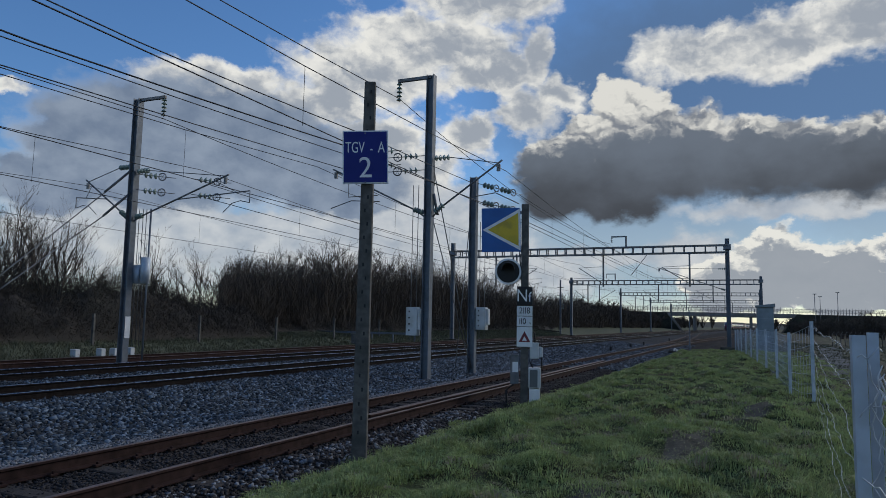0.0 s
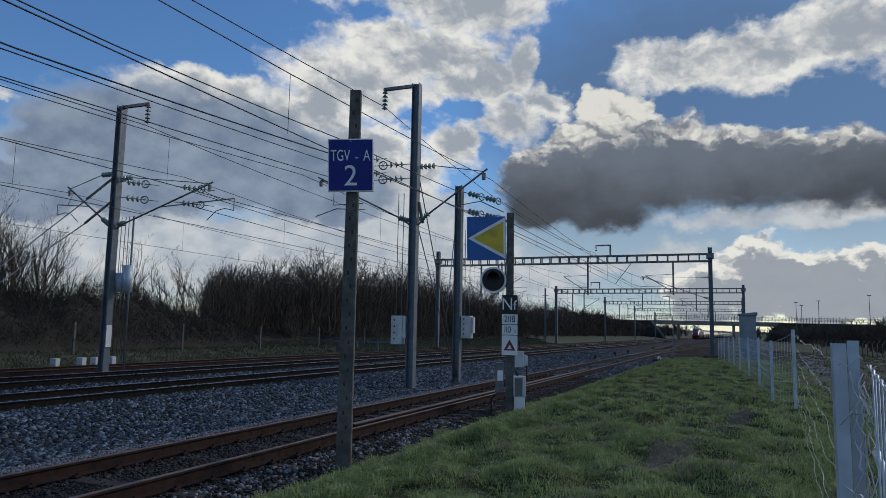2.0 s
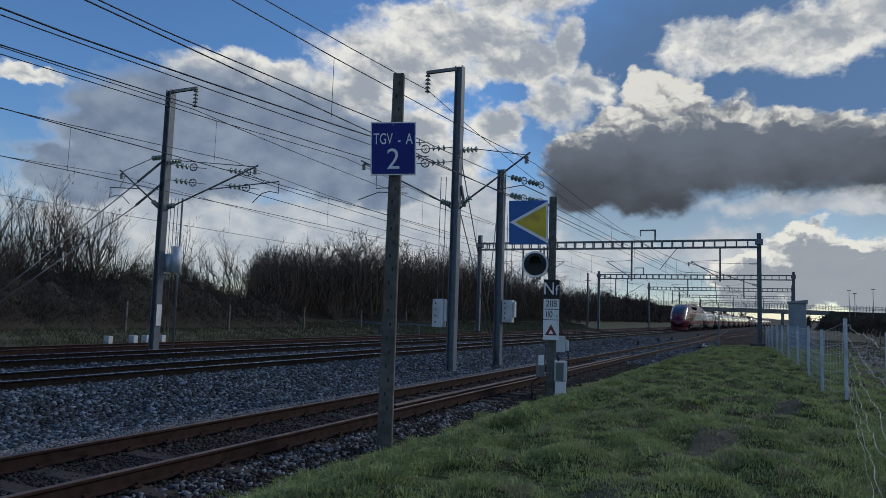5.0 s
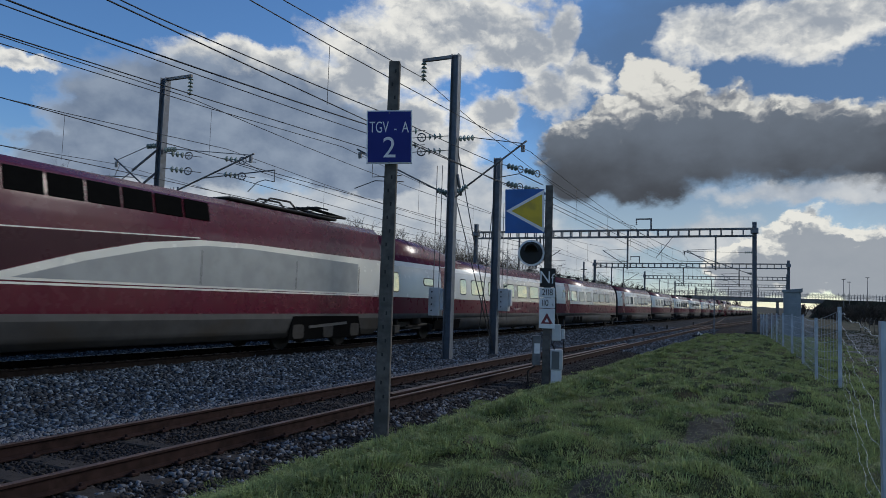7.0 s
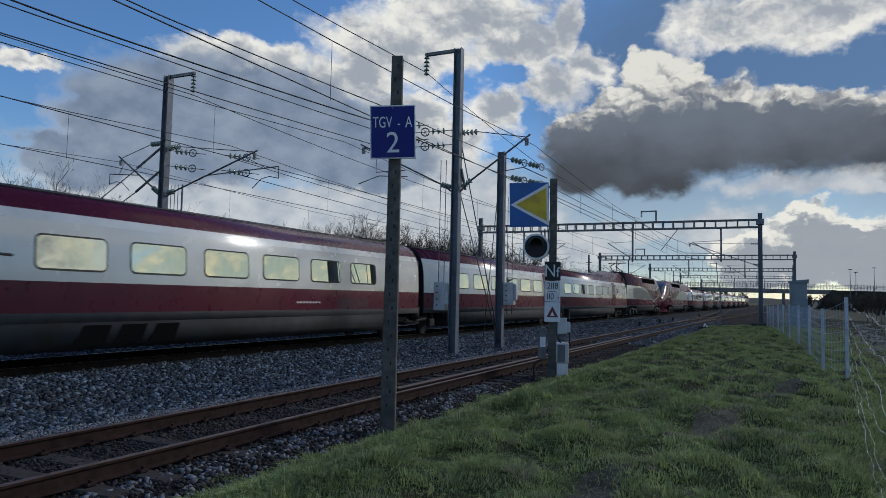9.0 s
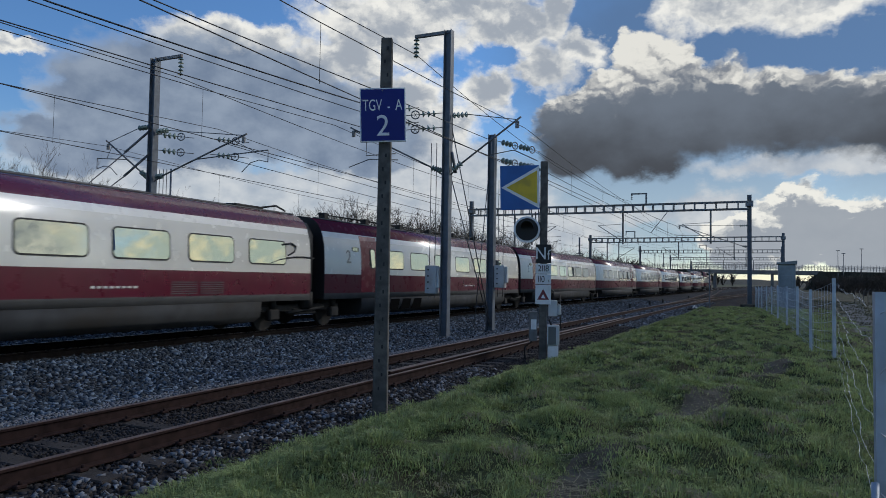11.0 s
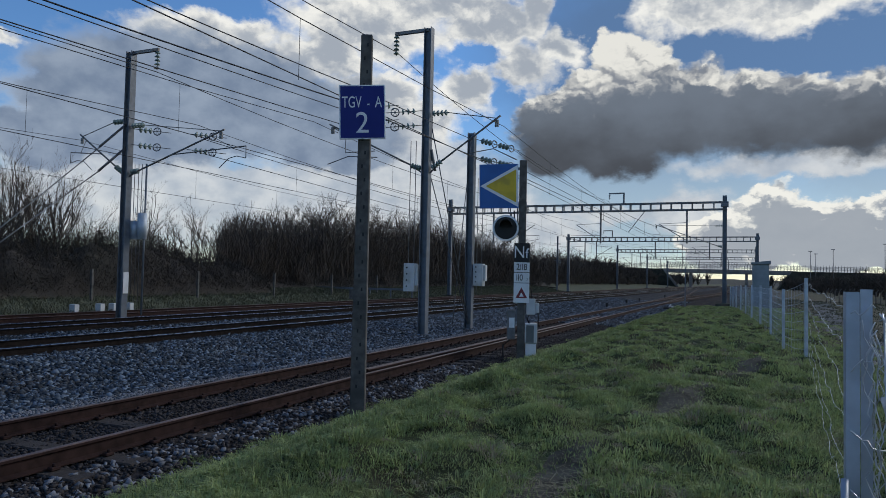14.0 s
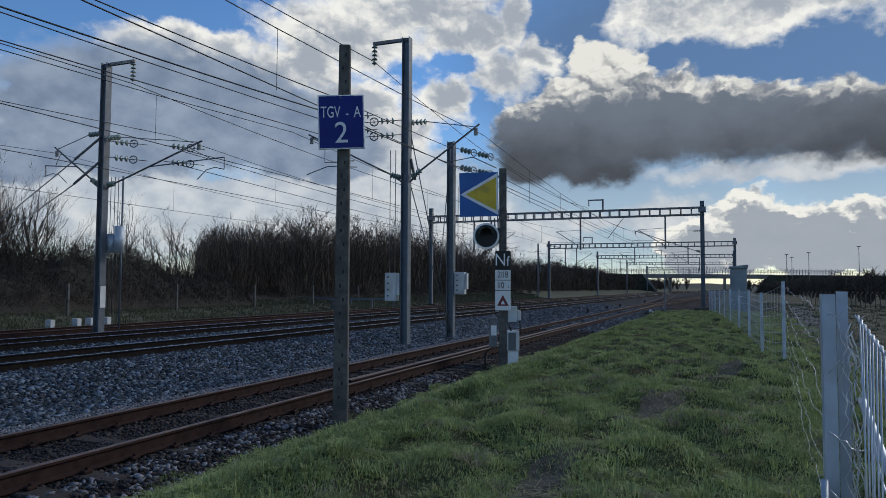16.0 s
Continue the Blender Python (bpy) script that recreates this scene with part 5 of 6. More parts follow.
def build_end_trailer(e, length):
    """The hump of roof fairing on the coach next to the power car (its leading end)."""
    h = length / 2
    for side in (-1, 1):
        side_window(e, -h + 0.75, -h + 1.25, 1.82, 2.56, side)
        side_window(e, -h + 3.2, -h + 4.1, 2.12, 2.44, side)
        side_window(e, -h + 6.75, -h + 7.45, 1.86, 2.55, side)
    bm = bmesh.new()
    secs = [(-h + 0.25, 0.62), (-h + 3.6, 0.60), (-h + 5.6, 0.45), (-h + 7.2, 0.15), (-h + 7.8, 0.02)]
    rings = []
    for y, hh in secs:
        rings.append([bm.verts.new((x, y, z)) for x, z in ((1.12, 3.22), (1.06, 3.25 + hh * 0.62), (0.8, 3.3 + hh * 0.95), (0, 3.40 + hh), (-0.8, 3.3 + hh * 0.95), (-1.06, 3.25 + hh * 0.62), (-1.12, 3.22))])
    for a, b in zip(rings, rings[1:]):
        for k in range(6):
            bm.faces.new((a[k], a[k + 1], b[k + 1], b[k])).smooth = True
    bm.faces.new(rings[0])
    bmesh.ops.recalc_face_normals(bm, faces=bm.faces)
    part("roof_fairing", bm, M["maroon"], e, "raised maroon roof fairing")
    bm = bmesh.new()
    for k in range(1, 4):
        y = -h + 0.3 + k * 1.2
        hh = 0.61
        tube(bm, [(1.075, y, 3.27), (1.07, y, 3.25 + hh * 0.62), (0.81, y, 3.31 + hh * 0.95), (0.4, y, 3.37 + hh)], 0.012, 4)
    part("seam", bm, M["black"], e)


POWER = [(0.0, 0.30), (1.15, 0.34), (1.34, 0.52), (1.395, 0.86), (1.405, 1.05), (1.405, 1.65), (1.405, 2.3), (1.40, 2.72), (1.385, 2.98), (1.34, 3.28), (1.22, 3.80), (1.02, 3.97), (0.6, 4.05), (0.0, 4.08)]
POWER_LEN = 22.5


def build_power_car(label, two_masted):
    e = thing("power_car", label, "locomotive", "coaches of the train")
    h = POWER_LEN / 2
    names = ["skirt", "band", "maroon_dark", "maroon", "train_roof", "screen", "black", "silver"]
    mats = [M[n] for n in names]
    top_y = [0, 0.08, 0.25, 0.55, 0.9, 1.2, 1.4, 1.8, 2.2, 2.75, 3.3, 3.9, 4.5, 5.1, 5.8]
    top_z = [1.3, 1.62, 1.89, 2.12, 2.32, 2.50, 2.60, 2.90, 3.17, 3.49, 3.74, 3.91, 4.02, 4.07, 4.08]
    wid_y, wid_v = [0, 0.1, 0.3, 0.7, 1.2, 2.0, 3.2, 4.6], [0.25, 0.62, 0.88, 1.08, 1.23, 1.33, 1.385, 1.405]
    bot_y, bot_z = [0, 0.2, 0.8, 2, 4], [0.98, 0.72, 0.56, 0.45, 0.32]
    bm = bmesh.new()
    ys = [0.0, 0.04, 0.09, 0.15, 0.22, 0.3, 0.4, 0.5, 0.62] + [0.75 + 0.15 * k for k in range(50)]
    n = 53
    pts = [(float(np.interp(k / 4, range(len(POWER)), [p[0] for p in POWER])), float(np.interp(k / 4, range(len(POWER)), [p[1] for p in POWER]))) for k in range(n)]

    def soft_interp(d, xs, vs):
        return float(np.mean([np.interp(max(0, d + o), xs, vs) for o in (-0.3 * min(1, d), -0.15 * min(1, d), 0, 0.15 * min(1, d), 0.3 * min(1, d))]))
    rings = []
    for d in ys:
        zt, w, zb = soft_interp(d, top_y, top_z), soft_interp(d, wid_y, wid_v), soft_interp(d, bot_y, bot_z)
        k = min(1.0, d / 6.0)
        k = k * k * (3 - 2 * k)
        ring = []
        for i, (x, z) in enumerate(pts):
            a = -math.pi / 2 + math.pi * i / (n - 1)
            ex = w * abs(math.cos(a)) ** 0.62
            ez = (zt + zb) / 2 + (zt - zb) / 2 * (1 if a > 0 else -1) * abs(math.sin(a)) ** 0.85
            px, pz = x / 1.405 * w, zb + (z - 0.30) / 3.78 * (zt - zb)
            ring.append((ex * (1 - k) + px * k, pz * k + ez * (1 - k)))
        full = ring + [(-x, z) for x, z in reversed(ring[1:-1])]
        rings.append([bm.verts.new((x, -h + d, z)) for x, z in full])
    full = pts + [(-x, z) for x, z in reversed(pts[1:-1])]
    rings.append([bm.verts.new((x, h - 0.2, z)) for x, z in full])
    m = len(full)
    for q, (a, b) in enumerate(zip(rings, rings[1:])):
        for i in range(m):
            j = (i + 1) % m
            f = bm.faces.new((a[i], a[j], b[j], b[i]))
            c = f.calc_center_median()
            d = c.y + h
            up = min(i + 0.5, m - i - 0.5) / (n - 1)
            mi = 3
            if d > 5.5 and c.z < 0.9:
                mi = 0
            elif d > 5.5 and c.z < 1.05:
                mi = 1
            if c.z > 4.0 and d > 6:
                mi = 4
            if 1.5 < d < 3.3 and up > 0.70 + 0.05 * (d - 1.5):
                mi = 5
            elif 1.38 < d < 1.5 and up > 0.69:
                mi = 6
            elif 0.4 < d < 0.9 and 0.62 < up < 0.70:
                mi = 5
            f.material_index = mi
            f.smooth = True
    bm.faces.new(rings[0][::-1]).material_index = 3
    bm.faces.new(rings[-1]).material_index = 6
    bmesh.ops.recalc_face_normals(bm, faces=bm.faces)
    body = part("body", bm, mats, e)
    # front skirt
    bm = bmesh.new()
    outline = [(-1.12, 1.0), (-0.95, 0.55), (-0.7, 0.28), (-0.35, 0.12), (0.0, 0.08), (0.35, 0.12), (0.7, 0.28), (0.95, 0.55), (1.12, 1.0), (1.28, 3.0), (-1.28, 3.0)]
    extrude(bm, [(x, -h + 0.35 + y) for x, y in outline], "z", 0.16, 0.50)
    part("front_skirt", bm, M["maroon"], e)
    # black rear gangway
    bm = bmesh.new()
    car_shell(bm, [(1.15, 0.6), (1.3, 1.0), (1.3, 3.0), (1.1, 3.5), (0.0, 3.7)], h - 0.25, h + 0.22, [M["black"]], [("black", -9, 9)])
    part("gangway", bm, [M["black"], M["black"]], e)
    bogie(e, -h + 5.2)
    bogie(e, h - 3.3)
    for side in (-1, 1):
        flip = Matrix.Identity(4) if side > 0 else Matrix.Diagonal((-1, 1, 1, 1))

        def decal(name, pts, x0, x1, mat, label="", parent=e):
            bm = bmesh.new()
            extrude(bm, [(y - 0.5 - h, z) for y, z in pts], "x", x0, x1)
            o = part(name, bm, mat, parent, label)
            if side < 0:
                o.data.transform(flip)
            return o
        # bogie wells: flat near-black plates that paint the shade of the openings
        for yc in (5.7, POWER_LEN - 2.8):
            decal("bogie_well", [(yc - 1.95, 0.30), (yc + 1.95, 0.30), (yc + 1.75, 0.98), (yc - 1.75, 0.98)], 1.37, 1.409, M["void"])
            for q in (-1.5, 0.0, 1.5):
                decal("axle_box" if q else "spring_box", rounded(yc + q - 0.26, yc + q + 0.26, 0.34, 0.74, 0.1), 1.38, 1.43, M["gear"])
            decal("damper", [(yc - 1.0, 0.62), (yc + 1.0, 0.72), (yc + 1.0, 0.80), (yc - 1.0, 0.70)], 1.40, 1.44, M["band"])
        sweep = [(9.0, 1.68), (22.75, 1.68), (22.75, 2.88), (16.0, 2.88), (14.2, 2.82), (12.6, 2.62), (11.0, 2.26), (9.9, 1.95)]
        decal("dark_panel", [(7.5, 1.69), (9.0, 1.69), (9.9, 1.97), (11.0, 2.28), (12.6, 2.64), (14.2, 2.84), (7.5, 2.52)], 1.39, 1.407, M["maroon_deep"], "deep maroon flank panel")
        decal("roof_line", [(7.5, 2.535), (14.2, 2.855), (14.2, 2.88), (7.5, 2.56)], 1.39, 1.409, M["silver"])
        decal("silver_panel", sweep, 1.395, 1.409, M["silver"], "silver flank panel with a swept leading edge")
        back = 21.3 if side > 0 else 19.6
        # side > 0: the sky's sheen is put into a lighter panel grey
        decal("grey_panel", [(9.7, 1.73), (back, 1.73), (back, 2.68), (16.0, 2.75), (14.4, 2.70), (13.0, 2.52), (11.2, 2.13)], 1.40, 1.413, M["panel_sheen"] if side > 0 else M["panel"], "grey louvred flank panel")
        decal("white_line", [(8.2, 1.60), (22.75, 1.635), (22.75, 1.672), (8.2, 1.645)], 1.40, 1.411, M["silver"])
        for y0, y1 in ((21.35, 21.38), (18.0, 18.02), (14.3, 14.32)):
            decal("seam", [(y0, 1.75), (y1, 1.75), (y1, 2.58), (y0, 2.58)], 1.40, 1.4145, M["black"])
        # cab door and curved white emblem, plain shapes
        decal("cab_door", [(5.95, 1.05), (6.6, 1.05), (6.6, 2.75), (5.95, 2.75)], 1.36, 1.404, M["maroon"])
        decal("emblem", [(3.0, 2.0), (5.0, 2.05), (5.9, 2.22), (5.2, 2.15), (4.4, 2.13)], 1.33, 1.408, M["silver"], "white swept line emblem")
        decal("emblem", [(3.6, 1.98), (5.6, 1.86), (7.1, 1.55), (7.5, 1.30), (7.9, 1.32), (9.2, 1.70), (9.0, 1.75), (7.6, 1.42), (7.1, 1.68), (5.7, 1.93)], 1.33, 1.4115, M["silver"])
        decal("emblem", [(5.05, 2.2), (5.15, 2.75), (5.4, 2.95), (5.8, 2.9), (6.25, 2.65), (6.6, 2.6), (6.55, 2.75), (6.2, 2.85), (5.85, 3.05), (5.4, 3.08), (5.05, 2.9), (4.92, 2.5)], 1.33, 1.4155, M["silver"])
        for k in range(6):
            decal("letter_bar", [(7.0 + k * 0.27, 2.55), (7.13 + k * 0.27, 2.55), (7.13 + k * 0.27, 2.74), (7.0 + k * 0.27, 2.74)], 1.36, 1.412, M["silver"])
        for k in range(4):
            decal("number_bar", [(3.15 + k * 0.14, 1.42), (3.24 + k * 0.14, 1.42), (3.28 + k * 0.14, 1.62), (3.19 + k * 0.14, 1.62)], 1.25, 1.372, M["silver"])
        decal("cab_window", rounded(4.55, 5.35, 2.55, 3.0, 0.12), 1.30, 1.40, M["screen"])
        # roof side louvres
        for k in range(9):
            bm = bmesh.new()
            box(bm, -0.03, 0.02, 6.4 + k * 0.86 - h, 6.4 + k * 0.86 + 0.80 - h, 0.03, 0.50, 0.01)
            o = part("louvre", bm, M["void"], e)
            o.data.transform(flip @ pose(1.342, 0, 3.28, 0, -13, 0) if side > 0 else flip @ pose(1.342, 0, 3.28, 0, -13, 0))
        # headlamp
        bm = bmesh.new()
        bmesh.ops.create_uvsphere(bm, u_segments=12, v_segments=8, radius=0.07, matrix=pose(side * 0.98, -h + 0.78, 1.86) @ Matrix.Diagonal((1, 1.0, 0.7, 1)))
        part("headlamp", bm, M["lamp"], e, "lit headlamp", smooth=True)
    bm = bmesh.new()
    for y in (5.4, 6.8):
        box(bm, 0.25, 0.35, y - h, y + 0.2 - h, 4.03, 4.16, 0.02)
    box(bm, -0.6, 0.9, 15.2 - h, 20.2 - h, 4.05, 4.13, 0.03)
    for x in (0.35, 0.75):
        tube(bm, [(x, 16.6 - h, 4.1), (x, 17.0 - h, 4.34), (x, 17.9 - h, 4.36), (x, 18.3 - h, 4.12)], 0.03, 6)
    part("roof_gear", bm, M["gear"], e)
    # pantograph: folded, or raised on the tail car
    bm = bmesh.new()
    y0 = 19.4 - h
    zt = 4.98 if two_masted else 4.42
    for x in (-0.45, 0.45):
        tube(bm, [(x, y0, 4.2), (x * 0.6, y0 + 2.2, 4.22 + (zt - 4.2) * 0.45), (x * 0.5, y0 + 0.1, zt)], 0.055, 6)
    tube(bm, [(-0.8, y0 + 0.1, zt - 0.05), (-0.6, y0 + 0.1, zt), (0.6, y0 + 0.1, zt), (0.8, y0 + 0.1, zt - 0.05)], 0.03, 6)
    tube(bm, [(-0.8, y0 + 0.4, zt - 0.05), (-0.6, y0 + 0.4, zt), (0.6, y0 + 0.4, zt), (0.8, y0 + 0.4, zt - 0.05)], 0.03, 6)
    for x in (-0.4, 0.4):
        tube(bm, [(x, y0, 4.1), (x, y0, 4.3)], 0.08, 8)
    part("pantograph", bm, M["gear"], e)
    return e


def car_pose(s, flip=False):
    slope = (s + 105.0) / 14270.0
    return pose(line(s), s, 0, 0, 0, math.degrees(-math.atan(slope)) + (180 if flip else 0))


SPEED, NOSE_START = 56.42, 393.95
CARS = []


def build_train():
    power = build_power_car("maroon and silver high-speed power car with a sloping nose", False)
    tail = build_power_car("maroon and silver power car with pantograph up", True)
    end = build_trailer(21.45, "silver and maroon end coach with a raised roof fairing", -21.45 / 2 + 5.4, first=8.0, skirt_from=5.1, emblem=21.45 - 1.3)
    build_end_trailer(end, 21.45)
    plain = build_trailer(18.7, "silver and maroon coach with a row of tinted windows", emblem=1.6, first=3.3)
    early = build_trailer(18.7, "silver and maroon coach with a maroon door", -18.7 / 2 + 2.85, roof_gear=True, first=3.75)
    late = build_trailer(18.7, "silver and maroon coach with a maroon door", -18.7 / 2 + 2.95, first=3.9)
    doors = build_trailer(18.7, "silver and maroon coach with a maroon door", -18.7 / 2 + 2.75, first=3.65, coupled=-1)
    turned = build_trailer(18.7, "silver and maroon coach with a maroon door and a line emblem", -18.7 / 2 + 2.75, roof_gear=True, first=3.65, coupled=-1, emblem=18.7 - 1.6)
    last = build_trailer(18.7, "silver and maroon coach with a maroon door", -18.7 / 2 + 2.75, roof_gear=True, first=3.65, coupled=0)
    far = pose(0, 900, 0)
    used = set()

    def take(ob):
        if ob not in used:
            used.add(ob)
            return ob
        return copy_thing(ob, far)
    for base in (0.0, 200.19):
        b = base + 22.45
        CARS.append((take(tail if base else power) if not base else take(power), base + 0.12 + POWER_LEN / 2, False))
        CARS.append((take(end), b + 21.45 / 2, False))
        b += 21.45
        for k in range(6):
            ease = (0.4, 0.45, 0.25, 0.1, -0.45, 0.0)[k] if base else (0.15, 0.5, 0.5, 0.4, 0.2, 0.3)[k]
            CARS.append((take((early, late, doors, turned if base else plain, plain, last)[k]), b + 9.35 + ease, k in (2, 5) or (k == 3 and base > 0)))
            b += 18.7
        CARS.append((take(end), b + 21.45 / 2, True))
        b += 21.45
        CARS.append((take(tail), base + 200.19 - 0.3 - POWER_LEN / 2, True))


build_train()


# ---------------------------------------------------------------- trees
def twig_tree(seed, height, stems, spread, depth=4, kids=5, r0=0.07, bare_to=0.15, fan=0.75, along_k=0.75, ratio=(0.35, 0.6)):
    """Branch lines of a leafless tree: lists of (points, radii) for limbs and for twigs."""
    rng = random.Random(seed)
    limbs, twigs = [], []

    def grow(p, d, length, r, level):
        pts, rs = [p.copy()], [r]
        n = 4 if level < 2 else 2
        q, dd = p.copy(), d.copy()
        for i in range(n):
            dd = (dd + Vector((rng.gauss(0, 0.14), rng.gauss(0, 0.14), rng.gauss(0.10, 0.09)))).normalized()
            q = q + dd * length / n
            pts.append(q.copy())
            rs.append(max(0.006, r * (1 - 0.75 * (i + 1) / n)))
        (limbs if level < 2 else twigs).append((pts, rs))
        if level < depth:
            for k in range(kids + (1 if level == 0 else 0)):
                f = rng.uniform(bare_to if level == 0 else 0.2, 1.0)
                i = min(n - 1, int(f * n))
                b = pts[i].lerp(pts[i + 1], f * n - i)
                side = Vector((rng.gauss(0, 1), rng.gauss(0, 1), rng.gauss(0.25, 0.4))).normalized()
                grow(b, (dd * along_k + side * fan).normalized(), length * rng.uniform(*ratio), max(0.008, r * 0.5), level + 1)
    for k in range(stems):
        a = math.tau * k / stems + rng.uniform(-0.5, 0.5)
        lean = rng.uniform(0.05, spread)
        grow(Vector((0.25 * math.cos(a), 0.25 * math.sin(a), -0.2)), Vector((lean * math.cos(a), lean * math.sin(a), 1)).normalized(), height * rng.uniform(0.6, 0.85), r0, 0)
    top = max(p.z for pts, _ in limbs + twigs for p in pts)
    k = height / top
    return [([p * k for p in pts], rs) for pts, rs in limbs], [([p * k for p in pts], rs) for pts, rs in twigs]


def tube_arrays(lines, n=3):
    """Bars along the lines as arrays of corners and of four-cornered faces."""
    verts, faces = [], []
    for pts, rs in lines:
        base = len(verts)
        for i, p in enumerate(pts):
            d = (pts[min(i + 1, len(pts) - 1)] - pts[max(i - 1, 0)]).normalized()
            a = d.cross(Vector((0.3, 1, 0.2))).normalized()
            b = d.cross(a)
            for k in range(n):
                verts.append(p + rs[i] * (math.cos(k * math.tau / n) * a + math.sin(k * math.tau / n) * b))
        for i in range(len(pts) - 1):
            for k in range(n):
                faces.append((base + i * n + k, base + i * n + (k + 1) % n, base + (i + 1) * n + (k + 1) % n, base + (i + 1) * n + k))
    return verts, faces


def twig_arrays(lines, thick=1.0, rng=None):
    """Fine twigs: each one a pair of slim tapering slivers that meet at a bend."""
    rng = rng or random.Random(1)
    verts, faces = [], []
    for pts, rs in lines:
        d = (pts[-1] - pts[0]).normalized()
        a = d.cross(Vector((rng.gauss(0, 1), rng.gauss(0, 1), rng.gauss(0, 0.3)))).normalized()
        m = pts[len(pts) // 2]
        r, base = rs[0] * thick, len(verts)
        verts += [pts[0] - a * r, pts[0] + a * r, m + a * r * 0.7, m - a * r * 0.7, pts[-1]]
        faces += [(base, base + 1, base + 2), (base, base + 2, base + 3), (base + 3, base + 2, base + 4)]
    return verts, faces


def make_tree(seed, height, stems, spread, label, thick=1.0, **kw):
    limbs, twigs = twig_tree(seed, height, stems, spread, **kw)
    e = thing("tree", label, "tree", "bare trees along the line")
    for nm, (vs, fs), mt in (("trunk", tube_arrays(limbs), "bark"), ("crown", twig_arrays(twigs, thick, random.Random(seed)), "twig")):
        o = new(nm, mesh_of(nm, vs, fs, M[mt]))
        o.parent = e
    return e


def thicket_top(s):
    """Height of the dense plantation above its ground along the line."""
    return np.interp(s, [38, 41, 46, 54, 72, 95, 125, 160, 310, 420], [3.2, 5.0, 6.4, 8.0, 9.2, 8.7, 7.4, 7.8, 5.6, 5.2])


def plant():
    rng = random.Random(11)
    fan = [make_tree(k, 7.0, 7, 0.55, "leafless multi-stemmed tree with fine spreading twigs", 0.6, kids=4, r0=0.07, fan=0.5, along_k=0.95, ratio=(0.38, 0.62)) for k in (1, 2)]
    slim = [make_tree(k, 6.0, 3, 0.4, "slender leafless tree with loose thin twigs", 0.65, kids=4, r0=0.05, fan=0.6, along_k=0.9, ratio=(0.3, 0.5)) for k in (8, 9)]
    tall = [make_tree(k, 8.0, 4, 0.2, "leafless slender tree in a dense thicket", 0.85, kids=7, r0=0.07, bare_to=0.2, depth=3, fan=0.75, along_k=0.8, ratio=(0.22, 0.42)) for k in (3, 4, 5)]
    shrub = [make_tree(k, 2.6, 12, 0.7, "leafless dark shrub of tangled thin stems", 1.3, kids=6, r0=0.03, depth=2) for k in (6, 7)]
    used = set()

    def put(kind, nominal, u, s, height):
        ob = rng.choice(kind)
        z = float(ground_height(u, s))
        m = pose(line(s) + u, s, z, 0, 0, rng.uniform(0, 360))
        if ob in used:
            ob = copy_thing(ob, m)
        else:
            used.add(ob)
            ob.matrix_basis = m
        k = height / nominal
        ob.scale = (k, k, k)
    # spreading trees at the near end of the verge
    for u, s, h in ((-20, 25.0, 7.8), (-21.5, 27.0, 8.0), (-23.5, 24.0, 8.6), (-21, 22.4, 7.6), (-19.5, 20.0, 5.8), (-24.5, 26.6, 8.6), (-22, 18.4, 6.0), (-20.5, 28.6, 5.6), (-22.4, 29.6, 5.4)):
        put(fan, 7.0, u, s, h)
    for u, s, h in ((-21, 33.0, 6.4), (-22.5, 34.6, 7.0), (-24, 36.6, 6.0), (-21.5, 35.6, 5.4), (-23.5, 38.0, 5.8), (-21.2, 37.6, 6.4), (-20.8, 34.2, 4.8), (-25.6, 41.6, 6.4), (-22.6, 39.6, 5.8)):
        put(slim, 6.0, u, s, h)
    # dense plantation along the line
    for row, u0 in enumerate((-20.0, -23.0, -26.5)):
        s = 39.0 + row * 3.6
        while s < 170:
            put(tall, 8.0, u0 - rng.uniform(0, 2.2), s, float(thicket_top(s)) * rng.choice((0.84, 0.92, 0.97, 1.02, 1.07)) * rng.uniform(0.95, 1.05))
            s += rng.uniform(1.3, 2.2) * (1 + s / 160)
    for row, u0 in enumerate((-17.2, -19.0)):
        s = 48.0 + row
        while s < 130:
            put(shrub, 2.6, u0 - rng.uniform(0, 1.5), s, rng.uniform(1.3, 2.3))
            s += rng.uniform(2.6, 4.2) * (1 + s / 120)
    # far woods on both sides of the line, one joined mass
    chunks, count = [[], []], [0]

    def far_tree(u, s, height, seed):
        vs, fs = seeds[seed]
        o, a, size = along(u, s, float(ground_height(u, s))), rng.uniform(0, 6.3), height / 9.0
        c, d = math.cos(a) * size, math.sin(a) * size
        chunks[0].append(vs @ np.array([(c, d, 0), (-d, c, 0), (0, 0, size)]) + np.array(o))
        chunks[1].append(fs + count[0])
        count[0] += len(vs)
    seeds = []
    for k in (21, 22, 23):
        limbs, twigs = twig_tree(k, 9.0, 5, 0.3, depth=3, kids=6, r0=0.08, bare_to=0.1, fan=0.6, along_k=0.9)
        vs, fs = twig_arrays(limbs + twigs, 4.0, random.Random(k))
        seeds.append((np.array([tuple(v) for v in vs]), np.array(fs)))
    for u0 in (-20, -24, -28):
        s = 172.0
        while s < 420:
            far_tree(u0 - rng.uniform(0, 3), s, float(thicket_top(s)) * rng.uniform(0.85, 1.1), rng.randrange(3))
            s += rng.uniform(4, 7)
    for s0, k in ((430, 0.9), (470, 1.0), (520, 1.1)):
        for u in np.arange(-130, 150, 7.0):
            if not -16 < u < 24:
                far_tree(u + rng.uniform(-2, 2), s0 + rng.uniform(-12, 12), 9 * k * rng.uniform(0.7, 1.0), rng.randrange(3))
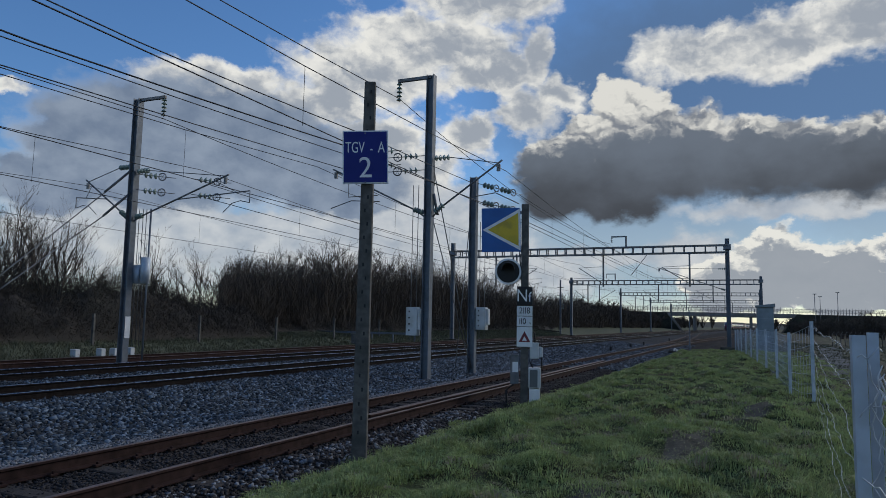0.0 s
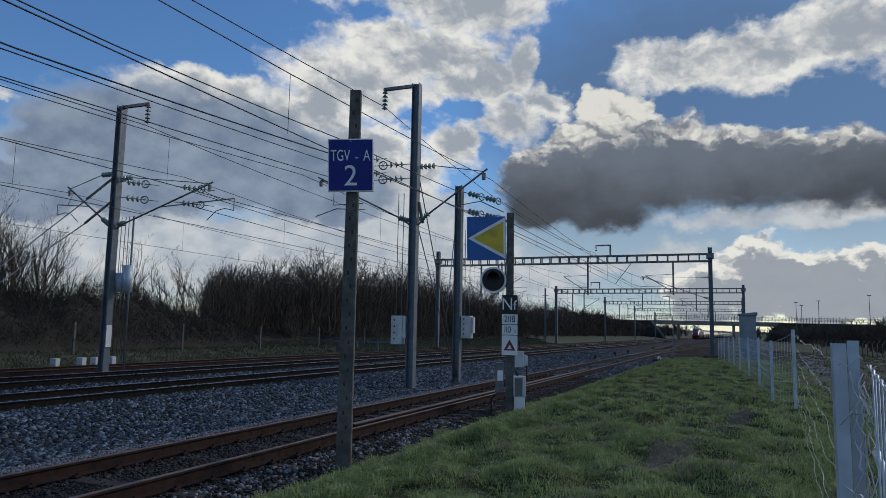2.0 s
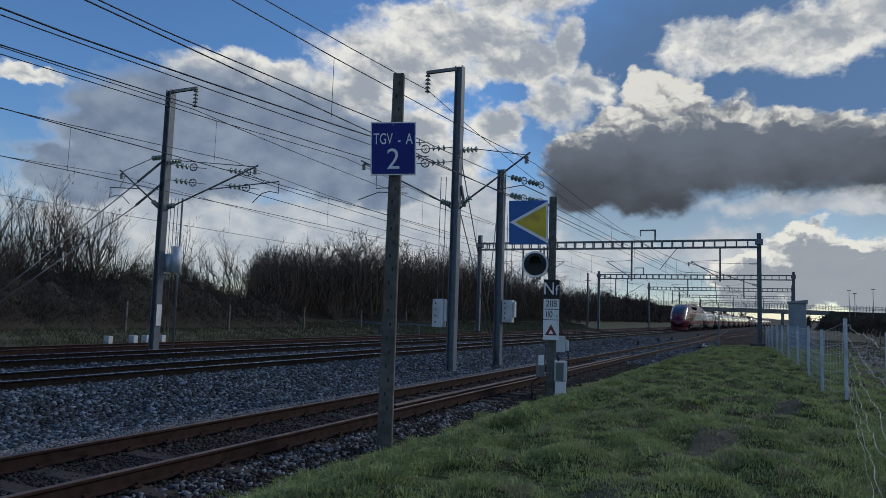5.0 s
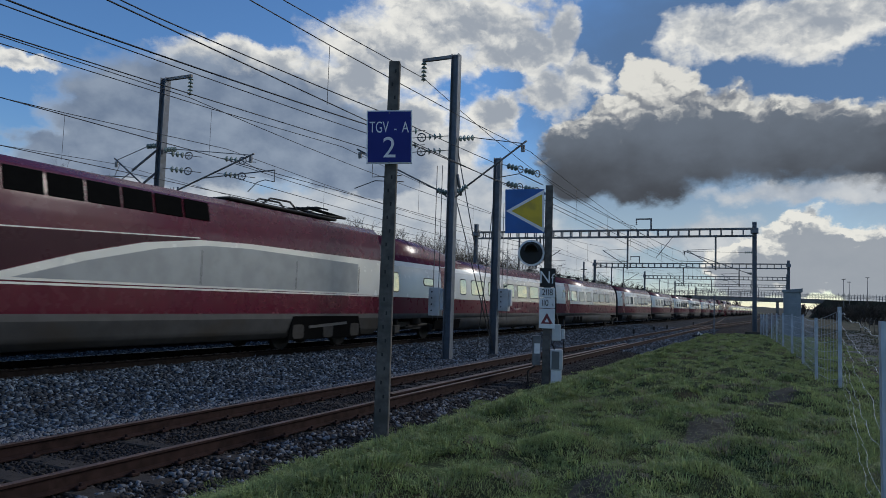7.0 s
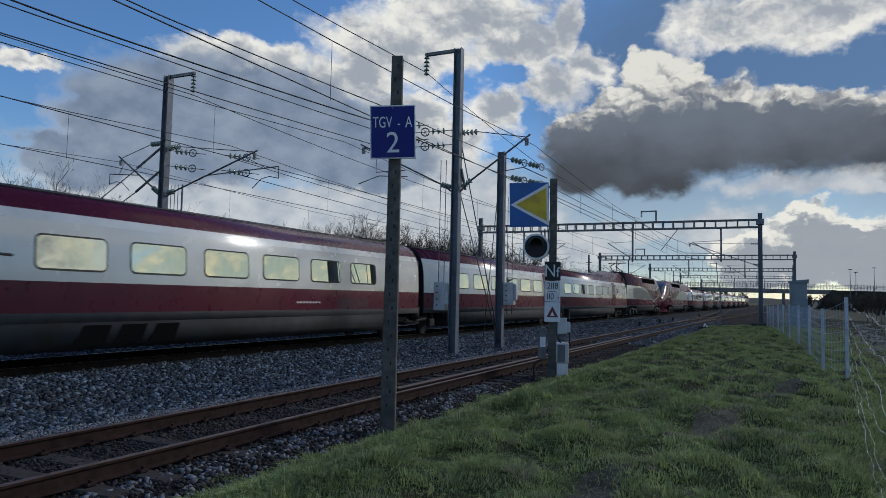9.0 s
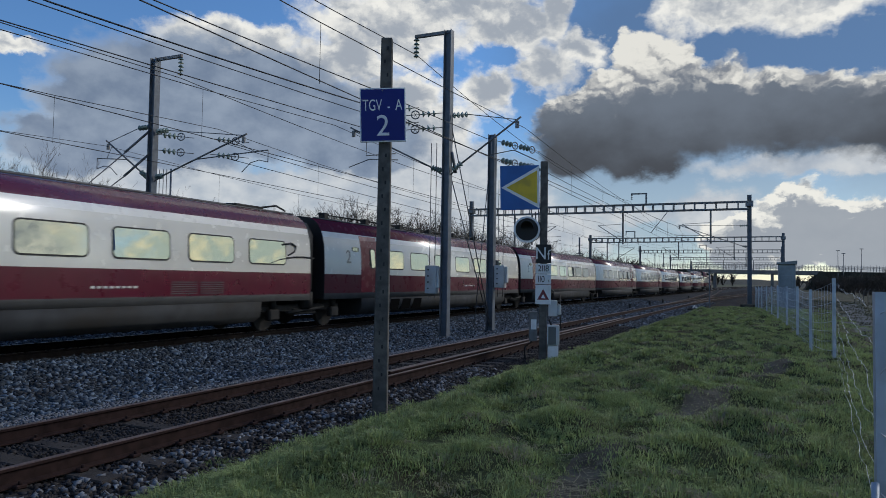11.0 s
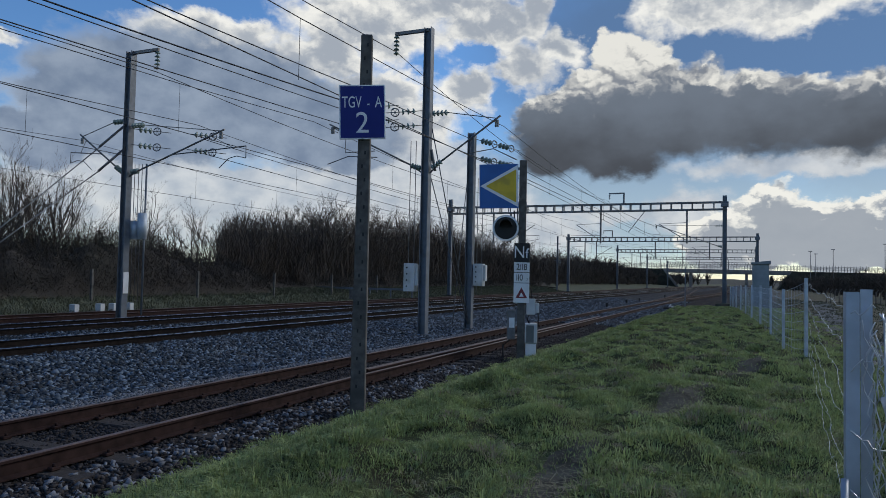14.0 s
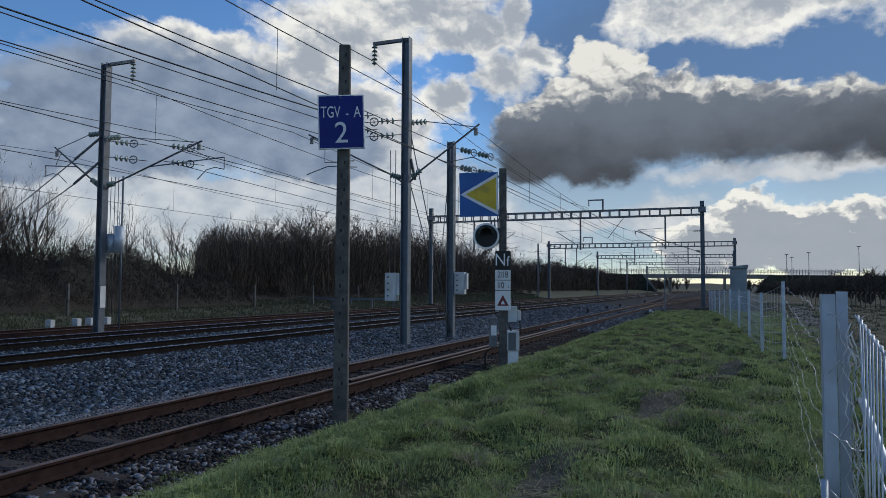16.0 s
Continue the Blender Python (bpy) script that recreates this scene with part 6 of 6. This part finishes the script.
    # hedge on the right; before s = 80 unseen, added to darken the train's reflections
    for u0 in (34, 39, 45):
        s = -70.0 if u0 > 34 else 80.0
        while s < 330:
            far_tree(u0 + rng.uniform(-2, 3) - s * 0.02, s, rng.uniform(3.8, 5.4) if s > 60 else rng.uniform(5.0, 7.0), rng.randrange(3))
            s += rng.uniform(4, 7)
    tagged(new("far_woods", mesh_of("far_woods", np.concatenate(chunks[0]), np.concatenate(chunks[1]), M["twig"])), "far leafless woods and hedges along the line, partly added out of view", "woodland", kind="stuff")


plant()


def build_thicket():
    """Crowded upright shoots that close the plantation."""
    r = np.random.default_rng(15)
    n = 210000
    s = 38.4 + 330 * r.random(n) ** 2.0 + 1.5 * r.random(n)
    u = -19.8 - 9.5 * r.random(n)
    s = s - 1.2 * (u + 19.8)
    top = thicket_top(s) * (0.50 + 0.06 * np.sin(0.9 * s + 0.7 * u) + 0.06 * np.sin(2.3 * s + u) + 0.40 * r.random(n) ** 2)
    z0 = top * r.random(n) ** 0.8 * 0.86
    run = np.minimum(0.35 + 1.3 * r.random(n) ** 1.5, top - z0)
    d = np.stack([0.34 * r.standard_normal(n), 0.34 * r.standard_normal(n), np.ones(n)], -1)
    a, w = r.random(n) * math.tau, (0.006 + 0.008 * r.random(n)) * (1 + s / 70)
    side = np.stack([np.cos(a), np.sin(a), 0 * a], -1) * w[:, None]
    p = np.stack([line(s) + u, s, ground_height(u, s) + z0], -1)
    verts = np.stack([p - side, p + side, p + d * run[:, None]], 1).reshape(-1, 3)
    tagged(new("thicket_shoots", mesh_of("thicket_shoots", verts, np.arange(3 * n).reshape(-1, 3), M["twig"])), "crowded upright leafless shoots of the plantation", "woodland", kind="stuff")


build_thicket()


# ---------------------------------------------------------------- brush under the trees
def mound(u, s):
    """Height of the brush above the ground: rounded banks of bramble, low again before the plantation."""
    top = np.interp(s, [8, 17, 21, 25, 29, 34, 38, 41, 44, 120, 270], [2.0, 2.3, 2.7, 3.0, 3.0, 2.6, 2.0, 1.1, 0.7, 1.0, 1.8])
    wave = 1 + 0.13 * np.sin(0.55 * s + 0.8 * u) + 0.10 * np.sin(1.3 * s - 0.9 * u + 1) + 0.07 * np.sin(3.1 * s + 1.7 * u) + 0.05 * np.sin(5.3 * s - 4.1 * u)
    return top * wave * np.clip((-u - np.interp(s, [39, 43], [15.4, 18.8])) / 2.6, 0, 1) ** 0.5 * np.clip((30 + u) / 6, 0, 1)


def build_brush():
    r = np.random.default_rng(5)
    # the close heart of the bramble
    us, ss = np.arange(-30, -15.2, 0.35), np.concatenate([np.arange(6, 46, 0.35), np.arange(46, 130, 2.0)])
    U, S = np.meshgrid(us, ss)
    Z = ground_height(U, S) - 0.2 + 0.72 * mound(U, S) + 0.12 * r.standard_normal(U.shape) * np.clip(mound(U, S), 0, 1)
    verts = np.stack([line(S) + U, S, Z], -1).reshape(-1, 3)
    k, m = len(us), len(ss)
    i = np.arange(k * (m - 1)).reshape(m - 1, k)[:, :-1].ravel()
    tagged(new("bramble_bank", mesh_of("bramble_bank", verts, np.stack([i, i + 1, i + 1 + k, i + k], -1), M["brush"])), "close dark heart of the bramble bank", "undergrowth", kind="stuff")
    n = 300000
    s = 7 + 110 * r.random(n) ** 1.7
    u = -15.3 - 9.0 * r.random(n) ** 1.4
    top = mound(u, s)
    x, z = line(s) + u, ground_height(u, s)
    zb = z + top * (0.50 + 0.50 * r.random(n) ** 0.9)
    a = r.random(n) * math.tau
    run = (0.12 + 0.30 * r.random(n)) * (1 + s / 160) * np.clip(top, 0.3, 1)
    d = r.standard_normal((n, 3)) * np.array([1, 1, 0.8]) + np.array([0.2, 0, 0.45])
    d /= np.linalg.norm(d, axis=1)[:, None]
    w = (0.004 + 0.008 * r.random(n)) * (1 + s / 50)
    side = np.stack([np.cos(a), np.sin(a), 0.4 * np.sin(3 * a)], -1) * w[:, None]
    p = np.stack([x, s, zb], -1)
    verts = np.stack([p - side, p + side, p + d * run[:, None]], 1).reshape(-1, 3)
    tagged(new("brushwood", mesh_of("brushwood", verts, np.arange(3 * n).reshape(-1, 3), M["brush"])), "brown tangled bramble and brushwood under the trees", "undergrowth", kind="stuff")


build_brush()


# ---------------------------------------------------------------- bridge and distance
def build_bridge():
    s = 300.0
    e = thing("road_bridge", "low concrete road bridge across the tracks with railings", "bridge", m=pose(line(s) + 2, s, 0, 0, 0.5, 0))
    bm = bmesh.new()
    box(bm, -22, 28, -4.5, 4.5, 5.5, 7.1, 0.1)
    part("deck", bm, M["bridge"], e)
    for x in (-10, 10.7):
        for y in (-3, 0, 3):
            bm = bmesh.new()
            box(bm, x - 0.5, x + 0.5, y - 0.5, y + 0.5, -1, 6.2, 0.05)
            part("pier", bm, M["bridge"], e)
    for pts in ([(-130, -2.5), (-13.5, -2.5), (-20.5, 6.9), (-130, 6.9)], [(20, -2.5), (150, -2.5), (150, 6.9), (26.5, 6.9)]):
        bm = bmesh.new()
        extrude(bm, pts, "y", -7, 7)
        part("abutment", bm, M["bank"], e, "overgrown earth embankment")
    bm = bmesh.new()
    extrude(bm, [(-20.3, 6.6), (-14.2, -1.5), (-13.2, -1.5), (-19.3, 6.6)], "y", -7.6, -7.05)
    part("slope_kerb", bm, M["bridge"], e)
    for y in (-4.3, 4.3):
        for z in (7.9, 8.4, 8.9):
            bm = bmesh.new()
            box(bm, -60, 60, y - 0.04, y + 0.04, z - 0.04, z + 0.04)
            part("handrail", bm, M["steel_dark"], e)
        bm = bmesh.new()
        for k in range(110):
            x = -55 + k
            box(bm, x - 0.05, x + 0.05, y - 0.05, y + 0.05, 7.2 if -22 < x < 28 else 6.8, 8.9 if k % 2 else 9.5)
        tagged(part("railing_post", bm, M["steel_dark"], e), kind="stuff")


build_bridge()


def build_cabin():
    e = thing("equipment_cabin", "tall blue-grey equipment cabin behind the fence", "cabin", m=pose(1.75, 56.0, 0))
    bm = bmesh.new()
    box(bm, -0.55, 0.55, -0.8, 0.8, -0.6, 3.0, 0.03)
    part("body", bm, M["cabin"], e)
    bm = bmesh.new()
    extrude(bm, [(-0.65, 3.01), (0.65, 3.01), (0.65, 3.26), (-0.65, 3.12)], "y", -0.95, 0.95)
    part("roof", bm, M["cabin"], e)
    bm = bmesh.new()
    box(bm, -0.4, 0.35, -0.83, -0.801, -0.3, 2.2, 0.01)
    part("door", bm, M["cabin"], e)


build_cabin()


def build_street_lamps():
    first = None
    for x, y, zt in ((20.5, 230, 9.7), (21.9, 230, 10.7), (26.4, 230, 12.0), (39.3, 230, 13.6)):
        if first is None:
            first = thing("street_lamp", "distant slender street lamp on the road", "street lamp", "distant street lamps")
            bm = bmesh.new()
            tube(bm, [(0, 0, -1), (0, 0, 11.5)], [0.12, 0.07], 8)
            part("pole", bm, M["steel_dark"], first)
            bm = bmesh.new()
            box(bm, -0.5, 0.5, -0.15, 0.15, 11.5, 11.7, 0.03)
            part("head", bm, M["steel_dark"], first)
            first.matrix_basis = pose(x, y, 0)
        else:
            copy_thing(first, pose(x, y, zt - 11.5))


build_street_lamps()


def build_far_fence():
    e = thing("concrete_fence", "weathered concrete post fence with cranked tops across the field", "fence")
    prev = None
    for i in range(30):
        f = i / 29
        x, y = 9.0 + 10.0 * (1 - f), 84 - 12 * (1 - f)
        z = float(ground_height(x - line(y), y))
        bm = bmesh.new()
        tube(bm, [(x, y, z - 0.3), (x, y, z + 1.35), (x + 0.2, y - 0.1, z + 1.6)], 0.045, 4)
        part("post", bm, M["concrete"], e)
        if prev:
            bm = bmesh.new()
            for k in (0.3, 0.7, 1.05, 1.35):
                tube(bm, [prev + Vector((0, 0, k)), Vector((x, y, z + k))], 0.008, 3)
            part("strand", bm, M["steel_dark"], e)
        prev = Vector((x, y, z))


build_far_fence()


def build_trackside():
    """Small fittings beside the tracks."""
    for u, s in ((-12.4, 21.4), (-12.4, 22.7), (-12.4, 23.4), (-12.4, 24.3)):
        p = along(u, s)
        e = thing("marker_block", "small white trackside marker block", "marker", "white marker blocks", pose(p.x, p.y, float(ground_height(u, s))))
        bm = bmesh.new()
        box(bm, -0.17, 0.17, -0.12, 0.12, -0.1, 0.36, 0.02)
        part("block", bm, M["off_white"], e)
    for u, s, hh in ((-14.5, 16.5, 1.6), (-14.5, 24, 1.5), (-14.5, 31, 1.5), (-14.5, 38, 1.5), (-14.5, 45, 1.5), (-14.5, 52, 1.5), (-14.5, 58, 1.5)):
        p = along(u, s)
        bm = bmesh.new()
        z = float(ground_height(u, s))
        box(bm, p.x - 0.06, p.x + 0.06, p.y - 0.06, p.y + 0.06, z - 0.2, z + hh, 0.01)
        tagged(part("fence_post", bm, M["post"]), "grey concrete fence post in the verge", "post", "verge fence posts")
    p = along(-7.2, 36)
    e = thing("junction_box", "dark trackside junction box on a stub post", "junction box", m=pose(p.x, p.y, -0.2))
    bm = bmesh.new()
    box(bm, -0.35, 0.05, -0.15, 0.15, 0.35, 0.95, 0.02)
    box(bm, 0.08, 0.22, -0.07, 0.07, -0.2, 1.4)
    part("body", bm, M["post"], e)
    p = along(-14.0, 50)
    bm = bmesh.new()
    box(bm, p.x - 6, p.x + 4, p.y - 0.04, p.y + 0.04, 0.45, 0.6)
    for k in range(6):
        box(bm, p.x - 5.8 + k * 1.9, p.x - 5.7 + k * 1.9, p.y - 0.04, p.y + 0.04, -0.1, 0.45)
    tagged(part("guard_barrier", bm, M["galv"]), "low galvanised guard rail in the verge", "barrier")
    p = along(9.0, 52)
    e = thing("point_machine", "pale point indicator and cable box by the turnout", "point machine", m=pose(p.x, p.y, -0.42, 0, 0, 15))
    bm = bmesh.new()
    box(bm, -0.35, 0.15, -0.2, 0.2, 0.0, 0.2, 0.03)
    part("case", bm, M["gear"], e)
    bm = bmesh.new()
    tube(bm, [(0.0, 0, 0.18), (0.12, 0, 0.42)], 0.05, 6)
    tube(bm, [(0.2, 0.1, 0.3), (0.35, 0.1, 0.1)], 0.06, 6)
    part("lever", bm, M["white"], e)
    p = along(10.2, 50.5)
    e = thing("slim_post", "slim galvanised post by the turnout", "post", m=pose(p.x, p.y, -0.4))
    bm = bmesh.new()
    box(bm, -0.04, 0.04, -0.04, 0.04, -0.2, 3.0, 0.005)
    part("shaft", bm, M["galv"], e)
    # small dark track sensors beside the main line
    for s in (51.7, 61, 69, 92):
        p = along(4.7, s)
        bm = bmesh.new()
        box(bm, p.x - 0.08, p.x + 0.08, p.y - 0.08, p.y + 0.08, -0.42, -0.02, 0.02)
        tagged(part("sensor_post", bm, M["black"]), "small dark trackside sensor post", "post", "trackside sensor posts")


build_trackside()


# ---------------------------------------------------------------- loose ballast
def build_stones(name, label, u0, u1, s0, s1, count, size, mat, seed, lift=0.0, falloff=1.5):
    """Broken stones, each an uneven eight-sided lump, joined as one spread."""
    rng = np.random.default_rng(seed)
    s = s0 + (s1 - s0) * rng.random(count) ** falloff
    u = u0 + (u1 - u0) * rng.random(count)
    z = ground_height(u, s) + lift
    r = size * (0.6 + 0.8 * rng.random(count))
    base = np.array([(1, 0, 0), (0, 1, 0), (-1, 0, 0), (0, -1, 0), (0, 0, 1), (0, 0, -1)], float)
    p = base[None] * (0.65 + 0.7 * rng.random((count, 6, 1))) + 0.25 * rng.standard_normal((count, 6, 3))
    q = rng.standard_normal((count, 4))
    q /= np.linalg.norm(q, axis=1)[:, None]
    w, x, y, zz = q.T
    rot = np.stack([1 - 2 * (y * y + zz * zz), 2 * (x * y - zz * w), 2 * (x * zz + y * w), 2 * (x * y + zz * w), 1 - 2 * (x * x + zz * zz), 2 * (y * zz - x * w), 2 * (x * zz - y * w), 2 * (y * zz + x * w), 1 - 2 * (x * x + y * y)], -1).reshape(-1, 3, 3)
    p = np.einsum("nij,nkj->nki", rot, p) * r[:, None, None]
    p[..., 2] *= 0.75
    p += np.stack([line(s) + u, s, z + r * (0.1 + 0.35 * rng.random(count))], -1)[:, None, :]
    f = np.array([(0, 1, 4), (1, 2, 4), (2, 3, 4), (3, 0, 4), (1, 0, 5), (2, 1, 5), (3, 2, 5), (0, 3, 5)])
    faces = (f[None] + 6 * np.arange(count)[:, None, None]).reshape(-1, 3)
    tagged(new(name, mesh_of(name, p.reshape(-1, 3), faces, mat)), label, "ballast", kind="stuff")


build_stones("main_ballast", "grey broken stone ballast on the main line shoulder", -0.6, 5.0, 2.5, 34, 60000, 0.048, M["stone"], 31)
build_stones("far_ballast", "grey ballast spread towards the turnout", -0.6, 9.0, 30, 75, 30000, 0.06, M["stone"], 36)
build_stones("cess_ballast", "pale grey ballast edge beside the siding", 4.7, 5.85, 2.5, 34, 14000, 0.024, M["chip"], 32)
build_stones("siding_ballast", "dark fouled ballast between the siding rails", 5.7, 9.2, 1.5, 30, 30000, 0.026, M["stone_dirty"], 33)
build_stones("edge_ballast", "loose pale stones at the edge of the grass", 8.1, 8.9, 3.0, 14, 900, 0.034, M["chip"], 34)
build_stones("second_ballast", "grey ballast around the second track", -7.6, -0.9, 5, 45, 26000, 0.04, M["stone"], 35)


# ---------------------------------------------------------------- grass blades
def tufts(u, s):
    return 0.5 + 0.25 * np.sin(2.9 * u + 1.1 * s) * np.sin(2.3 * s - 1.7 * u) + 0.25 * np.sin(6.1 * u - 3.3 * s + 1) * np.sin(5.2 * s + 2.1 * u)


def build_grass(name, label, u0, u1, s0, s1, count, height, width, mat, seed, falloff=1.0, edge=None):
    rng = np.random.default_rng(seed)
    s = s0 + (s1 - s0) * rng.random(count) ** falloff
    u = u0 + (u1 - u0) * rng.random(count)
    k = tufts(u, s)
    lim = 8.85 + 0.22 * np.sin(1.9 * s) + 0.12 * np.sin(5.3 * s + 1) + np.clip(s - 20, 0, 40) * 0.035 + np.clip(s - 45, 0, 15) * 0.14
    keep = rng.random(count) < (0.10 + 1.1 * k ** 1.4) * np.clip(1 - 1.25 * worn(u, s), 0.04, 1)
    if edge:
        keep &= u > lim
    s, u, k = s[keep], u[keep], k[keep]
    n = len(s)
    z = ground_height(u, s) + lumps(u, s)
    h = height * (0.45 + 0.55 * rng.random(n)) * (0.55 + 1.0 * k ** 2)
    w = width * (0.7 + 0.6 * rng.random(n)) * (1 + s / 18)
    a = rng.random(n) * math.tau
    lean = h[:, None] * (0.8 * rng.standard_normal((n, 2)) + np.array([0.15, -0.1]))
    x = line(s) + u
    dx, dy = w * np.cos(a), w * np.sin(a)
    p0, p1 = np.stack([x - dx, s - dy, z - 0.01], -1), np.stack([x + dx, s + dy, z - 0.01], -1)
    m = np.stack([x + lean[:, 0] * 0.35, s + lean[:, 1] * 0.35, z + h * 0.6], -1)
    d = np.stack([dx, dy, 0 * dx], -1) * 0.7
    tip = np.stack([x + lean[:, 0], s + lean[:, 1], z + h * 0.95], -1)
    verts = np.stack([p0, p1, m + d, m - d, tip], 1).reshape(-1, 3)
    o = 5 * np.arange(n)[:, None]
    faces = np.concatenate([o + np.array([0, 1, 2]), o + np.array([0, 2, 3]), o + np.array([3, 2, 4])])
    tagged(new(name, mesh_of(name, verts, faces, mat)), label, "grass", kind="stuff")


build_grass("near_grass", "short uneven green grass on the bank", 8.6, 16.5, 2.6, 13, 420000, 0.050, 0.0028, M["blade"], 51, 1.25, True)
build_grass("far_grass", "green grass on the bank beside the fence", 8.6, 17.5, 11, 58, 170000, 0.065, 0.0045, M["blade"], 52, 1.3, True)
build_grass("grass_tussock", "longer grass along the fence foot", 14.2, 16.2, 4, 55, 40000, 0.13, 0.0035, M["blade"], 53, 1.5)
build_grass("field_grass", "rough pale grass in the field beyond the fence", 16.0, 34, 14, 90, 60000, 0.12, 0.006, M["dry"], 54, 1.3)
build_grass("verge_grass", "rough dull grass on the far verge", -18.0, -12.2, 10, 110, 130000, 0.26, 0.0045, M["dry"], 55, 1.6)


def build_tussocks(name, label, u0, u1, s0, s1, tufts_n, blades, height, mat, seed, falloff):
    """Clumps of longer grass that arch outwards from their middle."""
    rng = np.random.default_rng(seed)
    ts = s0 + (s1 - s0) * rng.random(tufts_n) ** falloff
    tu = u0 + (u1 - u0) * rng.random(tufts_n) ** 1.2
    ok = (worn(tu, ts) < 0.2) & (tu > 8.9 + np.clip(ts - 20, 0, 40) * 0.035)
    ts, tu = np.repeat(ts[ok], blades), np.repeat(tu[ok], blades)
    n = len(ts)
    size = np.repeat(0.5 + 0.8 * rng.random(ok.sum()), blades)
    a, rad = rng.random(n) * math.tau, rng.random(n) ** 0.6
    u, s = tu + 0.13 * size * rad * np.cos(a), ts + 0.13 * size * rad * np.sin(a)
    z = ground_height(u, s) + lumps(u, s)
    h = height * size * (1.0 - 0.45 * rad) * (0.7 + 0.5 * rng.random(n))
    out = 0.9 * h * rad + 0.02
    x, w = line(s) + u, (0.0032 + 0.002 * rng.random(n)) * (1 + s / 20)
    dx, dy = -w * np.sin(a), w * np.cos(a)
    ox, oy = out * np.cos(a) + 0.03 * rng.standard_normal(n), out * np.sin(a) + 0.03 * rng.standard_normal(n)
    p0, p1 = np.stack([x - dx, s - dy, z - 0.01], -1), np.stack([x + dx, s + dy, z - 0.01], -1)
    m = np.stack([x + ox * 0.35, s + oy * 0.35, z + h * 0.7], -1)
    d = np.stack([dx, dy, 0 * dx], -1) * 0.8
    tip = np.stack([x + ox * 1.3, s + oy * 1.3, z + h * 0.75], -1)
    verts = np.stack([p0, p1, m + d, m - d, tip], 1).reshape(-1, 3)
    o = 5 * np.arange(n)[:, None]
    faces = np.concatenate([o + np.array([0, 1, 2]), o + np.array([0, 2, 3]), o + np.array([3, 2, 4])])
    tagged(new(name, mesh_of(name, verts, faces, mat)), label, "grass", kind="stuff")


build_tussocks("bank_tussocks", "arching grass tussocks on the bank", 8.9, 15.5, 3.0, 50, 2600, 44, 0.11, M["blade"], 61, 1.7)
build_tussocks("edge_tussocks", "thick green tussocks along the ballast edge", 8.9, 10.6, 4.0, 40, 800, 50, 0.14, M["blade"], 62, 1.4)
build_tussocks("dead_tussocks", "pale dead grass tufts in the bank", 9.6, 15.5, 3.0, 45, 420, 40, 0.09, M["straw"], 63, 1.6)


def build_litter():
    """Flattened dead stems trodden into the path."""
    rng = np.random.default_rng(71)
    n = 9000
    s, u = 3.2 + 16 * rng.random(n) ** 1.4, 11.9 + 2.3 * rng.random(n)
    keep = worn(u, s) > 0.35 * rng.random(n)
    s, u = s[keep], u[keep]
    n = len(s)
    a, run, w = rng.random(n) * math.tau, 0.04 + 0.12 * rng.random(n), 0.002 + 0.002 * rng.random(n)
    p = np.stack([line(s) + u, s, ground_height(u, s) + lumps(u, s) + 0.006 + 0.02 * rng.random(n)], -1)
    d = np.stack([np.cos(a), np.sin(a), 0.12 * rng.standard_normal(n)], -1) * run[:, None]
    side = np.stack([-np.sin(a), np.cos(a), 0 * a], -1) * w[:, None]
    verts = np.stack([p - side, p + side, p + d + side, p + d - side], 1).reshape(-1, 3)
    tagged(new("path_litter", mesh_of("path_litter", verts, np.arange(4 * n).reshape(-1, 4), M["straw"])), "flattened dead grass stems on the trodden path", "grass", kind="stuff")


build_litter()


# ---------------------------------------------------------------- motion of the train
LAG = [(0.0, -8.0), (3.0, -5.5), (5.0, -2.6), (6.5, -0.8), (7.2, 0.0), (16.0, 0.0)]


def motions():
    """The train comes on a little slower at first, then runs at one speed."""
    for ob, g, flip in CARS:
        rows = []
        for t in (0, 1, 2, 3, 4, 5, 6, 6.5, 7, 7.5, 8, 9, 10, 11, 12, 13, 14, 15, 16):
            lag = float(np.interp(t, [q[0] for q in LAG], [q[1] for q in LAG]))
            rows.append((t, car_pose(NOSE_START - SPEED * t + g + lag, flip)))
        walk(ob, rows)


motions()
